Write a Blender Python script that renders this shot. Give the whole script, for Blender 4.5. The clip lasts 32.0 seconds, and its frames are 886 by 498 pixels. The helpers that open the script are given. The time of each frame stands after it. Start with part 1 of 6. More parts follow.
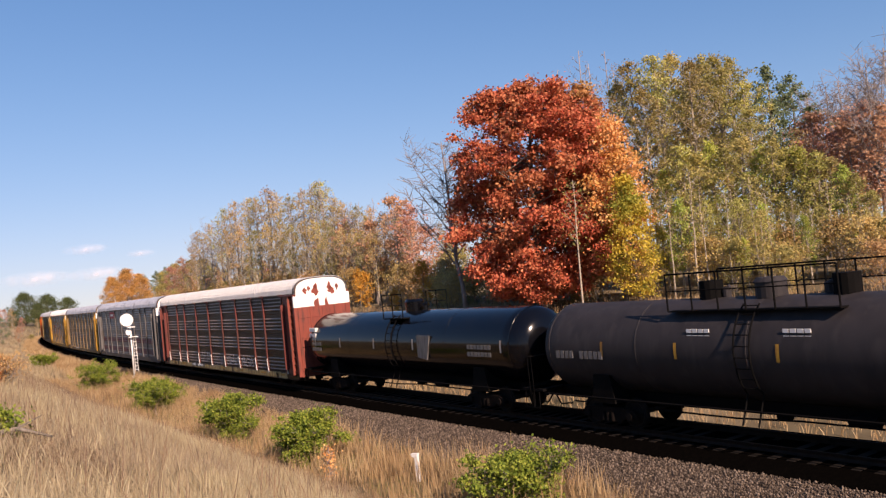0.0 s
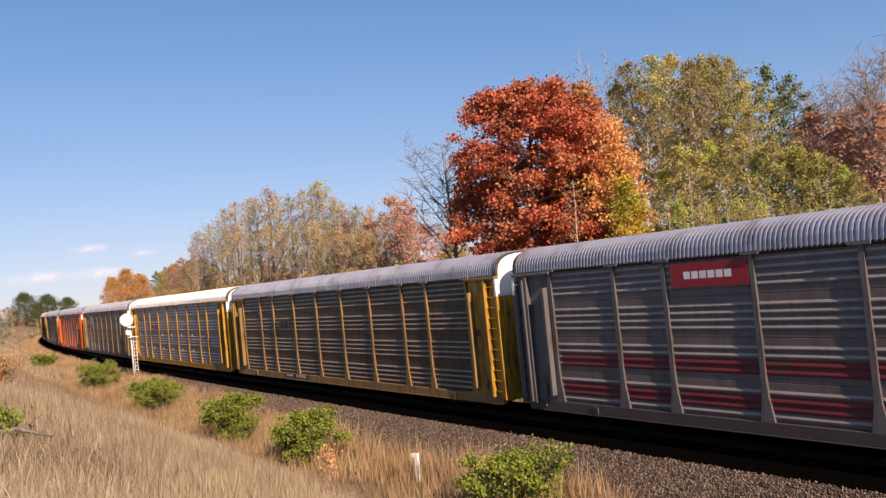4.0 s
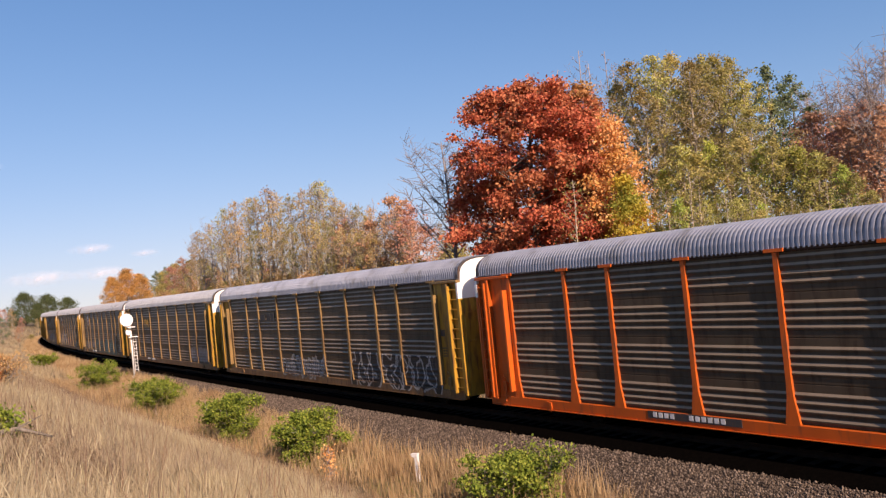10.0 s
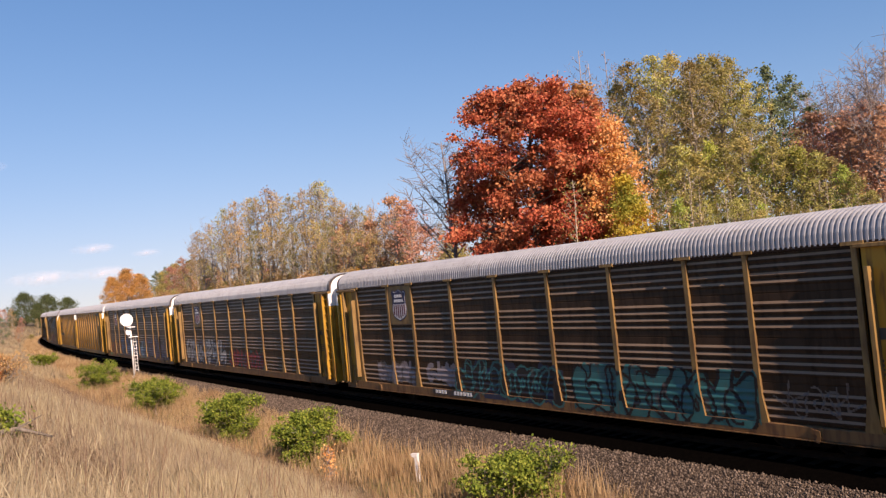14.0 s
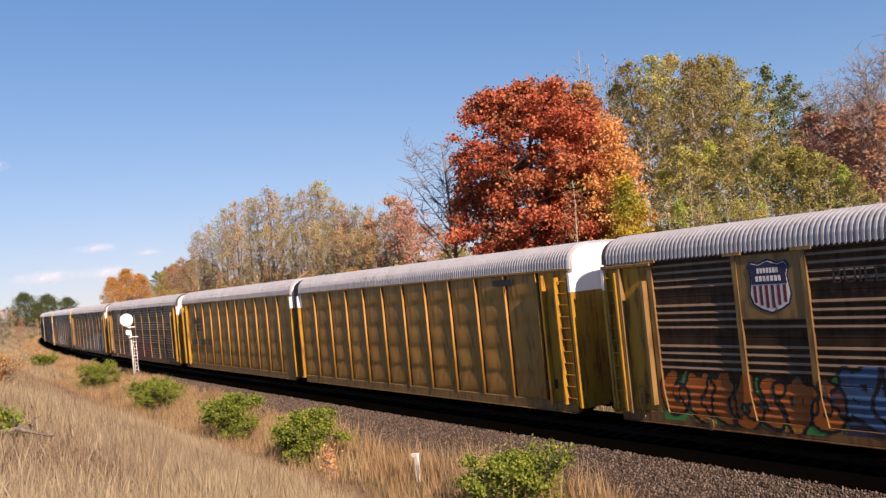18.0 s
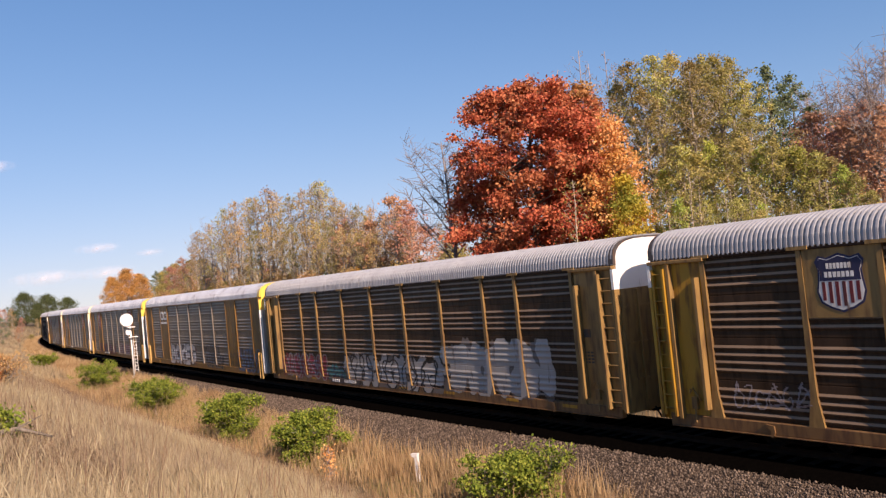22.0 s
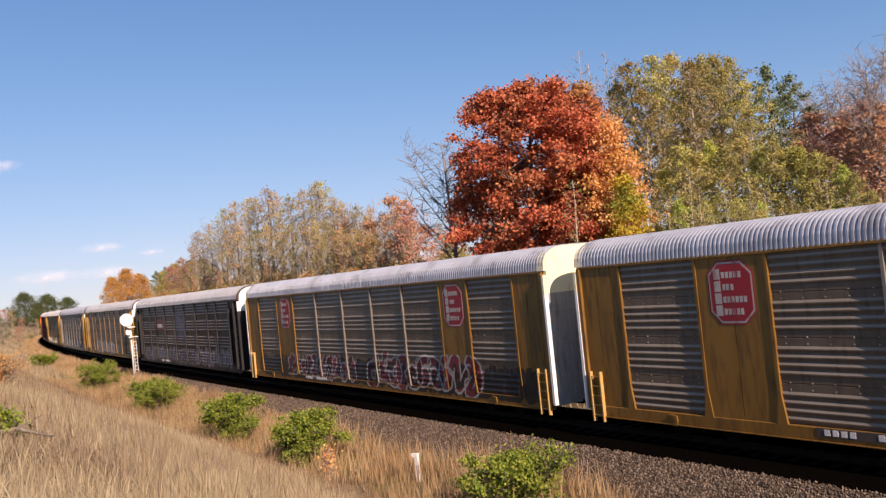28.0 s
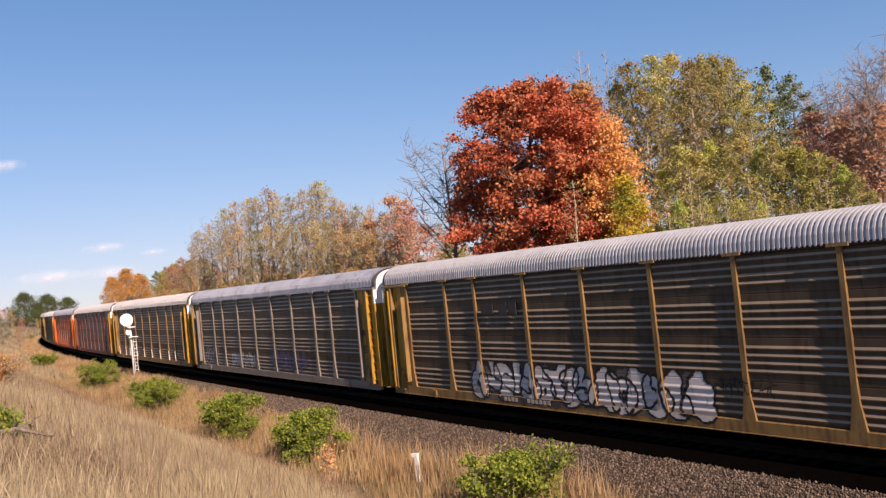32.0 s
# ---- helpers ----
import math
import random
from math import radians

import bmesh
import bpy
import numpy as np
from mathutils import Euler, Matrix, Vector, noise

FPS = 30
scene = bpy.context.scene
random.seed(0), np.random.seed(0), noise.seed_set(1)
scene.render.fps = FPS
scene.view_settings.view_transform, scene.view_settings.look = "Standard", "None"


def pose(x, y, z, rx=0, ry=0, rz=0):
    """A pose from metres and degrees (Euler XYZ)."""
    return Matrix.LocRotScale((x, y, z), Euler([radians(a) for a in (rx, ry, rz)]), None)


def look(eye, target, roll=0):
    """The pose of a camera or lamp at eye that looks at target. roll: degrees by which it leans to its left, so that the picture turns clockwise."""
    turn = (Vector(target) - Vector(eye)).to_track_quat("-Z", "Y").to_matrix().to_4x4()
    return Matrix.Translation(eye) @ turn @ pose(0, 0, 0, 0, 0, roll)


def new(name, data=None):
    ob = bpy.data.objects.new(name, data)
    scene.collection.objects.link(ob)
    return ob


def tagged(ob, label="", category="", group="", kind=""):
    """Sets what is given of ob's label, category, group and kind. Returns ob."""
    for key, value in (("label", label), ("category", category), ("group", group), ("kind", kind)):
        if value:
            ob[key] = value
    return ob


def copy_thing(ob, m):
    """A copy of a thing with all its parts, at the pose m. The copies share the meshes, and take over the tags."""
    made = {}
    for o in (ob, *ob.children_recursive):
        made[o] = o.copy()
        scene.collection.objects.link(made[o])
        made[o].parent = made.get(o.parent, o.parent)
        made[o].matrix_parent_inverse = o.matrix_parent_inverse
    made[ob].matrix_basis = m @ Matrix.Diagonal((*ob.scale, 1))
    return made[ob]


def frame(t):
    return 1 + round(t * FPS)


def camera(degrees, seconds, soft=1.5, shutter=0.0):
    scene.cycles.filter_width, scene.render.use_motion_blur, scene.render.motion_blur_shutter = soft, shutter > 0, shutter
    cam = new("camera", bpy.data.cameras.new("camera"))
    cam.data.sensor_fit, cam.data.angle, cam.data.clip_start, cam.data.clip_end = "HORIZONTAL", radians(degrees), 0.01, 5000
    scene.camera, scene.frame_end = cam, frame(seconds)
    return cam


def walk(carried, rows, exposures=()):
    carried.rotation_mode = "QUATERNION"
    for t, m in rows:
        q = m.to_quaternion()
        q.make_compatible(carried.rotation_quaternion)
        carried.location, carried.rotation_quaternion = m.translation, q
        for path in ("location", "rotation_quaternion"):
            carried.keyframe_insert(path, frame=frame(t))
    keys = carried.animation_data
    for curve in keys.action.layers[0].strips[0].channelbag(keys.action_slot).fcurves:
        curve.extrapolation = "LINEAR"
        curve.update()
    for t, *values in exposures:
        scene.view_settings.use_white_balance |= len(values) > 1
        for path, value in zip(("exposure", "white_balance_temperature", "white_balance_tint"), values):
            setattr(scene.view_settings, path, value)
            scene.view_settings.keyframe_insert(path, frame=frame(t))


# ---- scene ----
# camera: a tripod on the bank beside the line
FOV = 55.97
EYE = (0.0, 0.0, 5.224)
TILT, ROLL = radians(1.919), -5.596
cam = camera(FOV, 32.0, soft=1.35, shutter=0.0)
STAND = look(EYE, (0.0, math.cos(TILT), EYE[2] + math.sin(TILT)), ROLL)
walk(cam, [(0.0, STAND), (32.0, STAND)], [(0.0, 0.66, 7850, 29.0), (32.0, 0.66, 7850, 29.0)])

# light: clear autumn afternoon, the sun almost in line with the track and a little on the camera's side
SUN_EL, SUN_ROT = radians(33), radians(151.4)
world = bpy.data.worlds.new("sky")
scene.world = world
world.use_nodes = True
wn, wl = world.node_tree.nodes, world.node_tree.links
wn.clear()
sky = wn.new("ShaderNodeTexSky")
sky.sky_type = "NISHITA"
sky.sun_disc = False
sky.sun_elevation, sky.sun_rotation = SUN_EL, SUN_ROT
sky.air_density, sky.dust_density, sky.ozone_density, sky.altitude = 1.0, 0.0, 3.0, 250
wb = wn.new("ShaderNodeBackground")
wb.inputs["Strength"].default_value = 0.122
wo = wn.new("ShaderNodeOutputWorld")
blue = wn.new("ShaderNodeMix")
blue.data_type, blue.blend_type = "RGBA", "MULTIPLY"
blue.inputs[0].default_value = 1.0
blue.inputs[7].default_value = (0.8, 0.98, 1.15, 1)
wl.new(sky.outputs[0], blue.inputs[6])
# the bright horizon rolls off softly: c / (1 + c / limit)
limit, plus, soft_sky = (wn.new("ShaderNodeVectorMath") for _ in range(3))
limit.operation, plus.operation, soft_sky.operation = "DIVIDE", "ADD", "DIVIDE"
limit.inputs[1].default_value, plus.inputs[1].default_value = (6.0, 7.5, 10.5), (1, 1, 1)
wl.new(blue.outputs[2], limit.inputs[0])
wl.new(limit.outputs[0], plus.inputs[0])
wl.new(blue.outputs[2], soft_sky.inputs[0])
wl.new(plus.outputs[0], soft_sky.inputs[1])
deep = wn.new("ShaderNodeHueSaturation")
deep.inputs["Saturation"].default_value = 1.18
wl.new(soft_sky.outputs[0], deep.inputs["Color"])
wl.new(deep.outputs[0], wb.inputs[0])
wl.new(wb.outputs[0], wo.inputs[0])
sun_data = bpy.data.lights.new("sun", "SUN")
sun_data.energy, sun_data.angle, sun_data.color = 5.0, radians(0.55), (1.0, 0.9, 0.76)
sun = new("sun", sun_data)
to_sun = Vector((math.sin(SUN_ROT) * math.cos(SUN_EL), math.cos(SUN_ROT) * math.cos(SUN_EL), math.sin(SUN_EL)))
sun.matrix_world = look(to_sun * 200, (0, 0, 0))

rng = np.random.default_rng(7)

# the line: curvature (per km) along its length s, the train runs towards growing s
TS = np.arange(-1300.0, 901.0, 1.0)
TK = np.interp(TS, [-1300, -190, -150, -110, -60, 40, 120, 900], [0.9, 0.9, 0.875, 0.771, 0.737, 0.21, 0, 0]) / 1000
TH = np.concatenate([[0], np.cumsum((TK[1:] + TK[:-1]) / 2)])
T0 = 1300
TH += -0.9767 - TH[T0]
TX = np.concatenate([[0], np.cumsum(np.cos((TH[1:] + TH[:-1]) / 2))])
TY = np.concatenate([[0], np.cumsum(np.sin((TH[1:] + TH[:-1]) / 2))])
TX += 2.439 - TX[T0]
TY += 31.658 - TY[T0]
SPEED = 18.888


def at(s, d):
    """World x, y at s along the line and d metres to its right (the camera's side)."""
    h = np.interp(s, TS, TH)
    return np.interp(s, TS, TX) + d * np.sin(h), np.interp(s, TS, TY) - d * np.cos(h)


def along(x, y):
    """s and d of a world place."""
    x, y = np.atleast_1d(np.asarray(x, float)), np.atleast_1d(np.asarray(y, float))
    i = np.array([int(np.argmin((TX[::4] - a) ** 2 + (TY[::4] - b) ** 2)) * 4 for a, b in zip(x, y)])
    h = TH[i]
    return TS[i] + (x - TX[i]) * np.cos(h) + (y - TY[i]) * np.sin(h), (x - TX[i]) * np.sin(h) - (y - TY[i]) * np.cos(h)


def ripple(x, y, step, k):
    a = np.sin(x / step * 1.3 + k) + np.sin(y / step * 1.7 + 2.1 * k) + np.sin((x + y) / step * 0.9 + 0.7 * k) + np.sin((x - 1.6 * y) / step * 1.1 + 3 * k)
    return a / 4


def ground(s, d):
    """Height of the ground: ballast bed, ditches, the camera's bank and the wooded slope behind the line."""
    s, d = np.broadcast_arrays(np.asarray(s, float), np.asarray(d, float))
    toe = np.interp(s, [-170, -110, -50, 200], [4.6, 5.6, 8.0, 8.0])
    top = np.interp(s, [-260, -120, -60, 400], [0.62, 0.66, 1.0, 1.0])
    q = d - toe
    near = np.where(q < 0, np.interp(d, [0, 1.5, 2.1, 4.3, 5.6], [-0.19, -0.2, -0.29, -1.25, -1.35]), np.interp(q, [0, 0.8, 7.5, 11.5, 60, 300, 1500], [-1.35, -1.15, 2.15, 3.45, 4.4, 2, -2]) * np.where(q > 1.5, top, 1))
    far = np.interp(-d, [0, 1.5, 2.1, 4.0, 9, 20, 40, 100, 300, 1500], [-0.19, -0.2, -0.29, -1.05, -0.9, 2.4, 4.2, 6.5, 7, 4])
    z = np.where(d >= 0, near, far)
    z = z + 2.1 * np.exp(-((s + 205) / 38) ** 2 - ((d - 9.5) / 3.0) ** 2)
    rough = np.clip((np.abs(d) - 3.5) / 4, 0, 1)
    return z + rough * (0.12 * ripple(s, d, 1.7, 1.0) + 0.22 * ripple(s, d, 6.0, 2.0))


def ground_xy(x, y):
    s, d = along(x, y)
    return ground(s, d)


# ---- materials ----
def mat(name, c1, c2=None, rough=0.6, metal=0.0, scale=3.0, stretch=(1, 1, 1), bump=0.0, fine=40.0, vary=0.0, dirt=None, dirt_amount=0.5, dirt_scale=1.2, dirt_stretch=(1, 1, 1), coat=0.0, spec=0.5):
    m = bpy.data.materials.new(name)
    m.use_nodes = True
    n, l = m.node_tree.nodes, m.node_tree.links
    p = n["Principled BSDF"]
    p.inputs["Roughness"].default_value, p.inputs["Metallic"].default_value = rough, metal
    p.inputs["Coat Weight"].default_value = coat
    p.inputs["Specular IOR Level"].default_value = spec
    co = n.new("ShaderNodeTexCoord")

    def noisy(sc, st, detail=5.0):
        mp = n.new("ShaderNodeMapping")
        mp.inputs["Scale"].default_value = st
        l.new(co.outputs["Object"], mp.inputs[0])
        t = n.new("ShaderNodeTexNoise")
        t.inputs["Scale"].default_value, t.inputs["Detail"].default_value = sc, detail
        l.new(mp.outputs[0], t.inputs["Vector"])
        return t

    def mixed(fac, a, b):
        x = n.new("ShaderNodeMix")
        x.data_type = "RGBA"
        l.new(fac, x.inputs[0])
        for v, i in ((a, 6), (b, 7)):
            if isinstance(v, tuple):
                x.inputs[i].default_value = (*v, 1)
            else:
                l.new(v, x.inputs[i])
        return x.outputs[2]

    def ramp(sock, lo, hi):
        r = n.new("ShaderNodeMapRange")
        r.inputs[1].default_value, r.inputs[2].default_value = lo, hi
        l.new(sock, r.inputs[0])
        return r.outputs[0]

    base = noisy(scale, stretch)
    col = mixed(ramp(base.outputs[0], 0.32, 0.68), c1, c2 or tuple(v * 0.75 for v in c1))
    if dirt:
        d = noisy(dirt_scale, dirt_stretch, 8.0)
        col = mixed(ramp(d.outputs[0], 0.72 - dirt_amount * 0.5, 0.8 - dirt_amount * 0.25), col, dirt)
    if vary:
        info = n.new("ShaderNodeObjectInfo")
        hs = n.new("ShaderNodeHueSaturation")
        mr = n.new("ShaderNodeMapRange")
        mr.inputs[3].default_value, mr.inputs[4].default_value = 1 - vary, 1 + vary
        l.new(info.outputs["Random"], mr.inputs[0])
        l.new(mr.outputs[0], hs.inputs["Value"])
        l.new(col, hs.inputs["Color"])
        col = hs.outputs[0]
    l.new(col, p.inputs["Base Color"])
    if bump:
        b = n.new("ShaderNodeBump")
        b.inputs["Strength"].default_value, b.inputs["Distance"].default_value = bump, 0.02
        t = noisy(fine, (1, 1, 1), 3.0)
        l.new(t.outputs[0], b.inputs["Height"])
        l.new(b.outputs[0], p.inputs["Normal"])
    return m


def leafy(name, cols, rough=0.7, thin=0.35, patch=None, patch_scale=0.25, own=0.0):
    """Foliage or grass: each leaf takes its own tone; patch mixes in a second set over large areas."""
    m = bpy.data.materials.new(name)
    m.use_nodes = True
    n, l = m.node_tree.nodes, m.node_tree.links
    p = n["Principled BSDF"]
    p.inputs["Roughness"].default_value = rough
    p.inputs["Specular IOR Level"].default_value = 0.25
    geo = n.new("ShaderNodeNewGeometry")

    def tones(cs):
        r = n.new("ShaderNodeValToRGB")
        r.color_ramp.interpolation = "LINEAR"
        e = r.color_ramp.elements
        while len(e) < len(cs):
            e.new(0.5)
        for i, c in enumerate(cs):
            e[i].position = i / max(1, len(cs) - 1)
            e[i].color = (*c, 1)
        l.new(geo.outputs["Random Per Island"], r.inputs[0])
        return r.outputs[0]

    col = tones(cols)
    co = n.new("ShaderNodeTexCoord")
    if patch:
        t = n.new("ShaderNodeTexNoise")
        t.inputs["Scale"].default_value = patch_scale
        t.inputs["Detail"].default_value = 4
        l.new(co.outputs["Object"], t.inputs["Vector"])
        mr = n.new("ShaderNodeMapRange")
        mr.inputs[1].default_value, mr.inputs[2].default_value = 0.47, 0.6
        l.new(t.outputs[0], mr.inputs[0])
        x = n.new("ShaderNodeMix")
        x.data_type = "RGBA"
        l.new(mr.outputs[0], x.inputs[0])
        l.new(col, x.inputs[6])
        l.new(tones(patch), x.inputs[7])
        col = x.outputs[2]
    if own:
        info, hs = n.new("ShaderNodeObjectInfo"), n.new("ShaderNodeHueSaturation")
        for i, (sock, lo, hi) in enumerate((("Hue", 0.5 - own * 0.06, 0.5 + own * 0.045), ("Value", 1 - own * 0.9, 1 + own * 0.6))):
            mr, wrap = n.new("ShaderNodeMapRange"), n.new("ShaderNodeMath")
            wrap.operation = "PINGPONG"
            wrap.inputs[1].default_value = (0.5, 0.17)[i]
            l.new(info.outputs["Random"], wrap.inputs[0])
            mr.inputs[2].default_value = (0.5, 0.17)[i]
            mr.inputs[3].default_value, mr.inputs[4].default_value = lo, hi
            l.new(wrap.outputs[0], mr.inputs[0])
            l.new(mr.outputs[0], hs.inputs[sock])
        l.new(col, hs.inputs["Color"])
        col = hs.outputs[0]
    l.new(col, p.inputs["Base Color"])
    tr = n.new("ShaderNodeBsdfTranslucent")
    l.new(col, tr.inputs["Color"])
    ms = n.new("ShaderNodeMixShader")
    ms.inputs[0].default_value = thin
    l.new(p.outputs[0], ms.inputs[1])
    l.new(tr.outputs[0], ms.inputs[2])
    l.new(ms.outputs[0], n["Material Output"].inputs[0])
    return m


M = {}
M["soil"] = mat("soil", (0.1512, 0.1134, 0.0693), (0.2142, 0.1705, 0.1075), 0.95, scale=0.7, bump=0.6, fine=9, dirt=(0.063, 0.05359, 0.0315), dirt_scale=0.15, spec=0.08)
# near-black base colour paints the train's shadow onto the bed
M["shade_bed"] = mat("ballast_painted_shade", (0.0028, 0.0023, 0.002), (0.0016, 0.0014, 0.0013), 0.95, scale=9, bump=0.9, fine=22, spec=0.0)
M["ballast"] = mat("ballast", (0.085, 0.064, 0.05), (0.04, 0.03, 0.023), 0.9, scale=9, bump=0.9, fine=22, dirt=(0.078, 0.054, 0.042), dirt_scale=0.5, spec=0.08)
M["rail"] = mat("rail_steel", (0.014, 0.009, 0.006), (0.024, 0.014, 0.01), 0.7, 0.0, scale=5, spec=0.08)
M["tie"] = mat("tie_wood", (0.014, 0.011, 0.009), (0.008, 0.0065, 0.0055), 0.9, scale=6, stretch=(1, 6, 1), spec=0.08)
M["bark"] = mat("bark", (0.2, 0.17, 0.14), (0.1, 0.085, 0.07), 0.9, scale=3, stretch=(4, 4, 0.6), bump=0.7, fine=14, vary=0.25)
M["pale_bark"] = mat("pale_bark", (0.431, 0.37, 0.289), (0.216, 0.177, 0.137), 0.85, scale=2.2, stretch=(1, 1, 2.5), bump=0.4, fine=10, vary=0.2)
M["grey_bark"] = mat("grey_bark", (0.32, 0.27, 0.245), (0.2, 0.17, 0.155), 0.9, scale=3, stretch=(3, 3, 0.6), bump=0.5, fine=14, vary=0.2)
M["red_leaf"] = leafy("red_leaf", [(0.264, 0.0504, 0.0356), (0.507, 0.113, 0.057), (0.629, 0.215, 0.107), (0.385, 0.0757, 0.0428)], patch=[(0.45, 0.13, 0.06), (0.58, 0.24, 0.11), (0.26, 0.06, 0.034)], patch_scale=0.22, thin=0.24)
M["amber_leaf"] = leafy("amber_leaf", [(0.55, 0.26, 0.075), (0.66, 0.36, 0.11), (0.44, 0.25, 0.09)], patch=[(0.46, 0.25, 0.11), (0.42, 0.31, 0.1)], patch_scale=0.2, thin=0.3)
M["bronze_leaf"] = leafy("bronze_leaf", [(0.3, 0.1, 0.05), (0.46, 0.19, 0.08), (0.56, 0.27, 0.12)], patch=[(0.4, 0.2, 0.07), (0.5, 0.3, 0.1)], patch_scale=0.3, thin=0.26)
M["gold_leaf"] = leafy("gold_leaf", [(0.6, 0.28, 0.05), (0.7, 0.38, 0.07), (0.5, 0.26, 0.06)], thin=0.35)
M["peach_leaf"] = leafy("peach_leaf", [(0.66, 0.26, 0.09), (0.78, 0.42, 0.17), (0.8, 0.5, 0.22)], patch=[(0.62, 0.36, 0.1), (0.66, 0.28, 0.1)], patch_scale=0.3, thin=0.28)
M["orange_leaf"] = leafy("orange_leaf", [(0.488, 0.135, 0.0283), (0.65, 0.248, 0.0452), (0.596, 0.186, 0.0565)], patch=[(0.541, 0.31, 0.0565), (0.65, 0.392, 0.0678)], patch_scale=0.3)
M["yellow_leaf"] = leafy("yellow_leaf", [(0.585, 0.404, 0.051), (0.637, 0.479, 0.0816), (0.425, 0.351, 0.051)], patch=[(0.213, 0.255, 0.0408), (0.319, 0.319, 0.0612)], patch_scale=0.35)
M["olive_leaf"] = leafy("olive_leaf", [(0.224, 0.209, 0.06825), (0.3696, 0.341, 0.105), (0.4592, 0.4125, 0.1365), (0.5264, 0.451, 0.1733)], patch=[(0.4838, 0.3916, 0.1239), (0.4021, 0.3278, 0.1028)], patch_scale=0.2, thin=0.34, own=0.4)
M["green_leaf"] = leafy("green_leaf", [(0.221, 0.2687, 0.066), (0.364, 0.45, 0.102), (0.468, 0.525, 0.126), (0.572, 0.575, 0.144)], patch=[(0.5252, 0.5275, 0.1063), (0.4459, 0.445, 0.08796)], patch_scale=0.25, thin=0.34, own=0.4)
M["tan_leaf"] = leafy("tan_leaf", [(0.462, 0.318, 0.133), (0.605, 0.4346, 0.19), (0.495, 0.2968, 0.1235)], patch=[(0.44, 0.3392, 0.114), (0.528, 0.318, 0.114)], patch_scale=0.2, thin=0.36, own=0.3)
M["rust_leaf"] = leafy("rust_leaf", [(0.4636, 0.228, 0.144), (0.5856, 0.312, 0.198), (0.5124, 0.288, 0.186)], patch=[(0.5368, 0.348, 0.228), (0.5124, 0.252, 0.156)], patch_scale=0.25, thin=0.34, own=0.28)
M["dark_leaf"] = leafy("dark_leaf", [(0.05, 0.075, 0.03), (0.09, 0.12, 0.045), (0.12, 0.14, 0.05)], thin=0.25)
M["pine_leaf"] = leafy("pine_leaf", [(0.09, 0.13, 0.065), (0.16, 0.21, 0.11), (0.25, 0.29, 0.15)], thin=0.3)
M["bush_leaf"] = leafy("bush_leaf", [(0.05, 0.085, 0.014), (0.14, 0.2, 0.028), (0.22, 0.28, 0.04), (0.32, 0.34, 0.06)], thin=0.25)
M["dry_grass"] = leafy("dry_grass", [(0.3083, 0.2394, 0.1403), (0.4225, 0.3427, 0.2066), (0.5074, 0.4385, 0.2965), (0.3385, 0.2545, 0.1638)], thin=0.35, patch=[(0.2545, 0.1831, 0.1226), (0.3536, 0.2705, 0.1806), (0.4309, 0.3578, 0.231)], patch_scale=0.16)
M["straw"] = leafy("straw", [(0.3494, 0.2218, 0.1075), (0.4654, 0.3276, 0.1806), (0.5124, 0.3923, 0.2344)], thin=0.3, patch=[(0.2713, 0.163, 0.08988), (0.3881, 0.2705, 0.1436)], patch_scale=0.5)
M["green_grass"] = leafy("green_grass", [(0.1071, 0.1305, 0.0306), (0.1836, 0.1908, 0.05355), (0.2754, 0.2448, 0.0918)], thin=0.3)
M["pale_grass"] = leafy("pale_grass", [(0.42, 0.336, 0.1848), (0.5208, 0.4452, 0.2772), (0.588, 0.5208, 0.3528)], thin=0.35, patch=[(0.3528, 0.2772, 0.168), (0.462, 0.3864, 0.2352)], patch_scale=0.3)
M["weed"] = leafy("weed", [(0.126, 0.07854, 0.05502), (0.1957, 0.126, 0.08652), (0.236, 0.1571, 0.09408)], thin=0.2)


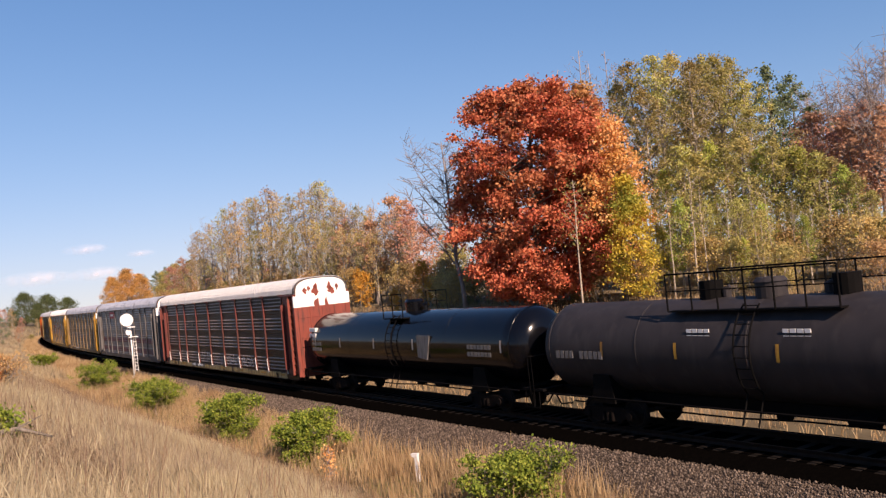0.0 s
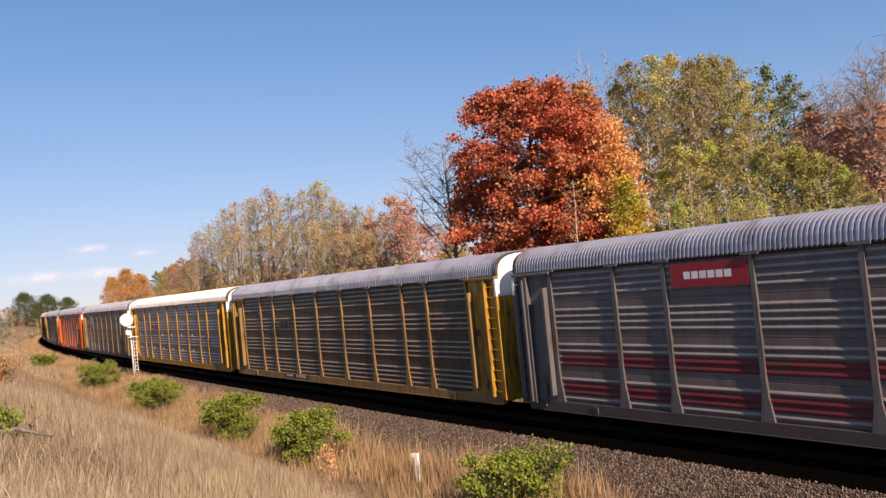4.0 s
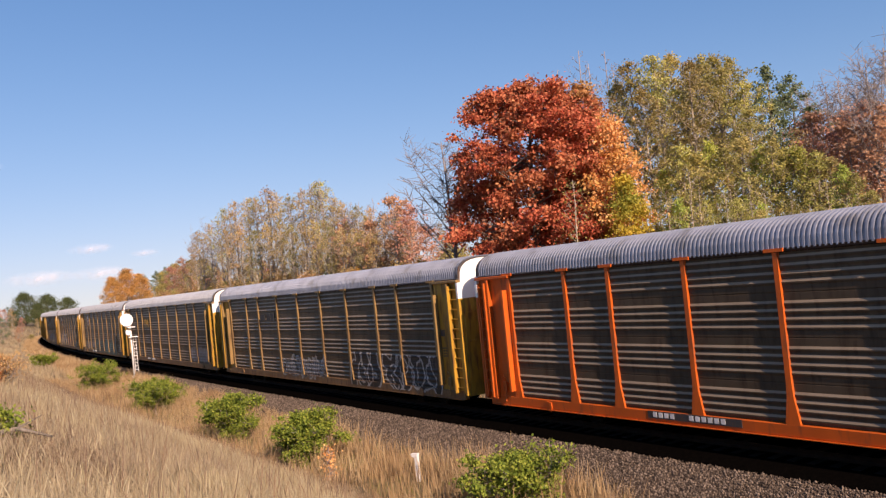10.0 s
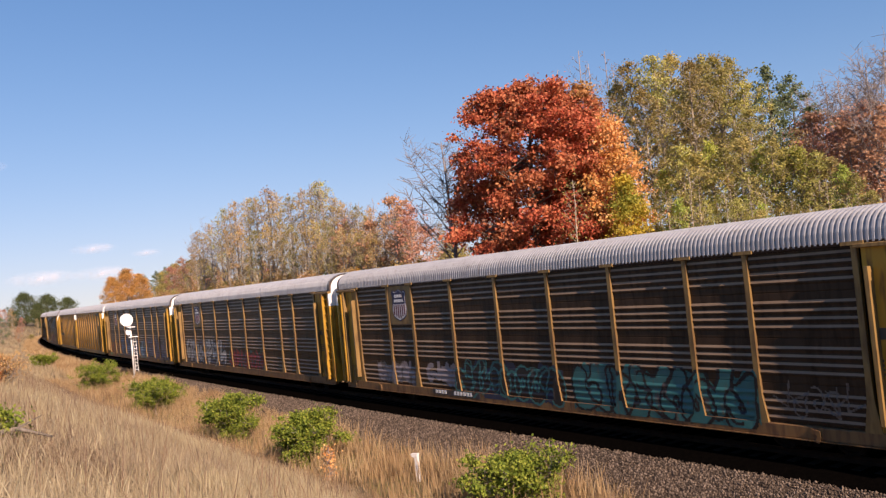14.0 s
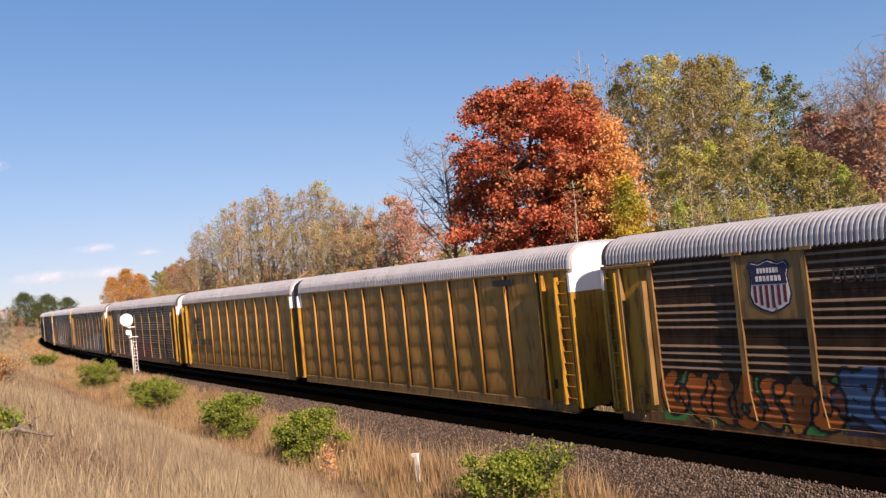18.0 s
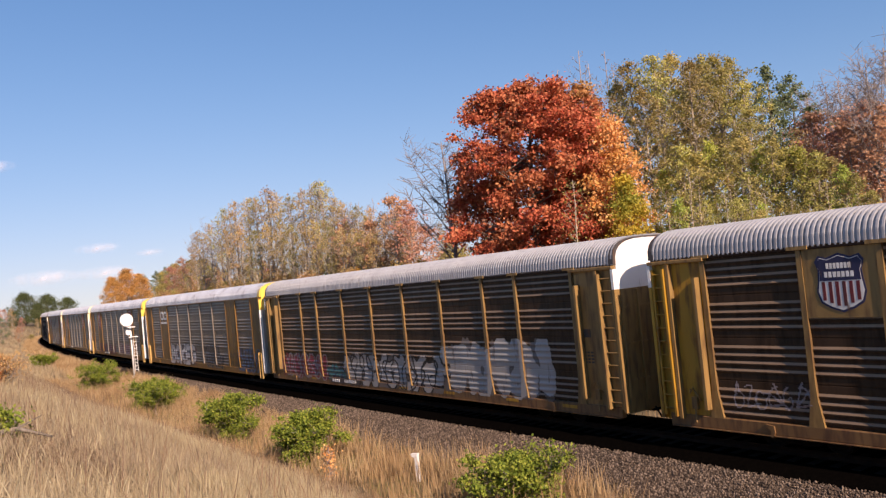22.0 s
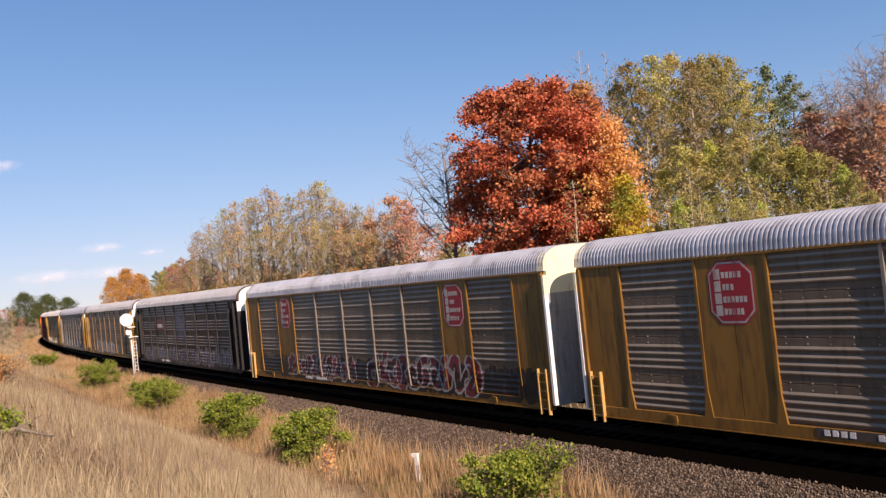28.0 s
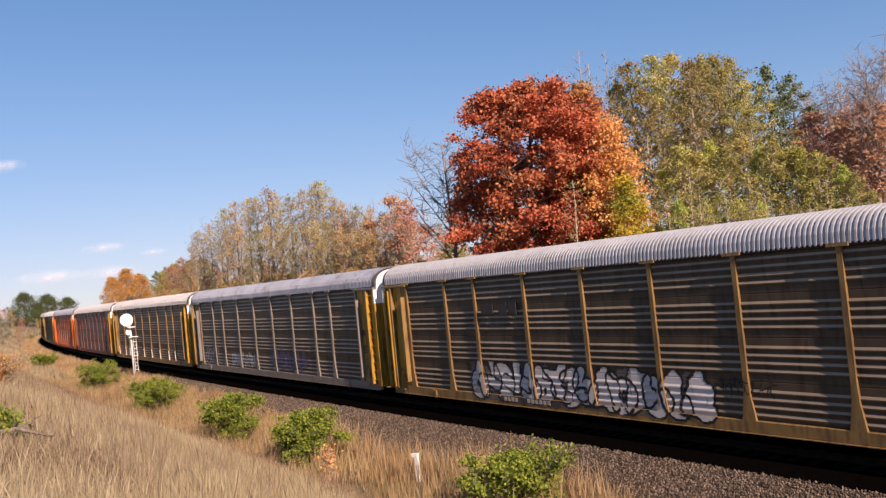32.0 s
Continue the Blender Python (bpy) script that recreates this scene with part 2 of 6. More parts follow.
# ---- mesh helpers ----
class Shape:
    """Collects vertices and faces of one mesh."""

    def __init__(self):
        self.v, self.f = [], []

    def add(self, verts, faces):
        o = len(self.v)
        self.v += [tuple(p) for p in verts]
        self.f += [tuple(i + o for i in q) for q in faces]
        return self

    def box(self, x0, x1, y0, y1, z0, z1, c=0.0):
        """A block; c chamfers its four long edges along x."""
        if c <= 0:
            v = [(x, y, z) for x in (x0, x1) for y in (y0, y1) for z in (z0, z1)]
            return self.add(v, [(0, 1, 3, 2), (4, 6, 7, 5), (0, 4, 5, 1), (2, 3, 7, 6), (0, 2, 6, 4), (1, 5, 7, 3)])
        return self.prism([(y0 + c, z0), (y1 - c, z0), (y1, z0 + c), (y1, z1 - c), (y1 - c, z1), (y0 + c, z1), (y0, z1 - c), (y0, z0 + c)], x0, x1)

    def prism(self, outline, x0, x1):
        """An outline in y, z drawn out along x, with its ends closed."""
        k = len(outline)
        v = [(x0, y, z) for y, z in outline] + [(x1, y, z) for y, z in outline]
        return self.add(v, [(i, (i + 1) % k, k + (i + 1) % k, k + i) for i in range(k)] + [tuple(range(k))[::-1], tuple(range(k, 2 * k))])

    def plate(self, outline, y0, y1):
        """An outline in x, z with thickness along y."""
        k = len(outline)
        v = [(x, y0, z) for x, z in outline] + [(x, y1, z) for x, z in outline]
        return self.add(v, [(i, (i + 1) % k, k + (i + 1) % k, k + i) for i in range(k)] + [tuple(range(k))[::-1], tuple(range(k, 2 * k))])

    def tube(self, pts, radii, n=6, caps=True):
        pts = [Vector(p) for p in pts]
        radii = [radii] * len(pts) if not hasattr(radii, "__len__") else radii
        rings = []
        for i, p in enumerate(pts):
            t = (pts[min(i + 1, len(pts) - 1)] - pts[max(i - 1, 0)]).normalized()
            a = t.orthogonal().normalized() if i == 0 else (ref - t * ref.dot(t)).normalized()
            ref = a
            b = t.cross(a)
            rings.append([p + (a * math.cos(2 * math.pi * j / n) + b * math.sin(2 * math.pi * j / n)) * radii[i] for j in range(n)])
        v = [q for r in rings for q in r]
        f = [(i * n + j, i * n + (j + 1) % n, (i + 1) * n + (j + 1) % n, (i + 1) * n + j) for i in range(len(pts) - 1) for j in range(n)]
        if caps:
            f += [tuple(range(n))[::-1], tuple(range((len(pts) - 1) * n, len(pts) * n))]
        return self.add(v, f)

    def mesh(self, name, material, smooth=False):
        me = bpy.data.meshes.new(name)
        me.from_pydata(self.v, [], self.f)
        if material:
            me.materials.append(material)
        if smooth:
            me.polygons.foreach_set("use_smooth", [True] * len(me.polygons))
        me.update()
        return me


def quads_mesh(name, verts, faces, material, sides=4):
    """A large mesh from arrays: verts (n, 3), faces (m, sides)."""
    me = bpy.data.meshes.new(name)
    verts, faces = np.asarray(verts, np.float32), np.asarray(faces, np.int32)
    me.vertices.add(len(verts))
    me.vertices.foreach_set("co", verts.ravel())
    me.loops.add(faces.size)
    me.loops.foreach_set("vertex_index", faces.ravel())
    me.polygons.add(len(faces))
    me.polygons.foreach_set("loop_start", np.arange(0, faces.size, sides, dtype=np.int32))
    me.polygons.foreach_set("loop_total", np.full(len(faces), sides, np.int32))
    me.materials.append(material)
    me.update(calc_edges=True)
    return me


MESHES = {}


def part(name, shape, material, parent, label="", key=None, at_pose=None, smooth=False, lit_faces=None):
    """One mesh object under a thing or part; alike pieces share a mesh by their key."""
    if key is None:
        me = shape().mesh(name, material, smooth) if callable(shape) else shape.mesh(name, material, smooth)
    else:
        k = (name, key, material.name)
        if k not in MESHES:
            MESHES[k] = (shape() if callable(shape) else shape).mesh(name, material, smooth)
            # these faces take a paler material that paints light onto them
            if lit_faces:
                MESHES[k].materials.append(lit_faces[0])
                for i in lit_faces[1]:
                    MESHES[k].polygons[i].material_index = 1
        me = MESHES[k]
    ob = new(name, me)
    ob.parent = parent
    if at_pose is not None:
        ob.matrix_basis = at_pose
    if label:
        ob["label"] = label
    return ob


# ---- ground, line ----
def make_ground():
    def steps(*seg):
        return np.concatenate([np.arange(a, b, c) for a, b, c in seg])

    ss = steps((-1250, -400, 25), (-400, -160, 6), (-160, -60, 2.0), (-60, 30, 0.8), (30, 120, 5), (120, 880, 40))
    dd = steps((-1000, -200, 80), (-200, -60, 12), (-60, -20, 2.5), (-20, -5, 1.0), (-5, 5, 0.25), (5, 24, 0.6), (24, 60, 3), (60, 200, 14), (200, 1400, 100))
    s, d = np.meshgrid(ss, dd, indexing="ij")
    x, y = at(s, d)
    z = ground(s, d)
    ns, nd = s.shape
    idx = np.arange(ns * nd).reshape(ns, nd)
    f = np.stack([idx[:-1, :-1], idx[1:, :-1], idx[1:, 1:], idx[:-1, 1:]], -1).reshape(-1, 4)
    me = quads_mesh("ground", np.stack([x, y, z], -1).reshape(-1, 3), f, M["soil"])
    me.materials.append(M["ballast"])
    me.materials.append(M["shade_bed"])
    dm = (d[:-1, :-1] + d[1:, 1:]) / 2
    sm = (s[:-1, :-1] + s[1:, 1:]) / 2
    # within 2.25 m of the centre the train's shade is in the colour
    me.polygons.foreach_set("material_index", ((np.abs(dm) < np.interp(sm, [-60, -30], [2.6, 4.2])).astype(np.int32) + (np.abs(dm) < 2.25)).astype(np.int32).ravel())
    me.polygons.foreach_set("use_smooth", np.ones(len(f), bool))
    return tagged(new("ground", me), "grassy railway cutting with a stony ballast bed", "ground", kind="structure")


def make_track(bed):
    prof = [(-0.07, -0.17), (0.07, -0.17), (0.07, -0.15), (0.012, -0.13), (0.012, -0.045), (0.036, -0.035), (0.036, 0.0), (-0.036, 0.0), (-0.036, -0.035), (-0.012, -0.045), (-0.012, -0.13), (-0.07, -0.15)]
    ss = np.arange(-700, 400, 4.0)
    for side in (-0.7525, 0.7525):
        v = []
        for p in prof:
            x, y = at(ss, side + p[0])
            v.append(np.stack([x, y, np.full_like(x, p[1])], -1))
        v = np.stack(v, 1)
        n, k = v.shape[:2]
        idx = np.arange(n * k).reshape(n, k)
        nxt = np.roll(idx, -1, 1)
        f = np.stack([idx[:-1], nxt[:-1], nxt[1:], idx[1:]], -1).reshape(-1, 4)
        tagged(new("rail", quads_mesh("rail", v.reshape(-1, 3), f, M["rail"])), "rusty steel rail spiked to wooden ties", "rail", "rails of the line", "structure")
    tie = Shape().box(-0.115, 0.115, -1.3, 1.3, -0.36, -0.18, 0.01).mesh("tie", M["tie"])
    for i in range(300):
        s = -128 + 0.56 * i
        x, y = at(s, float(rng.normal(0, 0.02)))
        ob = new("tie", tie)
        ob.parent = bed
        ob.matrix_basis = pose(float(x), float(y), float(-abs(rng.normal(0, 0.008))), 0, 0, math.degrees(float(np.interp(s, TS, TH)) + rng.normal(0, 0.008)))


def scatter_stones(n, s0, s1, d0, d1, name):
    s, d = rng.uniform(s0, s1, n), rng.uniform(d0, d1, n)
    z = ground(s, d)
    x, y = at(s, d)
    octa = np.array([(1, 0, 0), (-1, 0, 0), (0, 1, 0), (0, -1, 0), (0, 0, 1), (0, 0, -1)], float)
    tri = np.array([(0, 2, 4), (2, 1, 4), (1, 3, 4), (3, 0, 4), (2, 0, 5), (1, 2, 5), (3, 1, 5), (0, 3, 5)])
    r = rng.uniform(0.018, 0.044, (n, 1, 1))
    v = octa[None] * rng.uniform(0.55, 1.3, (n, 6, 3)) * r
    a = rng.uniform(0, 6.28, n)
    ca, sa = np.cos(a)[:, None], np.sin(a)[:, None]
    v = np.stack([v[..., 0] * ca - v[..., 1] * sa, v[..., 0] * sa + v[..., 1] * ca, v[..., 2]], -1)
    v += np.stack([x, y, z + 0.012], -1)[:, None]
    f = tri[None] + 6 * np.arange(n)[:, None, None]
    m = leafy(name, [(0.022, 0.016, 0.012), (0.085, 0.062, 0.046), (0.24, 0.185, 0.145), (0.045, 0.033, 0.025), (0.11, 0.083, 0.062)], thin=0.0, rough=0.85)
    tagged(new(name, quads_mesh(name, v.reshape(-1, 3), f.reshape(-1, 3), m, 3)), "grey-brown crushed stone ballast beside the rails", "gravel", kind="stuff")


def blades(name, x, y, z, height, width, lean, material, label, category="grass", bend=0.4):
    """Grass: each blade is a tapered strip of two pieces."""
    n = len(x)
    a, b = rng.uniform(0, 6.283, n), rng.uniform(0, 6.283, n)
    h = height * rng.uniform(0.55, 1.25, n)
    le = lean * rng.uniform(0.2, 1.5, n)
    dx, dy = np.cos(b) * le * h, np.sin(b) * le * h
    wx, wy = np.cos(a) * width * 0.5 * rng.uniform(0.6, 1.4, n), np.sin(a) * width * 0.5 * rng.uniform(0.6, 1.4, n)
    z = z - 0.04
    p = np.stack([
        np.stack([x - wx, y - wy, z], -1), np.stack([x + wx, y + wy, z], -1),
        np.stack([x + wx * 0.8 + dx * bend, y + wy * 0.8 + dy * bend, z + h * 0.6], -1), np.stack([x - wx * 0.8 + dx * bend, y - wy * 0.8 + dy * bend, z + h * 0.6], -1),
        np.stack([x + dx + wx * 0.15, y + dy + wy * 0.15, z + h], -1), np.stack([x + dx - wx * 0.15, y + dy - wy * 0.15, z + h], -1)], 1)
    f = np.array([(0, 1, 2, 3), (3, 2, 4, 5)])[None] + 6 * np.arange(n)[:, None, None]
    return tagged(new(name, quads_mesh(name, p.reshape(-1, 3), f.reshape(-1, 4), material)), label, category, kind="stuff")


def grass_patch(name, n, s0, s1, d0, d1, height, width, lean, material, label, clump=0.0, thin_to=None, seed_k=1.0, category="grass", where=None):
    s, d = rng.uniform(s0, s1, n), rng.uniform(d0, d1, n)
    if thin_to is not None:
        s = s0 + (s1 - s0) * rng.beta(thin_to[0], thin_to[1], n)
    if clump:
        keep = ripple(s, d, 0.9, seed_k) + 0.6 * ripple(s, d, 0.33, seed_k + 4) + rng.normal(0, 0.35, n) > clump
        s, d = s[keep], d[keep]
    if where is not None:
        keep = where(s, d)
        s, d = s[keep], d[keep]
    x, y = at(s, d)
    hh = height * (1 + 0.35 * ripple(s, d, 2.3, 5.0))
    return blades(name, x, y, ground(s, d), hh, width, lean, material, label, category)


make_track(make_ground())


# ---- trees ----
def tree_parts(seed, height, radius, trunk_r, crown_from, limbs, leaves, leaf, top=0.55, twig_n=5, spread=1.0, clump=0.5, lean=0.0, flat=0.0, shell=0, full=0.75):
    """Wood (tapered trunk, limbs, twigs) and leaf cards of one tree, foot at the origin."""
    r = np.random.default_rng(seed)
    wood = Shape()
    bend = r.normal(0, 0.035, (6, 2)).cumsum(0) * height * 0.16
    tp = [(0, 0, -0.3)] + [(bend[i][0] + lean * height * (i + 1) / 6, bend[i][1], height * 0.94 * (i + 1) / 6) for i in range(6)]
    tr = [trunk_r * 1.35] + [trunk_r * (1 - 0.9 * (i + 1) / 6) + 0.012 for i in range(6)]
    wood.tube(tp, tr, 7)
    tips = []
    tz = np.array([p[2] for p in tp])
    txy = np.array([(p[0], p[1]) for p in tp])

    def env(f):
        """Crown half-width at height fraction f of the crown."""
        return radius * max(0.12, math.sin(math.pi * min(1, max(0, f)) ** top) ** full)

    for i in range(limbs):
        f = (i + r.uniform(0.1, 0.9)) / limbs
        z = height * (crown_from + (0.93 - crown_from) * f)
        base = np.array([np.interp(z, tz, txy[:, 0]), np.interp(z, tz, txy[:, 1]), z])
        a = i * 2.4 + r.uniform(-0.5, 0.5)
        reach = env(f) * r.uniform(0.65, 1.08)
        rise = r.uniform(0.25, 0.75) * reach * spread * (1 - 0.3 * f) + flat
        end = base + np.array([math.cos(a) * reach, math.sin(a) * reach, rise])
        mid = base + (end - base) * 0.5 + np.array([0, 0, -0.06 * reach]) + r.normal(0, 0.05 * reach, 3)
        lr = max(0.012, trunk_r * 0.42 * (1 - 0.75 * f))
        wood.tube([base, mid, end], [lr, lr * 0.6, lr * 0.2], 5, False)
        tips += [end, mid * 0.4 + end * 0.6]
        for k in range(twig_n):
            t = r.uniform(0.25, 0.95)
            b0 = base * (1 - t) + end * t if t > 0.5 else base * (1 - 2 * t) + mid * 2 * t
            dirn = r.normal(0, 1, 3)
            dirn[2] = abs(dirn[2]) * 0.8
            ln = reach * r.uniform(0.2, 0.45)
            e0 = b0 + dirn / np.linalg.norm(dirn) * ln
            wood.tube([b0, b0 * 0.5 + e0 * 0.5 + r.normal(0, 0.05 * ln, 3), e0], [lr * 0.35 + 0.006, lr * 0.2 + 0.006, 0.005], 4, False)
            tips.append(e0)
    if not leaves:
        return wood, None
    tips = np.array(tips)
    share = r.gamma(1.5, 1.0, len(tips))
    c = tips[r.choice(len(tips), leaves, p=share / share.sum())]
    p = c + r.normal(0, 1, (leaves, 3)) * np.array([clump, clump, clump * 0.75]) * r.uniform(0.3, 1.0, (leaves, 1))
    if shell:
        f = r.uniform(0.02, 1, shell)
        a = r.uniform(0, 6.283, shell)
        lump = 1 + 0.13 * np.sin(3 * a + 9 * f + seed) + 0.1 * np.sin(5 * a - 14 * f) + r.normal(0, 0.05, shell)
        q = np.array([env(v) for v in f]) * np.sqrt(r.uniform(0.06, 1.0, shell)) * lump
        zc = height * (crown_from + (0.97 - crown_from) * f)
        cl = np.stack([np.cos(a) * q + np.interp(zc, tz, txy[:, 0]), np.sin(a) * q + np.interp(zc, tz, txy[:, 1]), zc], -1)
        m = int(leaves * 0.8)
        p[:m] = cl[r.integers(0, shell, m)] + r.normal(0, 1, (m, 3)) * np.array([clump, clump, clump * 0.6])
    n = r.normal(0, 1, (leaves, 3)) + np.array([0, 0, 0.7])
    n /= np.linalg.norm(n, axis=1)[:, None]
    h = r.normal(0, 1, (leaves, 3))
    u = np.cross(n, h)
    u /= np.linalg.norm(u, axis=1)[:, None]
    w = np.cross(n, u)
    q = leaf * r.uniform(0.6, 1.35, (leaves, 1))
    v = np.stack([p - u * q * 0.5, p + w * q * 0.36 + n * q * 0.1, p + u * q * 0.55, p - w * q * 0.36 + n * q * 0.1], 1)
    return wood, v.reshape(-1, 3)


def make_tree(name, label, group, bark, leaf_mat, **kw):
    wood, lv = tree_parts(**kw)
    t = new(name)
    t.empty_display_size = 0.5
    tagged(t, label, "tree", group)
    part("trunk", wood, M[bark], t, smooth=True)
    if lv is not None:
        c = new("crown", quads_mesh("crown", lv, np.arange(len(lv)).reshape(-1, 4), M[leaf_mat]))
        c.parent = t
    return t


def put(t, x, y, turn=0.0, size=1.0, sink=0.05):
    t.matrix_basis = pose(x, y, float(ground_xy(x, y)[0]) - sink, 0, 0, turn) @ Matrix.Scale(size, 4)
    return t


def again(t, x, y, turn, size):
    ob = copy_thing(t, pose(0, 0, 0))
    return put(ob, x, y, turn, size)


# ---- planting ----
ASPEN = [make_tree("aspen", "tall aspen with thinning olive-yellow leaves", "aspens on the slope", "pale_bark", "olive_leaf", seed=20 + i, height=18, radius=2.1 + 0.3 * i, trunk_r=0.19, crown_from=0.34, limbs=34, leaves=4600, leaf=0.165, top=0.85, twig_n=9, spread=1.9, clump=0.3) for i in range(3)]
POPLAR = [make_tree("poplar", "young poplar with yellow-green leaves", "poplars at the wood's edge", "pale_bark", "green_leaf" if i == 0 else "olive_leaf", seed=30 + i, height=9, radius=1.4 + 0.25 * i, trunk_r=0.11, crown_from=0.22, limbs=28, leaves=2900, leaf=0.145, top=0.8, twig_n=7, spread=1.7, clump=0.24) for i in range(3)]
TAN = [make_tree("birch", "thin birch with sparse tan leaves", "birches of the far wood", "pale_bark", "tan_leaf" if i < 2 else "olive_leaf", seed=40 + i, height=14.5, radius=2.0, trunk_r=0.17, crown_from=0.22, limbs=34, leaves=1500, leaf=0.18, top=0.85, twig_n=11, spread=2.5, clump=0.36) for i in range(3)]
RUST = [make_tree("young_maple", "thin young maple with rust-brown leaves", "young maples", "grey_bark", "rust_leaf", seed=50 + i, height=12.5, radius=2.5, trunk_r=0.12, crown_from=0.25, limbs=22, leaves=2000, leaf=0.25, top=0.75, twig_n=8, spread=1.4, clump=0.38) for i in range(2)]
WHIP = [make_tree("bare_sapling", "thin leafless sapling in the wood", "bare saplings", "grey_bark", "tan_leaf", seed=65 + i, height=13, radius=1.6, trunk_r=0.06, crown_from=0.3, limbs=22, leaves=0, leaf=0.1, top=0.8, twig_n=9, spread=2.8) for i in range(2)]
PALE = [make_tree("pale_sapling", "slender pale-barked sapling with few twigs", "pale saplings", "pale_bark", "olive_leaf", seed=75 + i, height=8, radius=0.9, trunk_r=0.05, crown_from=0.5, limbs=14, leaves=250, leaf=0.13, top=0.8, twig_n=5, spread=2.4) for i in range(2)]
SNAG = make_tree("bare_tree", "leafless grey tree with forked limbs", "bare trees", "grey_bark", "tan_leaf", seed=63, height=12.2, radius=4.2, trunk_r=0.15, crown_from=0.22, limbs=26, leaves=0, leaf=0.1, top=0.62, twig_n=26, spread=2.2, full=0.6, lean=-0.07)
BARE = [make_tree("bare_tree", "leafless grey tree with upswept limbs", "bare trees", "grey_bark", "tan_leaf", seed=60 + i, height=12.5, radius=3.2, trunk_r=0.13, crown_from=0.2, limbs=30, leaves=0, leaf=0.1, top=0.7, twig_n=20, spread=3.0) for i in range(2)]
PINE = make_tree("pine", "dark green pine with tufted branches", "pines", "bark", "pine_leaf", seed=70, height=17, radius=2.6, trunk_r=0.2, crown_from=0.3, limbs=26, leaves=4200, leaf=0.22, top=1.0, twig_n=4, spread=0.5, clump=0.34)
ORANGE = make_tree("orange_maple", "broad maple in dull amber leaf", "orange maples", "bark", "amber_leaf", seed=80, height=10, radius=2.7, trunk_r=0.18, crown_from=0.1, limbs=30, leaves=17000, leaf=0.17, top=0.72, twig_n=5, clump=0.4, shell=130)
SMALL_ORANGE = make_tree("orange_maple", "narrow maple in peach-orange leaf", "orange maples", "bark", "peach_leaf", seed=81, height=10, radius=1.75, trunk_r=0.14, crown_from=0.1, limbs=30, leaves=12000, leaf=0.16, top=0.8, twig_n=5, clump=0.36, shell=100)
YELLOW = make_tree("yellow_maple", "small maple turning yellow over green", "yellow maples", "bark", "yellow_leaf", seed=84, height=8, radius=1.45, trunk_r=0.1, crown_from=0.05, limbs=26, leaves=10000, leaf=0.15, top=0.7, twig_n=5, clump=0.32, shell=110)
OAK = make_tree("oak", "round dark green oak", "distant green oaks", "bark", "dark_leaf", seed=86, height=10, radius=4.6, trunk_r=0.2, crown_from=0.08, limbs=34, leaves=9000, leaf=0.28, top=0.7, twig_n=5, clump=0.6, shell=110)
OLIVE = make_tree("oak", "broad olive-green oak thinning in autumn", "olive oaks of the far wood", "bark", "olive_leaf", seed=87, height=10, radius=3.4, trunk_r=0.2, crown_from=0.1, limbs=34, leaves=7000, leaf=0.26, top=0.75, twig_n=5, clump=0.45, shell=90)
FIRE = make_tree("orange_sapling", "slim sapling with golden orange leaves", "orange saplings", "bark", "gold_leaf", seed=88, height=5, radius=0.9, trunk_r=0.05, crown_from=0.15, limbs=18, leaves=1800, leaf=0.16, top=0.8, twig_n=4, clump=0.3)
THICKET = [make_tree("thicket_shrub", "tangled brown-olive shrub at the wood's edge", "shrubs at the wood's edge", "grey_bark", "tan_leaf" if i else "olive_leaf", seed=90 + i, height=3.6, radius=1.9, trunk_r=0.04, crown_from=0.04, limbs=26, leaves=2600, leaf=0.14, top=0.6, twig_n=7, spread=1.8, clump=0.4) for i in range(3)]


def plant(kinds, rows):
    """Rows of x, y, turn, size; the first use of each kind takes the made tree itself."""
    for i, (x, y, turn, size) in enumerate(rows):
        k = kinds[i % len(kinds)]
        if k.get("placed"):
            again(k, x, y, turn, size)
        else:
            put(k, x, y, turn, size)
            k["placed"] = 1


plant([OLIVE], [(-82.5, 243, 0, 1.15), (-77.0, 238, 70, 1.3), (-70.5, 232, 140, 1.3), (-64.0, 222, 20, 1.25), (-72.0, 215, 250, 0.9)])
# the red maple that stands before the wood
red = make_tree("red_maple", "large maple in full red-orange autumn leaf", "", "bark", "red_leaf", seed=11, height=16.5, radius=6.3, trunk_r=0.34, crown_from=0.05, limbs=60, leaves=105000, leaf=0.23, top=1.08, twig_n=5, spread=0.5, clump=0.4, shell=300, full=0.3)
put(red, 6.7, 59.0, 40, 1.0)
bronze = make_tree("bronze_maple", "tall maple in bronze-orange leaf behind the red one", "", "bark", "bronze_leaf", seed=14, height=16.2, radius=2.7, trunk_r=0.22, crown_from=0.1, limbs=40, leaves=26000, leaf=0.22, top=1.0, twig_n=5, spread=0.6, clump=0.36, shell=120, full=0.35)
put(bronze, 10.9, 62.5, 70, 1.0)
plant([ORANGE], [(-78.3, 205, 0, 1.31), (-76.9, 210, 90, 1.11), (-91.8, 230, 60, 1.29)])
plant([SMALL_ORANGE], [(11.8, 55.5, 20, 1.24)])
plant([YELLOW], [(12.3, 53.5, 0, 1.05)])
plant(ASPEN, [(16.4, 72, 0, 1.01), (17.4, 70, 60, 1.07), (18.4, 68, 100, 1.07), (21.8, 74, 140, 1.13), (20.5, 66, 190, 0.99), (23.9, 72, 230, 1.07), (23.6, 68, 270, 1.03), (25.6, 70, 310, 1.02), (24.9, 66, 20, 0.85), (22.4, 80, 77, 1.11), (26.3, 82, 200, 1.12), (29.7, 84, 222, 1.10), (16.4, 64, 300, 0.90), (24.0, 62, 30, 0.69), (29.8, 68, 80, 0.61), (35.1, 72, 10, 0.67)])
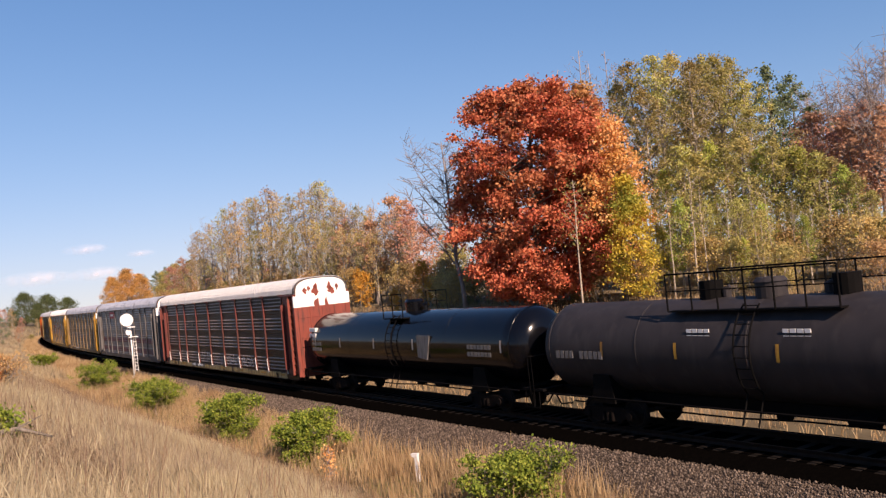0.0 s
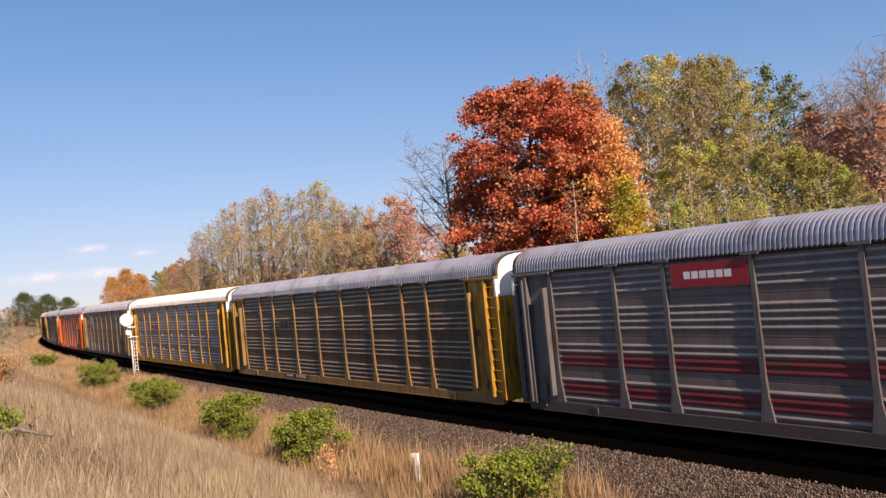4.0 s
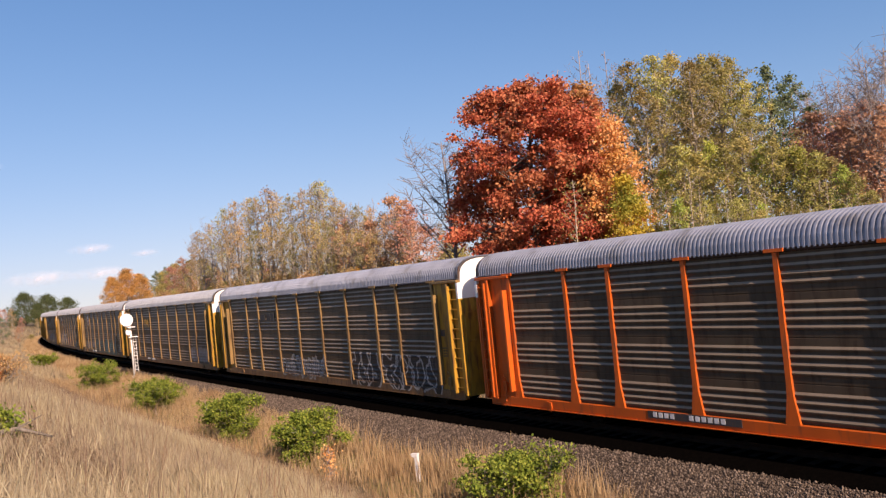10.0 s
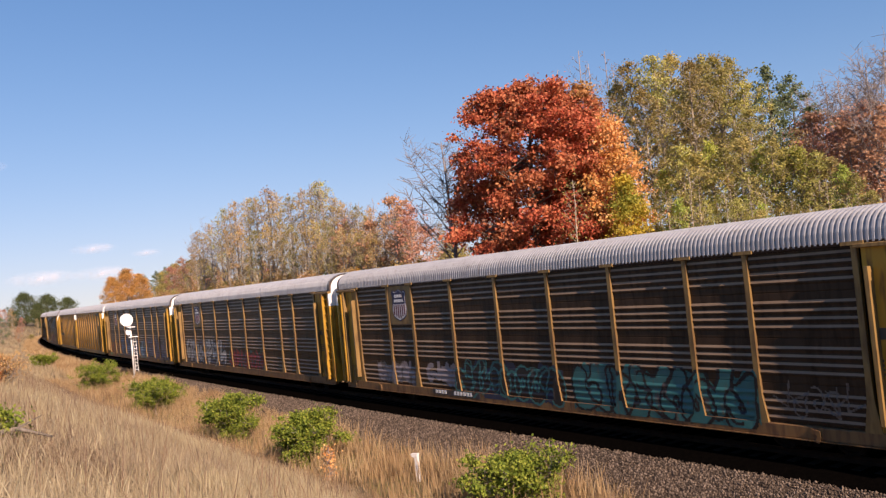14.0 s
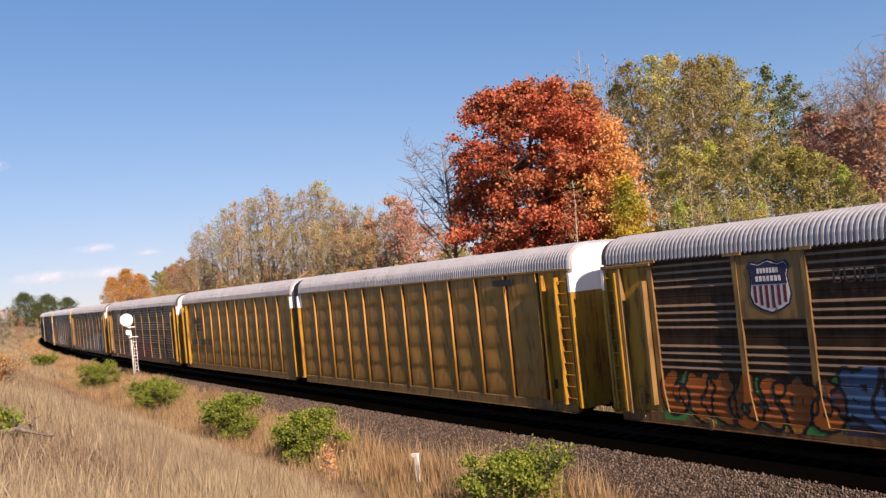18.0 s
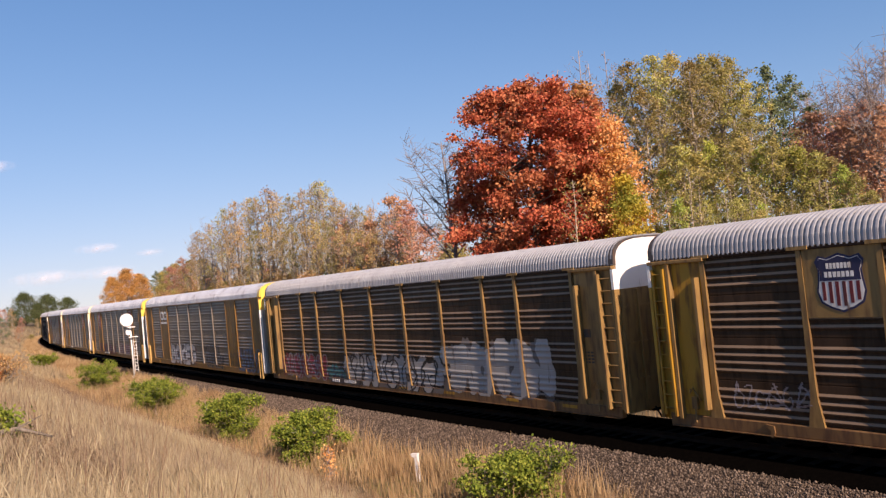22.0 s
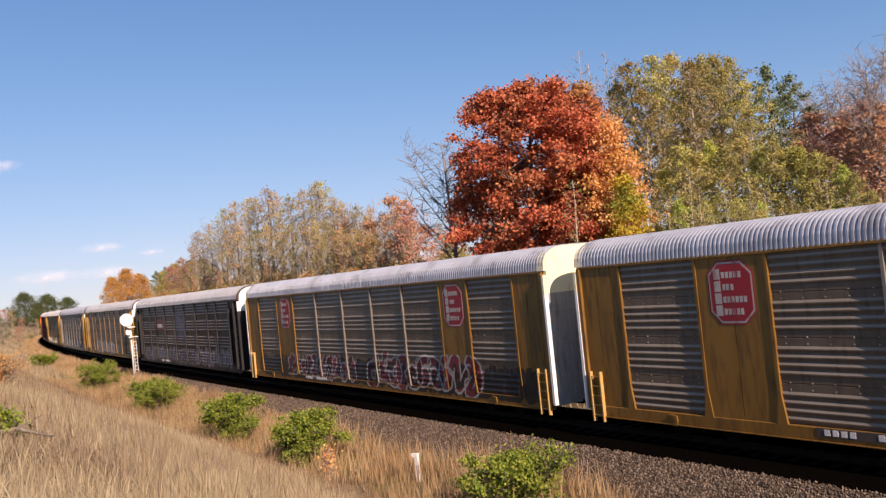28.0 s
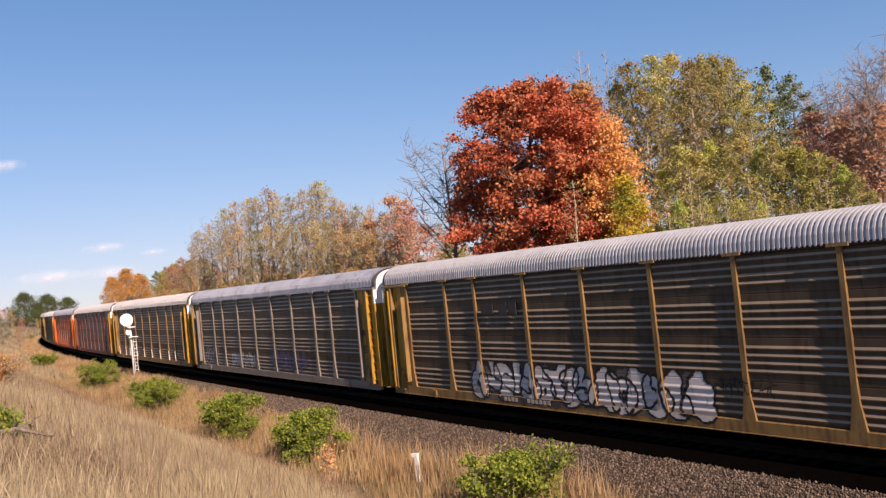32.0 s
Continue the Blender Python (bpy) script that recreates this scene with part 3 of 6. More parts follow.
plant(POPLAR, [(16.5, 60, 0, 0.99), (17.1, 58, 40, 1.15), (17.9, 57, 80, 1.07), (19.4, 58, 120, 1.15), (19.7, 56, 160, 1.05), (21.1, 57, 200, 1.11), (21.6, 56, 240, 1.02), (22.2, 55, 280, 1.03), (23.2, 55, 320, 0.95), (23.7, 54, 10, 0.96), (24.2, 53, 50, 0.87), (25.0, 53, 90, 0.81), (25.4, 52, 130, 0.74), (25.7, 51, 170, 0.66), (25.9, 50, 210, 0.53), (15.3, 54, 250, 0.74), (16.8, 53, 290, 0.67), (18.5, 52, 330, 0.65), (20.2, 52, 20, 0.58), (21.5, 51, 60, 0.55), (22.8, 50, 100, 0.49), (23.9, 49, 140, 0.39)])
plant([PINE], [(29.0, 72, 0, 1.03), (32.1, 74, 90, 0.99), (29.2, 70, 180, 0.83), (29.0, 95, 40, 1.18), (-83.1, 240, 0, 0.74), (-83.9, 250, 60, 0.8), (-88.2, 245, 120, 0.7)])
plant([OAK], [(-164.4, 325, 0, 1.3), (-152.3, 318, 60, 1.35), (-150.4, 330, 120, 1.2), (-169.3, 345, 200, 0.9), (-158.0, 350, 30, 0.7), (-156.4, 300, 90, 0.6)])
plant([RUST[0], TAN[0], RUST[1], THICKET[0]], [(-106.3, 200, 0, 0.45), (-99.2, 190, 60, 0.5), (-109.9, 215, 100, 0.45), (-112.7, 225, 200, 0.5), (-97.1, 180, 20, 0.5), (-118.1, 240, 10, 0.42), (-87.8, 170, 50, 0.36), (-87.2, 160, 60, 0.45)])
plant(RUST, [(28.2, 57.0, 20, 0.8), (29.6, 54.5, 75, 0.84), (27.6, 60.0, 150, 0.9), (29.4, 64, 0, 0.86), (29.9, 62, 60, 0.78), (32.1, 64, 120, 0.92), (31.4, 60, 200, 0.92), (31.5, 58, 10, 0.82), (-5.1, 90, 30, 0.99), (-3.1, 86, 100, 0.87), (-7.7, 92, 160, 0.8), (-11.4, 100, 70, 0.87), (-62.5, 190, 40, 0.91), (-58.1, 185, 140, 1.03), (-1.7, 80, 20, 0.68)])
plant(BARE, [(29.8, 56, 30, 1.13), (30.3, 55, 80, 1.16), (31.3, 55, 100, 1.18), (34.1, 75, 60, 1.2), (34.2, 72, 250, 1.21), (34.7, 70, 300, 1.2), (-10.6, 100, 200, 0.94), (-37.2, 140, 60, 1.34), (-43.1, 150, 10, 1.25), (33.8, 66, 130, 1.09)])
plant(WHIP, [(15.4, 82, 0, 1.82), (18.0, 84, 90, 1.83), (10.1, 80, 40, 1.65), (17.8, 90, 200, 1.84), (13.7, 86, 300, 1.75), (17.9, 80, 20, 1.59), (-10.3, 98, 50, 0.99), (-14.8, 104, 80, 1.31), (-23.7, 118, 140, 1.43), (-5.0, 88, 190, 0.94), (-29.3, 126, 20, 1.41), (-20.3, 112, 70, 1.3), (-17.7, 108, 130, 1.3), (-12.6, 102, 210, 1.14), (-8.0, 94, 260, 0.91), (-33.6, 134, 310, 1.44), (-27.2, 124, 33, 1.4), (-16.3, 106, 99, 1.31), (-11.1, 100, 160, 1.0)])
plant(PALE, [(8.4, 52, 0, 1.24), (15.4, 51, 40, 1.05), (16.0, 51, 80, 0.88), (18.8, 50, 120, 0.9), (19.6, 50, 160, 0.75), (22.9, 49, 200, 0.74), (21.7, 49, 240, 0.6), (14.1, 52, 280, 0.9), (17.1, 50, 320, 0.81), (21.0, 50, 20, 0.7), (23.5, 48, 60, 0.6)])
put(SNAG, 1.4, 66.0, 0, 1.24)
plant(TAN, [(-43.5, 150, 0, 1.1), (-39.9, 145, 50, 1.14), (-35.9, 138, 100, 1.29), (-33.4, 135, 150, 1.31), (-29.7, 128, 200, 1.26), (-27.5, 126, 250, 1.26), (-24.3, 120, 300, 1.28), (-22.5, 118, 20, 1.2), (-20.5, 114, 70, 1.14), (-18.4, 112, 120, 1.16), (-16.2, 108, 170, 1.18), (-14.7, 106, 220, 1.18), (-13.2, 104, 270, 1.0), (-11.7, 102, 320, 0.92), (-9.8, 98, 40, 0.85), (-8.2, 96, 140, 0.8), (-6.5, 92, 190, 0.72), (-4.7, 90, 240, 0.67)])
plant(TAN, [(-30.8, 120, 10, 0.94), (-28.3, 118, 60, 0.93), (-26.0, 115, 110, 0.87), (-23.6, 112, 160, 0.89), (-21.1, 108, 210, 0.85), (-19.1, 106, 260, 0.85), (-17.0, 103, 310, 0.81), (-15.1, 101, 30, 0.8), (-13.2, 98, 80, 0.72), (-11.7, 96, 130, 0.68), (-10.2, 94, 180, 0.64), (-8.7, 92, 230, 0.62), (-7.3, 90, 280, 0.59), (-50.3, 170, 10, 1.03)])
plant([FIRE], [(-17.0, 97, 0, 0.9), (-2.0, 74, 40, 1.0), (-8.2, 84, 90, 0.9), (-4.8, 76, 10, 0.6), (-9.6, 92, 200, 0.9)])

for i in range(90):
    s = -165 + 180 * (i + 0.5) / 90 + rng.uniform(-1.5, 1.5)
    x, y = at(s, -21.0 - rng.uniform(0, 7))
    k = THICKET[i % 3] if s < -32 else POPLAR[i % 3]
    plant([k], [(float(x), float(y), float(rng.uniform(0, 360)), float(rng.uniform(0.8, 1.5) if s < -32 else rng.uniform(0.35, 0.6)))])
for i in range(44):
    s = -42 + 56 * (i + 0.5) / 44 + rng.uniform(-1, 1)
    x, y = at(s, -19.5 - rng.uniform(0, 9))
    plant([THICKET[(0, 1, 1)[i % 3]]], [(float(x), float(y), float(rng.uniform(0, 360)), float(rng.uniform(0.55, 1.0)))])
for i in range(34):
    s = -150 + 130 * (i + 0.5) / 34 + rng.uniform(-2, 2)
    x, y = at(s, -30.0 - rng.uniform(0, 14))
    plant([WHIP[i % 2]], [(float(x), float(y), float(rng.uniform(0, 360)), float(rng.uniform(0.85, 1.2)))])
# brown understorey of the far wood
for i in range(46):
    s = -165 + 130 * (i + 0.5) / 46 + rng.uniform(-1, 1)
    x, y = at(s, -25.0 - rng.uniform(0, 12))
    plant([(RUST[0], TAN[0], RUST[1], TAN[1], TAN[2])[i % 5]], [(float(x), float(y), float(rng.uniform(0, 360)), float(rng.uniform(0.48, 0.68)))])
# deeper rows close the wood
for i in range(40):
    s = -170 + 190 * (i + 0.5) / 40
    x, y = at(s, -44.0 - rng.uniform(0, 26))
    k = (TAN[i % 3], RUST[i % 2], ASPEN[i % 3])[i % 3] if s < -50 else POPLAR[i % 3]
    plant([k], [(float(x), float(y), float(rng.uniform(0, 360)), float(rng.uniform(0.62, 0.8) if k in ASPEN and s < -50 else rng.uniform(0.85, 1.1)))])
# far side of the bend
for i in range(26):
    s = -205 - 12 * i
    x, y = at(s, -22.0 - rng.uniform(0, 40))
    plant([(RUST + TAN)[i % 5]], [(float(x), float(y), float(rng.uniform(0, 360)), float(rng.uniform(0.6, 0.8)))])
    x, y = at(s - 60, 34.0 + rng.uniform(0, 50))
    plant([(RUST + TAN + [ORANGE])[i % 6]], [(float(x), float(y), float(rng.uniform(0, 360)), float(rng.uniform(0.35, 0.55)))])


# ---- bushes in the ditch and on the bank ----
def bush(name, label, leaf_mat, seed, height, radius, leaves, leaf=0.075, twigs=6):
    return make_tree(name, label, "green bushes along the ditch" if leaf_mat == "bush_leaf" else "", "grey_bark", leaf_mat, seed=seed, height=height, radius=radius, trunk_r=0.03, crown_from=0.02, limbs=44, leaves=leaves, leaf=leaf, top=0.6, twig_n=twigs, spread=1.4, clump=0.17)


for i, (s, d, h, r) in enumerate([(-90.0, 5.8, 1.3, 1.4), (-46.0, 6.4, 1.9, 1.75), (-27.5, 6.6, 1.75, 1.6), (-12.0, 7.1, 2.05, 1.2), (-4.2, 7.1, 1.85, 1.1), (7.2, 6.2, 1.5, 1.35)]):
    b = bush("bush", "leafy green bush among dry grass in the ditch", "bush_leaf", 100 + i, h * 1.08, r * 1.12, 17000, 0.085)
    b["category"] = "bush"
    x, y = at(s, d)
    put(b, float(x), float(y), 60 * i)
for name, lab, lm, s, d, h, r, n in (("bush", "low green bush on the grassy bank", "bush_leaf", 8.0, 18.2, 0.5, 0.35, 1500), ("evergreen_bush", "dark evergreen bush at the top of the bank", "pine_leaf", -149.0, 9.2, 5.4, 2.3, 9000), ("orange_bush", "small orange-leaved bush on the bank", "orange_leaf", -16.0, 16.2, 1.0, 0.5, 1200), ("brown_bush", "withered brown bush on the bank", "tan_leaf", -16.5, 15.7, 1.5, 1.1, 3000), ("sapling", "tiny sapling with pale orange leaves", "peach_leaf", -0.4, 8.0, 1.5, 0.24, 420)):
    b = bush(name, lab, lm, int(120 + 10 * h), h, r, n)
    b["category"] = "bush"
    x, y = at(s, d)
    put(b, float(x), float(y), 30)

# a fallen branch in the grass
(x0, y0), (x1, y1) = at(8.3, 18.5), at(8.4, 17.4)
br = tagged(new("fallen_branch"), "bare grey fallen branch lying in the grass", "branch")
br.matrix_basis = pose(float(x0), float(y0), float(ground(8.3, 18.5)))
e = (float(x1 - x0), float(y1 - y0), float(ground(8.4, 17.4) - ground(8.3, 18.5)))
part("limb", Shape().tube([(0, 0, 0.06), (e[0] * 0.5, e[1] * 0.5, e[2] * 0.5 + 0.3), (e[0], e[1], e[2] + 0.26)], [0.05, 0.04, 0.018], 7), M["bark"], br, smooth=True)
part("twig", Shape().tube([(e[0] * 0.5, e[1] * 0.5, e[2] * 0.5 + 0.3), (e[0] * 0.7 + 0.1, e[1] * 0.7 + 0.2, e[2] * 0.6 + 0.5)], [0.02, 0.006], 5), M["bark"], br)

# ---- ground cover ----
scatter_stones(85000, -45, 16, 2.22, 4.7, "ballast_stones")
grass_patch("dry_grass", 300000, -75, 22, 8.0, 19.5, 0.4, 0.0095, 0.5, M["dry_grass"], "tall dry tan grass on the bank")
grass_patch("grass_stalks", 9000, -60, 22, 8.5, 19.0, 0.85, 0.012, 0.25, M["weed"], "thin brown seed stalks above the grass", clump=0.1, seed_k=3.0)
grass_patch("dead_twigs", 2600, 5.5, 11, 16.8, 18.6, 0.22, 0.02, 1.4, M["weed"], "matted dark dead twigs on the bank")
grass_patch("far_dry_grass", 40000, -330, -70, 5.2, 24, 0.6, 0.05, 0.35, M["dry_grass"], "dry tan grass along the far bank", thin_to=(2.2, 1.0))
grass_patch("tall_reeds", 3800, -9, 9, 4.7, 7.3, 1.15, 0.022, 0.22, M["straw"], "tall pale orange reeds beside the marker post", clump=0.05, seed_k=2.6)
grass_patch("pale_grass", 20000, -14, 21, 9.2, 19.3, 0.48, 0.012, 0.3, M["pale_grass"], "pale straw-yellow grass tufts on the bank", clump=0.12, seed_k=4.2)
grass_patch("reeds", 46000, -62, 16, 4.2, 8.6, 0.85, 0.014, 0.3, M["straw"], "tall orange-tan reeds in the ditch", clump=0.05, seed_k=2.0)
grass_patch("green_grass", 26000, -40, 16, 4.0, 7.5, 0.35, 0.012, 0.5, M["green_grass"], "low yellowish green grass at the ballast foot", clump=0.15, seed_k=6.0)
grass_patch("weeds", 30000, -60, 16, 5.0, 10.2, 0.55, 0.014, 0.5, M["weed"], "withered purple-brown weeds", clump=0.25, seed_k=8.0, category="weeds")
grass_patch("ditch_straw", 26000, -50, -4, 2.9, 5.4, 0.5, 0.016, 0.45, M["straw"], "orange-tan grass creeping over the ballast", clump=0.01, seed_k=9.0, where=lambda s, d: d > np.interp(s, [-50, -22, -4], [2.7, 3.1, 4.6]))
grass_patch("verge_straw", 30000, -330, -40, 2.7, 5.6, 0.5, 0.04, 0.4, M["straw"], "orange-tan dry grass growing up to the rails", thin_to=(1.8, 1.0))
grass_patch("verge_grass", 40000, -150, 20, -22, -4.0, 0.55, 0.03, 0.4, M["straw"], "dry grass on the slope behind the line")



# ---- clouds low over the horizon ----
def cloud_mat():
    """White vapour, densest at the cloud's middle, torn by noise."""
    m = bpy.data.materials.new("cloud_vapour")
    m.use_nodes = True
    n, l = m.node_tree.nodes, m.node_tree.links
    p = n["Principled BSDF"]
    p.inputs["Base Color"].default_value = (0.66, 0.62, 0.66, 1)
    p.inputs["Roughness"].default_value = 1.0
    p.inputs["Specular IOR Level"].default_value = 0.0
    co, t, r = n.new("ShaderNodeTexCoord"), n.new("ShaderNodeTexNoise"), n.new("ShaderNodeMapRange")
    mp, g, mul = n.new("ShaderNodeMapping"), n.new("ShaderNodeTexGradient"), n.new("ShaderNodeMath")
    mp.inputs["Location"].default_value, mp.inputs["Scale"].default_value = (-1, 0, -1), (2, 0, 2)
    g.gradient_type, mul.operation = "SPHERICAL", "MULTIPLY"
    t.inputs["Scale"].default_value, t.inputs["Detail"].default_value = 0.035, 8
    r.inputs[1].default_value, r.inputs[2].default_value, r.inputs[4].default_value = 0.3, 0.66, 0.48
    l.new(co.outputs["Generated"], mp.inputs[0])
    l.new(mp.outputs[0], g.inputs[0])
    l.new(co.outputs["Object"], t.inputs["Vector"])
    l.new(t.outputs[0], r.inputs[0])
    l.new(r.outputs[0], mul.inputs[0])
    l.new(g.outputs[1], mul.inputs[1])
    tr, mx = n.new("ShaderNodeBsdfTransparent"), n.new("ShaderNodeMixShader")
    l.new(mul.outputs[0], mx.inputs[0])
    l.new(tr.outputs[0], mx.inputs[1])
    l.new(p.outputs[0], mx.inputs[2])
    l.new(mx.outputs[0], n["Material Output"].inputs[0])
    return m


M["cloud"] = cloud_mat()
CLOUDS = []


def cloud(x, y, z, w, h, seed, drift):
    """A far thin bank of vapour, bulging towards the viewer."""
    sh = Shape()
    nx, nz = 16, 6
    v = [((i / nx - 0.5) * w, -0.15 * h * math.cos((i / nx - 0.5) * 3) * math.cos((j / nz - 0.5) * 3) + 0.02 * h * math.sin(seed + 5 * i + 3 * j), (j / nz - 0.5) * h) for i in range(nx + 1) for j in range(nz + 1)]
    k = nz + 1
    sh.add(v, [(i * k + j, (i + 1) * k + j, (i + 1) * k + j + 1, i * k + j + 1) for i in range(nx) for j in range(nz)])
    ob = new("cloud", sh.mesh("cloud", M["cloud"], True))
    tagged(ob, "small thin white cloud in the clear sky", "cloud", "clouds")
    ob.matrix_basis = pose(x, y, z)
    CLOUDS.append((ob, x, y, z, drift))


cloud(-1068, 2500, 192, 150, 34, 1, 1.6)
cloud(-1225, 2500, 118, 240, 50, 2, 1.2)
cloud(-1040, 2500, 116, 200, 44, 3, 1.2)
cloud(-905, 2500, 165, 90, 22, 4, 1.2)
cloud(-1420, 2500, 466, 190, 46, 5, 3.4)


# ---- signal and marker post ----
def signal():
    s, d = -48.5, 3.2
    x, y = at(s, d)
    z = float(ground(s, d))
    t = new("signal_mast")
    tagged(t, "white railway signal mast with a round target and ladder", "signal")
    t.matrix_basis = pose(float(x), float(y), z, 0, 0, math.degrees(float(np.interp(s, TS, TH))))
    part("mast", Shape().tube([(0, 0, 0), (0, 0, 4.9)], 0.065, 12), M["mast_paint"], t, smooth=True)
    part("base", Shape().box(-0.2, 0.2, -0.2, 0.2, -0.1, 0.2), M["mast_paint"], t)
    h = part("signal_head", Shape().tube([(0.24, -0.32, 5.0), (-0.1, -0.32, 5.0)], 0.26, 16), M["mast_paint"], t)
    part("target", Shape().tube([(0.29, -0.32, 5.0), (0.24, -0.32, 5.0)], 0.53, 36), M["mast_paint"], h, "white round target disc")
    part("bracket", Shape().box(-0.2, 0.5, -0.3, 0.3, 4.32, 4.4).box(-0.05, 0.05, -0.35, 0.0, 4.4, 4.75), M["mast_paint"], t)
    part("lower_lamp", Shape().tube([(0.16, -0.2, 3.95), (-0.02, -0.2, 3.95)], 0.24, 16), M["mast_paint"], t)
    part("step_platform", Shape().box(-0.12, 0.4, -0.25, 0.5, 3.5, 3.56), M["mast_paint"], t)
    lad = Shape()
    for yy in (0.13, 0.35):
        lad.tube([(0.1, yy, 0.6), (0.1, yy, 3.5)], 0.02, 6)
    for i in range(10):
        f = (i + 0.6) / 10
        lad.tube([(0.1, 0.13, 0.6 + 2.9 * f), (0.1, 0.35, 0.6 + 2.9 * f)], 0.028, 5)
    part("ladder", lad, M["mast_paint"], t)


M["mast_paint"] = mat("mast_paint", (0.78, 0.78, 0.77), (0.66, 0.66, 0.65), 0.45, scale=3, dirt=(0.5, 0.46, 0.42), dirt_amount=0.2)
signal()


def marker():
    s, d = 1.2, 5.6
    x, y = at(s, d)
    t = new("marker_post")
    tagged(t, "short white plastic marker post with a bent top", "post")
    t.matrix_basis = pose(float(x), float(y), float(ground(s, d)), 0, 0, -35)
    part("stake", Shape().box(-0.065, 0.065, -0.05, 0.05, -0.1, 0.86, 0.012), M["mast_paint"], t)
    part("cap", Shape().plate([(-0.2, 0.9), (-0.16, 0.8), (0.06, 0.76), (0.07, 0.92)], -0.06, 0.06), M["mast_paint"], t)


marker()


# ---- the train ----
def paint(name, c, rust=(0.1, 0.05, 0.03), amount=0.45, rough=0.55, dark=0.8, spec=0.3):
    return mat(name, c, tuple(v * dark for v in c), rough, scale=1.3, stretch=(1, 1, 0.35), bump=0.12, fine=30, vary=0.08, dirt=rust, dirt_amount=amount, dirt_scale=2.4, dirt_stretch=(2.6, 2.6, 0.5), spec=spec)


M["yellow"] = paint("yellow_paint", (0.42, 0.225, 0.028), (0.17, 0.08, 0.02), 0.48)
M["tan_yellow"] = paint("weathered_yellow_paint", (0.27, 0.165, 0.06), (0.13, 0.075, 0.033), 0.48)
M["dented_yellow"] = paint("dented_yellow_paint", (0.4, 0.2, 0.042), (0.2, 0.1, 0.03), 0.42, dark=0.8)
M["gold"] = paint("golden_yellow_paint", (0.2162, 0.1098, 0.0221), (0.1196, 0.0594, 0.017), 0.45, dark=0.8)
M["rusty_sill"] = paint("rusty_sill_paint", (0.19, 0.105, 0.045), (0.09, 0.045, 0.025), 0.55)
M["cream_sill"] = paint("pale_yellow_sill_paint", (0.42, 0.32, 0.14), (0.12, 0.08, 0.04), 0.5)
M["ladder_gold"] = paint("pale_gold_ladder_paint", (0.5, 0.31, 0.11), (0.25, 0.14, 0.05), 0.35)
M["orange"] = paint("orange_paint", (0.6, 0.105, 0.012), (0.3, 0.07, 0.02), 0.35)
M["oxide"] = paint("oxide_red_paint", (0.22, 0.05, 0.034), (0.1, 0.034, 0.027), 0.45)
M["maroon"] = paint("maroon_paint", (0.14, 0.03, 0.024), (0.07, 0.025, 0.02), 0.45)
M["pale_post"] = paint("pale_post_paint", (0.42, 0.38, 0.33), (0.2, 0.13, 0.1), 0.45)
M["grey_paint"] = paint("grey_paint", (0.12, 0.115, 0.115), (0.07, 0.058, 0.05), 0.4)
M["black_paint"] = paint("black_paint", (0.018, 0.017, 0.018), (0.03, 0.022, 0.02), 0.35)
M["white_cap"] = paint("white_cap_paint", (0.8, 0.79, 0.77), (0.5, 0.47, 0.43), 0.15, dark=0.92)
M["yellow_cap"] = paint("yellow_cap_paint", (0.72, 0.5, 0.09), (0.5, 0.33, 0.1), 0.2, dark=0.92)
M["cream_cap"] = paint("cream_cap_paint", (0.78, 0.72, 0.5), (0.6, 0.5, 0.3), 0.2, dark=0.92)
M["steel_brown"] = paint("brown_weathered_steel", (0.05332, 0.03244, 0.02047), (0.02509, 0.0148, 0.009302), 0.5, 0.42, spec=0.12)
M["steel_grey"] = paint("grey_weathered_steel", (0.08471, 0.06147, 0.04186), (0.05018, 0.03415, 0.02187), 0.42, 0.42, spec=0.12)
M["steel_blue"] = paint("blue_grey_galvanised_steel", (0.08503, 0.08833, 0.09675), (0.05233, 0.0471, 0.04578), 0.35, 0.4)
M["steel_light"] = paint("light_weathered_steel", (0.1231, 0.09454, 0.06856), (0.07453, 0.05593, 0.03917), 0.4, 0.42)
# soiled dark steel; on the inner boxes it paints the interior shade
M["steel_dark"] = paint("dark_soiled_steel_and_shade", (0.02754, 0.016, 0.01156), (0.0153, 0.009046, 0.006358), 0.5, 0.45, spec=0.12)
M["steel_mid"] = paint("dull_grey_steel", (0.13, 0.112, 0.108), (0.09, 0.076, 0.07), 0.4, 0.42)
M["steel_pale"] = paint("pale_weathered_steel", (0.21, 0.185, 0.16), (0.13, 0.11, 0.09), 0.4, 0.42)
# paler ledge tones: light caught by upward ridge faces, put into the colour
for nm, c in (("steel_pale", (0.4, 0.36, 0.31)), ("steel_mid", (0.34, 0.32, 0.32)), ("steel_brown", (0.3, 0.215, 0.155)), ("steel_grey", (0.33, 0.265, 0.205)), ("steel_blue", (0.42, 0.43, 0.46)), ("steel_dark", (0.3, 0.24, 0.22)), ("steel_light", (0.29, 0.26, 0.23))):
    M["ledge_" + nm] = paint("sunlit_tint_" + nm, (0.8 * c[0], 0.77 * c[1], 0.7 * c[2]), (0.6 * c[0], 0.56 * c[1], 0.5 * c[2]), 0.3, 0.5)
M["roof_white"] = paint("white_roof_paint", (0.4512, 0.4554, 0.4635), (0.384, 0.3663, 0.3502), 0.3, 0.5, 0.92)
M["roof_bright"] = paint("fresh_white_roof_paint", (0.66, 0.66, 0.65), (0.5, 0.47, 0.44), 0.25, 0.5, 0.92)
M["roof_grey"] = paint("grey_galvanised_roof", (0.3128, 0.3332, 0.3675), (0.2208, 0.2254, 0.2363), 0.35, 0.5, 0.85)
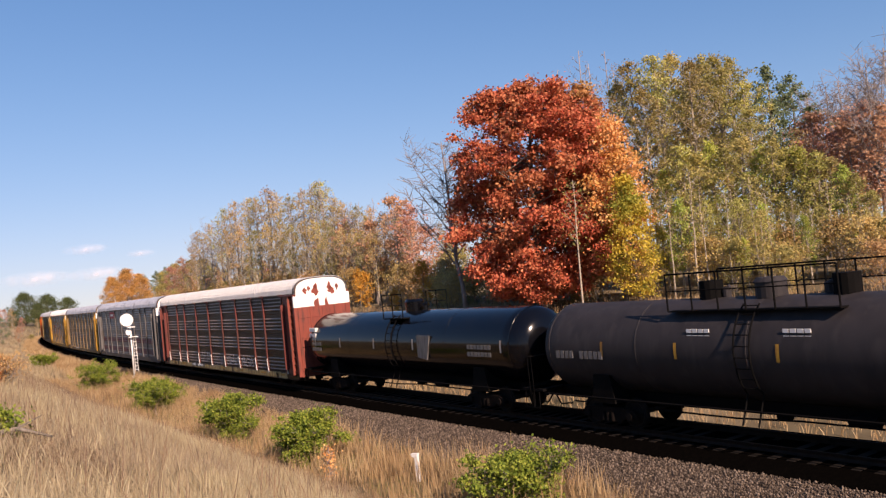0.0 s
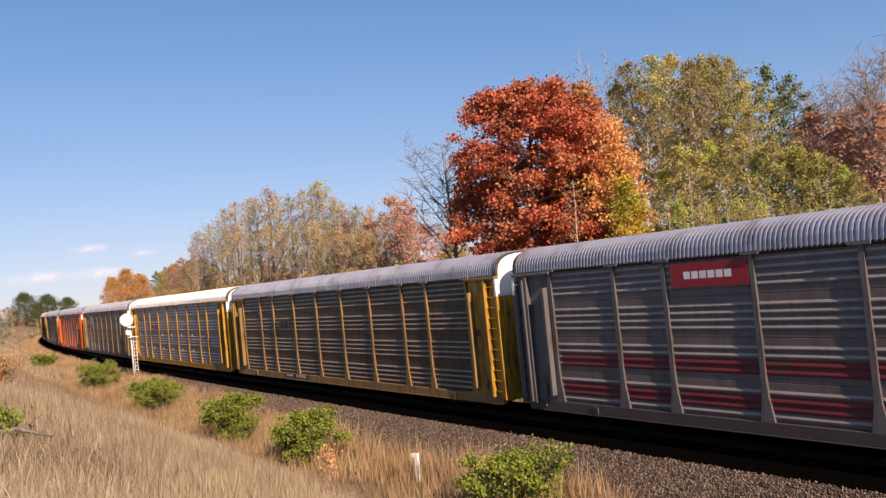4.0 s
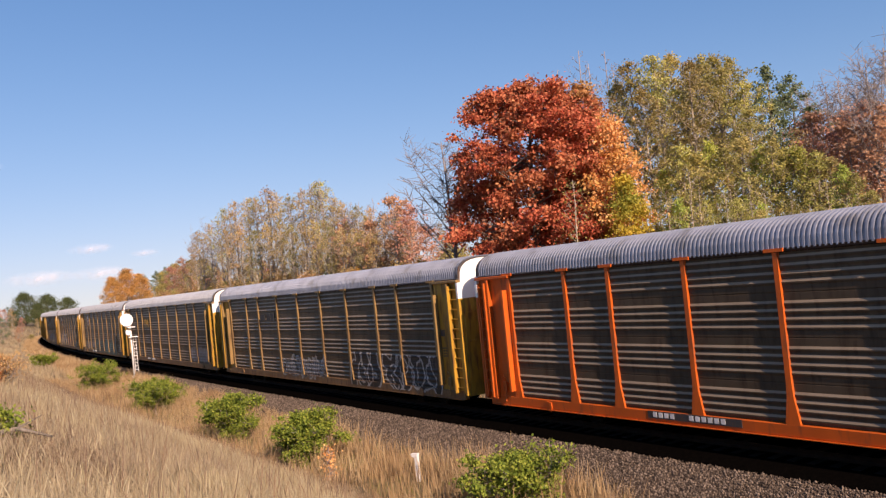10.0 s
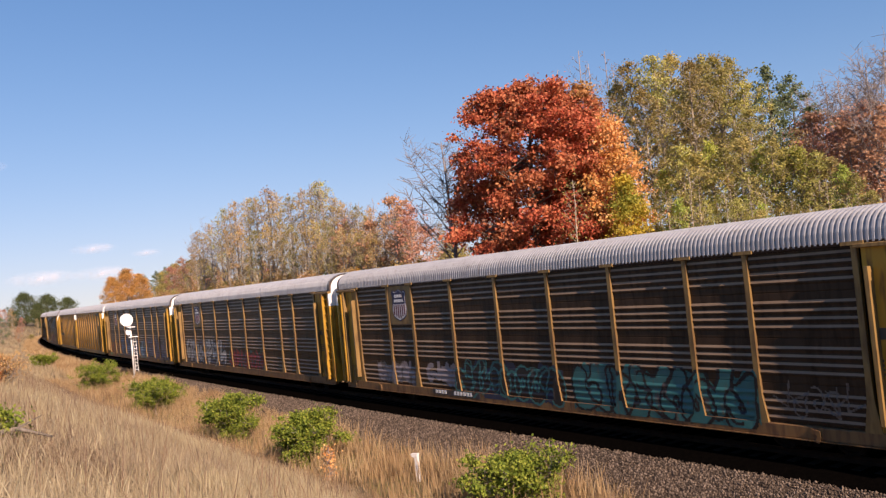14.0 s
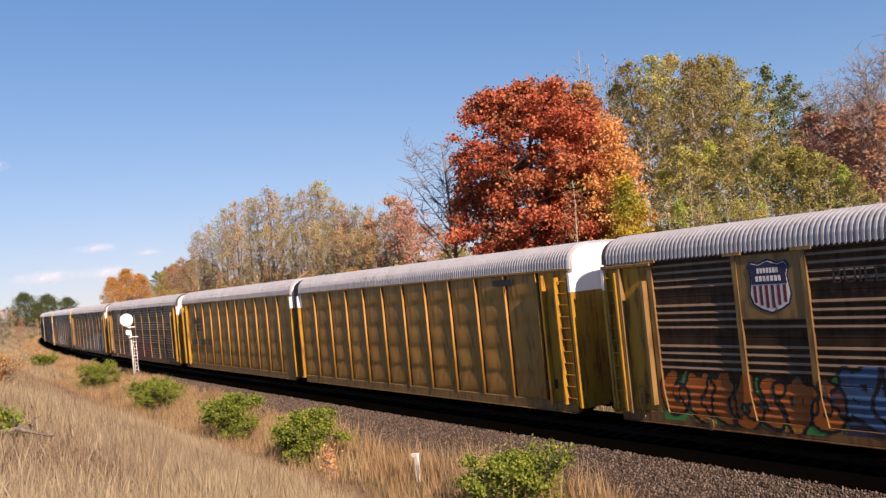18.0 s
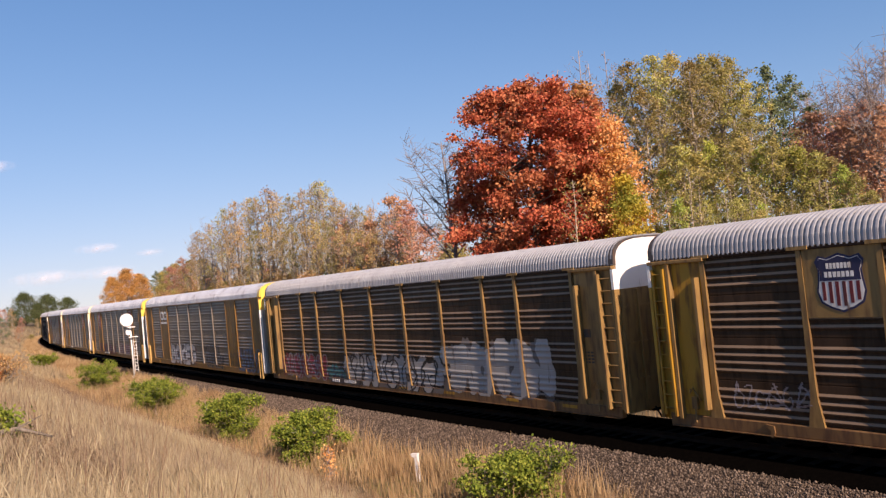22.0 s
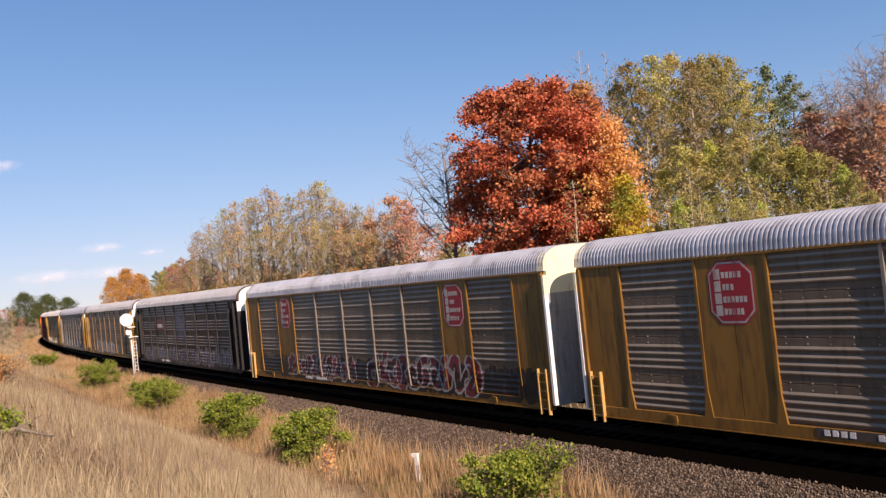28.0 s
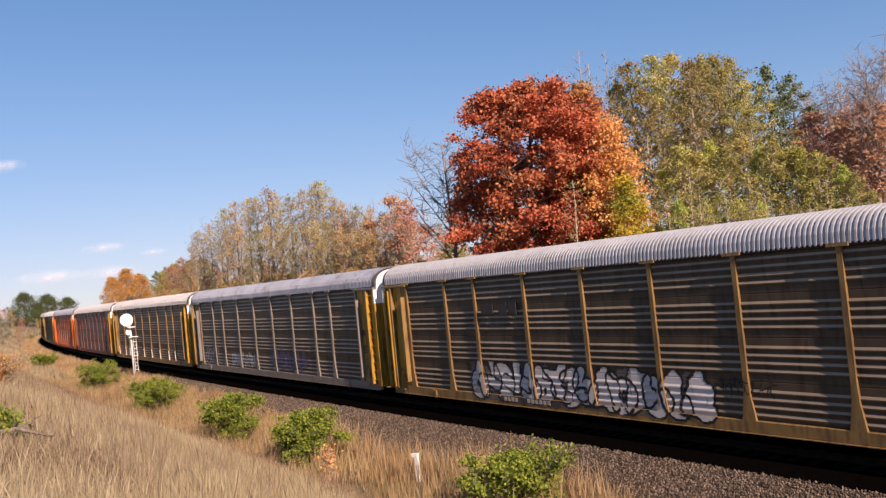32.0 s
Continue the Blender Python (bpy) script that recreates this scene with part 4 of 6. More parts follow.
M["roof_blue"] = mat("bluish_galvanised_roof", (0.26, 0.29, 0.36), (0.2, 0.225, 0.28), 0.5, 0.3, scale=1.3, stretch=(1, 1, 0.35), bump=0.1, fine=30, dirt=(0.13, 0.135, 0.15), dirt_amount=0.3)
M["roof_light"] = mat("light_galvanised_roof", (0.3406, 0.3846, 0.459), (0.2632, 0.2926, 0.3534), 0.5, 0.2, scale=1.3, stretch=(0.774, 0.836, 0.3213), bump=0.1, fine=30, dirt=(0.1703, 0.1839, 0.2111), dirt_amount=0.3)
M["black_gloss"] = mat("black_gloss_paint", (0.002, 0.0024, 0.004), (0.003, 0.003, 0.004), 0.14, scale=1.5, dirt=(0.004, 0.0036, 0.0036), dirt_amount=0.3, dirt_scale=1.5, spec=0.3)
# near-black matt tone of tank car underframes, ladders and railings
M["black_iron"] = mat("dull_black_iron", (0.005, 0.0045, 0.0045), (0.003, 0.003, 0.003), 0.8, scale=3, spec=0.06)
M["door_white"] = paint("weathered_white_door", (0.4, 0.38, 0.355), (0.24, 0.2, 0.17), 0.4)
M["grey_tank"] = mat("dull_grey_tank_paint", (0.0289, 0.02557, 0.0272), (0.0204, 0.01815, 0.01955), 0.6, spec=0.2, scale=1.2, stretch=(1.7, 1.65, 0.68), dirt=(0.034, 0.0297, 0.0306), dirt_amount=0.4, dirt_stretch=(3.4, 3.3, 0.68))
M["rim"] = paint("dark_roof_rim", (0.06, 0.055, 0.055), amount=0.3)
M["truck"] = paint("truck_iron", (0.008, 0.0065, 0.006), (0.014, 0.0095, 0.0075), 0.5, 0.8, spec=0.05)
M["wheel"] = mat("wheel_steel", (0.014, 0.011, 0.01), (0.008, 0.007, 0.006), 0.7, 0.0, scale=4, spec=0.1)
M["worn_ink"] = paint("worn_pale_lettering", (0.14, 0.135, 0.13), (0.05, 0.045, 0.045), 0.5)
M["ink_black"] = paint("black_lettering", (0.03, 0.03, 0.032), amount=0.1)
M["white_ink"] = paint("white_lettering", (0.7, 0.7, 0.68), amount=0.15)
M["sign_red"] = paint("red_sign", (0.3, 0.022, 0.03), (0.17, 0.03, 0.03), 0.25)
M["sign_white"] = paint("worn_white_sign", (0.4, 0.38, 0.36), (0.3, 0.1, 0.1), 0.4)
M["faded_red"] = paint("faded_red_paint", (0.15, 0.022, 0.026), (0.075, 0.034, 0.032), 0.45)
M["sign_blue"] = paint("blue_sign", (0.025, 0.028, 0.075), amount=0.15)
for nm, c in (("teal", (0.035, 0.2, 0.2)), ("pink", (0.5, 0.16, 0.26)), ("red", (0.36, 0.025, 0.028)), ("blue", (0.05, 0.13, 0.27)), ("silver", (0.5, 0.48, 0.45)), ("violet", (0.15, 0.11, 0.19)), ("green", (0.06, 0.35, 0.1)), ("rust", (0.5, 0.14, 0.03)), ("dark", (0.02, 0.02, 0.022)), ("navy", (0.035, 0.05, 0.1)), ("mauve", (0.36, 0.31, 0.32)), ("crimson", (0.27, 0.03, 0.05)), ("sky", (0.3, 0.45, 0.62)), ("cyan", (0.04, 0.3, 0.5)), ("ash", (0.19, 0.165, 0.15)), ("maroon", (0.13, 0.03, 0.03)), ("chrome", (0.85, 0.8, 0.76))):
    M["spray_" + nm] = paint("spray_" + nm, tuple(0.72 * q for q in c), (0.1, 0.07, 0.06), 0.25, 0.45)

HALF = 13.92
POSTS = [-12.1, -9.25, -7.3, -4.4, -1.53, 1.33, 4.2, 7.1, 9.05, 11.95]
Z0, Z1 = 0.8, 5.02


def ridge_profile(z0=Z0 + 0.02, z1=Z1, sheets=4, ridges=4, depth=0.024):
    """Corrugation of a side sheet: (z, outward) pairs from bottom to top, four ridges and a flat in turn."""
    out = [(z0, 0.0)]
    for i in range(sheets):
        b = z0 + 0.03 + i * 1.12
        for k in range(ridges):
            q = b + k * 0.2
            out += [(q, 0.0), (q + 0.05, depth), (q + 0.08, depth), (q + 0.145, 0.0)]
        if i < sheets - 1:
            out += [(b + 0.93, 0.0), (b + 0.94, -0.012), (b + 0.97, 0.0)]
    return out + [(z1, 0.0)]


RIDGES = ridge_profile()


# upward ridge faces that get the painted light
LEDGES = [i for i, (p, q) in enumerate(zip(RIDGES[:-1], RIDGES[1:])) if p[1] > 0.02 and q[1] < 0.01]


def ridged_sheet(w, profile=RIDGES, base=1.49):
    """A corrugated side sheet, w wide about x = 0, facing -y, with a flat back."""
    sh = Shape()
    x = w / 2
    zs = [p[0] for p in profile]
    v = [(-x, -(base + o), z) for z, o in profile] + [(x, -(base + o), z) for z, o in profile]
    k = len(profile)
    f = [(i, k + i, k + i + 1, i + 1) for i in range(k - 1)]
    v += [(-x, -(base - 0.05), zs[0]), (x, -(base - 0.05), zs[0]), (x, -(base - 0.05), zs[-1]), (-x, -(base - 0.05), zs[-1])]
    f += [(2 * k, 2 * k + 3, 2 * k + 2, 2 * k + 1), (k - 1, 2 * k - 1, 2 * k + 2, 2 * k + 3), (0, 2 * k, 2 * k + 1, k)]
    return sh.add(v, f)


def dimpled_sheet(w, z0=0.75, z1=5.05):
    """A smooth side sheet pressed into four rows: a lip that looks down, a long face that looks up, and edge flanges."""
    sh = Shape()
    nx, nz = 10, 48
    v, f = [], []
    for i in range(nx + 1):
        for j in range(nz + 1):
            a, b = i / nx, j / nz
            c = (b * 5 + 0.05 * math.sin(6 * a + 1) + 0.02 * math.sin(17 * a)) % 1.0
            lip = c / 0.16 if c < 0.16 else min(1, (1 - c) / 0.55)
            lip = lip * lip * (3 - 2 * lip)
            o = 0.034 * lip * min(1, 9 * a, 9 * (1 - a)) * (0.8 + 0.2 * math.sin(7 * b + 3 * a)) + 0.006 * math.sin(4 * a + 19 * b) * math.sin(3 * a + 2 + 5 * b)
            v.append(((a - 0.5) * w, -(1.52 + o), z0 + (z1 - z0) * b))
    for i in range(nx):
        for j in range(nz):
            p = i * (nz + 1) + j
            f.append((p, p + nz + 1, p + nz + 2, p + 1))
    sh.box(w / 2 - 0.02, w / 2 + 0.005, -1.6, -1.44, z0, z1)
    for x in (-w / 2, w / 2):
        k = len(v)
        v += [(x, -1.52, z0), (x, -1.44, z0), (x, -1.44, z1), (x, -1.52, z1)]
        f.append((k, k + 1, k + 2, k + 3))
    k = len(v)
    v += [(-w / 2, -1.44, z0), (w / 2, -1.44, z0), (w / 2, -1.44, z1), (-w / 2, -1.44, z1)]
    f.append((k, k + 3, k + 2, k + 1))
    return sh.add(v, f)


def post_shape(w=0.15, flare=0.42, z0=0.72, z1=5.06, cap=True):
    sh = Shape()
    h, g = w / 2, flare / 2
    sh.plate([(-g, z0), (g, z0), (g * 0.94, z0 + 0.12), (h * 1.25, z0 + 0.75), (h, z0 + 1.2), (h * 0.9, z1), (-h * 0.9, z1), (-h, z0 + 1.2), (-h * 1.25, z0 + 0.75), (-g * 0.94, z0 + 0.12)], -1.574, -1.47)
    if cap:
        sh.box(-0.27, 0.27, -1.63, -1.47, z1 - 0.02, z1 + 0.07)
    return sh


def arch(n=14, w=1.56, z_eave=5.08, z_top=5.88):
    """Roof outline: y, z from the right eave over the top."""
    out = []
    for i in range(n + 1):
        a = math.pi * i / n
        c, s = math.cos(a), math.sin(a)
        out.append((-w * math.copysign(abs(c) ** 0.6, c), z_eave + (z_top - z_eave) * abs(s) ** 0.72))
    return out


def roof_shape(half, pitch=0.14, depth=0.07):
    sh = Shape()
    o = arch()
    xs, up = [], []
    x = -half
    while x < half - pitch * 0.5:
        for f, h in ((0, 0), (0.48, 0), (0.54, 1), (0.94, 1)):
            xs.append(x + f * pitch)
            up.append(h * depth)
        x += pitch
    xs.append(half)
    up.append(0)
    k = len(o)
    v, f = [], []
    for x, u in zip(xs, up):
        for y, z in o:
            q = (z - 4.9) / 0.9
            v.append((x, y * (1 + u * 0.45 / 1.56), z + u * min(1, q)))
    for i in range(len(xs) - 1):
        for j in range(k - 1):
            f.append((i * k + j, (i + 1) * k + j, (i + 1) * k + j + 1, i * k + j + 1))
    n = len(v)
    for x in (-half, half):
        v += [(x, y, z) for y, z in o]
    f += [tuple(range(n, n + k)), tuple(range(n + k, n + 2 * k))[::-1], (n, n + k, n + 2 * k - 1, n + k - 1)]
    return sh.add(v, f)


def rim_shape(x0, x1):
    o = [(y * 1.02, z + 0.03) for y, z in arch()]
    return Shape().prism(o, x0, x1)


def ladder_shape(x, z0=0.75, z1=4.85, w=0.4, rungs=11, y=-1.63, inner=0, stile=0.035):
    """A side ladder; its inner stile is a deep angle iron, the outer one a thin bar."""
    sh = Shape()
    for dx in (-w / 2, w / 2):
        deep = 0.14 if dx * inner > 0 else 0.02 if inner else 0.06
        sh.box(x + dx - stile, x + dx + stile, y - deep, y + 0.06, z0, z1)
    for i in range(rungs):
        z = z0 + 0.2 + (z1 - z0 - 0.35) * i / (rungs - 1)
        sh.tube([(x - w / 2, y - 0.01, z), (x + w / 2, y - 0.01, z)], 0.022, 5)
    return sh


def bracket_shape():
    """Bent brake bracket on the side of the end panel."""
    sh = Shape()
    sh.tube([(-0.16, -1.56, 1.5), (-0.1, -1.66, 1.42), (0.02, -1.68, 1.56), (0.14, -1.66, 1.36), (0.17, -1.56, 1.2)], 0.022, 5)
    sh.box(-0.1, 0.08, -1.63, -1.53, 0.98, 1.3)
    return sh.tube([(-0.02, -1.6, 1.0), (0.0, -1.63, 0.62)], 0.025, 5)


def clip_row(w):
    """Bright clips along the flats of a corrugated sheet."""
    sh = Shape()
    for i in range(3):
        q = Z0 + 0.85 + 1.12 * i
        for x in (0.0,) if w < 2.4 else (-w * 0.2, w * 0.22):
            sh.box(x - 0.025, x + 0.025, -1.525, -1.48, q - 0.05, q + 0.07)
    return sh


def wheelset_shape(r=0.42):
    sh = Shape()
    n = 24
    for side in (-1, 1):
        prof = [(0.06, 0.70), (0.16, 0.70), (0.19, 0.715), (r * 0.72, 0.725), (r * 0.8, 0.70), (r + 0.028, 0.70), (r + 0.026, 0.73), (r, 0.745), (r - 0.006, 0.83), (r * 0.82, 0.835), (r * 0.74, 0.80), (0.2, 0.80), (0.16, 0.83), (0.06, 0.83)]
        v = [(q * math.cos(2 * math.pi * j / n), side * w, q * math.sin(2 * math.pi * j / n)) for q, w in prof for j in range(n)]
        f = [(i * n + j, i * n + (j + 1) % n, (i + 1) * n + (j + 1) % n, (i + 1) * n + j) for i in range(len(prof) - 1) for j in range(n)]
        sh.add(v, f)
        for j in range(4):
            a = math.pi / 2 * j
            sh.tube([(0.24 * math.cos(a), side * 0.80, 0.24 * math.sin(a)), (0.24 * math.cos(a), side * 0.815, 0.24 * math.sin(a))], 0.035, 6)
    sh.tube([(0, -1.02, 0), (0, 1.02, 0)], 0.075, 10)
    return sh


def frame_shape(side):
    """A cast truck side frame with its spring nest and journal boxes."""
    sh = Shape()
    y0, y1 = (-1.1, -0.93) if side < 0 else (0.93, 1.1)
    sh.plate([(-1.15, 0.5), (-0.95, 0.62), (-0.5, 0.66), (0.5, 0.66), (0.95, 0.62), (1.15, 0.5), (1.15, 0.34), (0.72, 0.34), (0.45, 0.2), (-0.45, 0.2), (-0.72, 0.34), (-1.15, 0.34)], y0, y1)
    for x in (-0.88, 0.88):
        sh.tube([(x, y0 - 0.05, 0.42), (x, y1 + 0.05, 0.42)], 0.13, 10)
    for x in (-0.2, 0.0, 0.2):
        sh.tube([(x, (y0 + y1) / 2 + (0.09 if side > 0 else -0.09), 0.24), (x, (y0 + y1) / 2 + (0.09 if side > 0 else -0.09), 0.5)], 0.065, 8)
    return sh


SPINNERS = []


def add_truck(car, x, r=0.42, u=0.0):
    def bolster():
        sh = Shape()
        sh.box(-0.22, 0.22, -1.05, 1.05, 0.42, 0.64, 0.04)
        return sh.tube([(0, 0, 0.6), (0, 0, 0.78)], 0.3, 14)
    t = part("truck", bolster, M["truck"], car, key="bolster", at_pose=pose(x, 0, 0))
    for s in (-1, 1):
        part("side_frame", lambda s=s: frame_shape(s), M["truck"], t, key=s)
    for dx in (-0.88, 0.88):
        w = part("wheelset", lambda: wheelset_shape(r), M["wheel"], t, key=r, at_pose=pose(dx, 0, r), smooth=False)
        SPINNERS.append((w, dx, r, u - x - dx))
    return t


def add_couplers(car, half, z=0.84):
    for s in (-1, 1):
        def shape(s=s):
            sh = Shape()
            sh.box(-0.1, 0.1, -0.09, 0.09, z - 0.09, z + 0.09)
            sh.v = [((half - 0.3 + (x + 0.1) / 0.2 * 0.85) * s, y, q) for x, y, q in sh.v]
            sh.plate([((half + 0.5) * s, z - 0.17), ((half + 0.82) * s, z - 0.15), ((half + 0.82) * s, z + 0.15), ((half + 0.5) * s, z + 0.17)], -0.16, 0.16)
            sh.tube([((half - 0.1) * s, -0.4, z - 0.05), ((half + 0.25) * s, -0.45, z - 0.45), ((half + 0.75) * s, -0.38, z - 0.4)], 0.03, 6)
            return sh
        part("coupler", shape, M["truck"], car, key=(half, s, z))


def mirrored(s):
    """Pose that turns a part made for the right-hand side to side s (-1 right, 1 left)."""
    return Matrix.Identity(4) if s < 0 else pose(0, 0, 0, 0, 0, 180)


def arc(cx, cz, rx, rz, a0, a1, n=9):
    return [(cx + rx * math.cos(math.radians(a0 + (a1 - a0) * i / (n - 1))), cz + rz * math.sin(math.radians(a0 + (a1 - a0) * i / (n - 1)))) for i in range(n)]


# strokes of sprayed shapes in a unit cell
FIGURES = {
    "swirl": [[(0.5 + 0.06 * q * math.cos(q * 1.15), 0.5 + 0.065 * q * math.sin(q * 1.15)) for q in np.linspace(0.8, 6.6, 16)]],
    "wave": [[(0.08 + 0.84 * q, 0.5 + 0.32 * math.sin(7.5 * q)) for q in np.linspace(0, 1, 13)]],
    "crescent": [arc(0.42, 0.5, 0.4, 0.4, 100, -100), arc(0.2, 0.5, 0.34, 0.3, 70, -70)],
    "bolt": [[(0.1, 0.88), (0.62, 0.66), (0.34, 0.42), (0.9, 0.1)], [(0.62, 0.66), (0.92, 0.9)]],
    "drop": [arc(0.5, 0.36, 0.3, 0.26, 110, 430, 12) + [(0.56, 0.94), (0.38, 0.62)]],
    "fan": [[(0.5, 0.08), (0.12, 0.8)], [(0.5, 0.08), (0.5, 0.94)], [(0.5, 0.08), (0.9, 0.78)], arc(0.5, 0.35, 0.42, 0.5, 150, 30)],
    "o": [arc(0.5, 0.5, 0.3, 0.36, 0, 360, 13)],
    "a": [[(0.12, 0.1), (0.45, 0.9), (0.55, 0.9), (0.88, 0.1)], [(0.3, 0.38), (0.7, 0.38)]],
    "b": [[(0.2, 0.1), (0.2, 0.9)], [(0.2, 0.88), (0.5, 0.88)] + arc(0.55, 0.69, 0.2, 0.19, 90, -90) + [(0.2, 0.5)], [(0.5, 0.5)] + arc(0.58, 0.3, 0.24, 0.2, 90, -90) + [(0.2, 0.1)]],
    "k": [[(0.2, 0.1), (0.2, 0.9)], [(0.85, 0.9), (0.3, 0.48), (0.88, 0.1)]],
    "e": [[(0.82, 0.88), (0.2, 0.88), (0.2, 0.12), (0.85, 0.12)], [(0.2, 0.5), (0.7, 0.5)]],
    "g": [arc(0.52, 0.5, 0.32, 0.38, 50, 340, 12) + [(0.84, 0.48), (0.58, 0.48)]],
    "h": [[(0.18, 0.1), (0.18, 0.9)], [(0.82, 0.1), (0.82, 0.9)], [(0.18, 0.5), (0.82, 0.5)]],
    "x": [[(0.15, 0.1), (0.85, 0.9)], [(0.15, 0.9), (0.85, 0.1)]],
}


def lay_spray(car, x0, x1, z0, z1, fill, line, seed, kind="fat", back=None, base=1.49, profile=RIDGES, posts=POSTS, slim=False, solid=(), figures=""):
    """Sprayed paint that follows the corrugation and runs over posts, flat bays and sill: fill, dark edge and a patch behind."""
    w, h = x1 - x0, z1 - z0
    r = np.random.default_rng(seed)
    words = bool(figures)
    n = len(figures) or max(1, int(round(w / (h * (0.55 if kind != "thin" else 0.45)))))
    figures = figures or [str(q) for q in r.choice(["swirl", "wave", "crescent", "bolt", "drop", "fan"], n)]
    cell = w / n
    pz, po = np.array([p[0] for p in profile]), np.array([p[1] for p in profile])
    fat = {"fat": 0.115, "bold": 0.14, "thin": 0.028, "block": 0.17, "tag": 0.085}[kind] * h
    flare = ([0.6, 0.84, 1.47, 1.92, 5.1], [0.08, 0.075, 0.05, 0.045, 0.04] if slim else [0.21, 0.197, 0.094, 0.075, 0.068])

    def layer(mask, lift, xo, zo, sx, sz):
        nx, nz = mask.shape
        breaks = sorted({round(zo + j * sz, 4) for j in range(nz + 1)} | {float(q) for q in pz if zo < q < zo + nz * sz} | ({0.8} if zo < 0.8 else set()))
        v, f = [], []

        def quad(xa, xb, ya, yb, a, b):
            k = len(v)
            v.extend([(xa, -ya, a), (xb, -ya, a), (xb, -yb, b), (xa, -yb, b)])
            f.append((k, k + 1, k + 2, k + 3))
        for a, b in zip(breaks[:-1], breaks[1:]):
            mid = (a + b) / 2
            if b - a < 0.004 or mid < 0.57:
                continue
            row = np.concatenate([[0], mask[:, min(nz - 1, int((mid - zo) / sz))].astype(int), [0]])
            on, off = np.where(np.diff(row) == 1)[0], np.where(np.diff(row) == -1)[0]
            for p, q in zip(on, off):
                xa, xb = xo + p * sx, xo + q * sx
                if mid < 0.8:
                    quad(xa, xb, 1.575 + lift, 1.575 + lift, a, b)
                    continue
                quad(xa, xb, base + np.interp(a, pz, po) + lift, base + np.interp(b, pz, po) + lift, a, b)
                hw = float(np.interp(mid, *flare))
                for c0, c1, y in [(c - hw, c + hw, 1.574) for c in posts] + [(c0, c1, 1.545) for c0, c1 in solid]:
                    if min(xb, c1) - max(xa, c0) > 0.01:
                        quad(max(xa, c0), min(xb, c1), y + lift, y + lift, a, b)
        return Shape().add(v, f)

    def grid(xa, xb, za, zb, step=0.034):
        nx, nz = max(4, int((xb - xa) / step)), max(4, int((zb - za) / step))
        sx, sz = (xb - xa) / nx, (zb - za) / nz
        X, Z = np.meshgrid(xa + (np.arange(nx) + 0.5) * sx, za + (np.arange(nz) + 0.5) * sz, indexing="ij")
        return X, Z, sx, sz

    if back:
        X, Z, sx, sz = grid(x0 - 0.15, x1 + 0.15, z0, z1 + 0.1)
        edge = 0.1 * h * (np.sin(X * 3.1 + seed) + 0.6 * np.sin(X * 7.3 + 2 * seed) + 0.4 * np.sin(X * 17 + seed))
        m = (Z > z0 + np.maximum(0, edge)) & (Z < z1 - 0.08 * h + edge)
        part("spray_paint", layer(m, 0.003, x0 - 0.15, z0, sx, sz), M[back], car, "sprayed patch of background colour")
    for i, c in enumerate(figures):
        tilt, grow, drop = r.uniform(-0.12, 0.12), r.uniform(0.9, 1.1), r.uniform(-0.05, 0.05) * h
        turn, flip = (0.0, 1) if words else (r.uniform(-1.2, 1.2), r.choice([-1, 1]))
        wide = 1.14 if words else 1.5
        cx = x0 + (i + 0.5) * cell
        m = cell * (0.18 if words else 0.45) + fat * 0.2
        X, Z, sx, sz = grid(cx - cell / 2 - m, cx + cell / 2 + m, z0 - 0.05, z1 + 0.08)
        dist = np.full(X.shape, 9.0)
        for stroke in FIGURES[c]:
            spun = [((a - 0.5) * flip * math.cos(turn) - (b - 0.5) * math.sin(turn), (a - 0.5) * flip * math.sin(turn) + (b - 0.5) * math.cos(turn)) for a, b in stroke]
            pts = [(cx + (a * cell * wide + b * tilt * cell) * grow, z0 + drop + (b + 0.5) * h) for a, b in spun]
            for (ax, az), (bx, bz) in zip(pts[:-1], pts[1:]):
                dx, dz = bx - ax, bz - az
                t = np.clip(((X - ax) * dx + (Z - az) * dz) / (dx * dx + dz * dz + 1e-6), 0, 1)
                dist = np.minimum(dist, np.hypot(X - ax - t * dx, Z - az - t * dz))
        wob = fat * (1 + 0.14 * np.sin(X * 6 + seed + i) + 0.1 * np.sin(Z * 9 + i))
        lift = 0.006 + 0.0016 * (i % 2)
        body = dist < wob
        if body.any():
            part("spray_paint", layer(body, lift, cx - cell / 2 - m, z0 - 0.05, sx, sz), M[fill], car, "sprayed figure along the lower side")
        if line:
            edge = (dist >= wob) & (dist < wob + 0.04 + 0.035 * h)
            part("spray_paint", layer(edge, 0.0105 + 0.0007 * (i % 3), cx - cell / 2 - m, z0 - 0.05, sx, sz), M[line], car, "sprayed outline")


def bars(car, x0, z0, n, w, h, gap, material, y=-1.575, rows=1, key=None):
    """A line of unreadable writing as plain bars."""
    for j in range(rows):
        for i in range(n):
            part("marking", lambda: Shape().box(0, w, -0.006, 0.02, 0, h), material, car, key=(w, h), at_pose=pose(x0 + i * (w + gap), y, z0 - j * h * 1.7))


def lettering(car, text, x, z, size, material, y=-1.572):
    """Readable words as flat letters on the side."""
    cu = bpy.data.curves.new("lettering", "FONT")
    cu.body, cu.size, cu.align_x, cu.extrude = text, size, "CENTER", 0.004
    tmp = bpy.data.objects.new("lettering", cu)
    scene.collection.objects.link(tmp)
    me = bpy.data.meshes.new_from_object(tmp.evaluated_get(bpy.context.evaluated_depsgraph_get()))
    bpy.data.objects.remove(tmp)
    me.materials.clear()
    me.materials.append(material)
    ob = new("lettering", me)
    ob.parent = car
    ob.matrix_basis = pose(x, y, z, 90, 0, 0)
    ob["label"] = "painted words " + text.lower()
    return ob


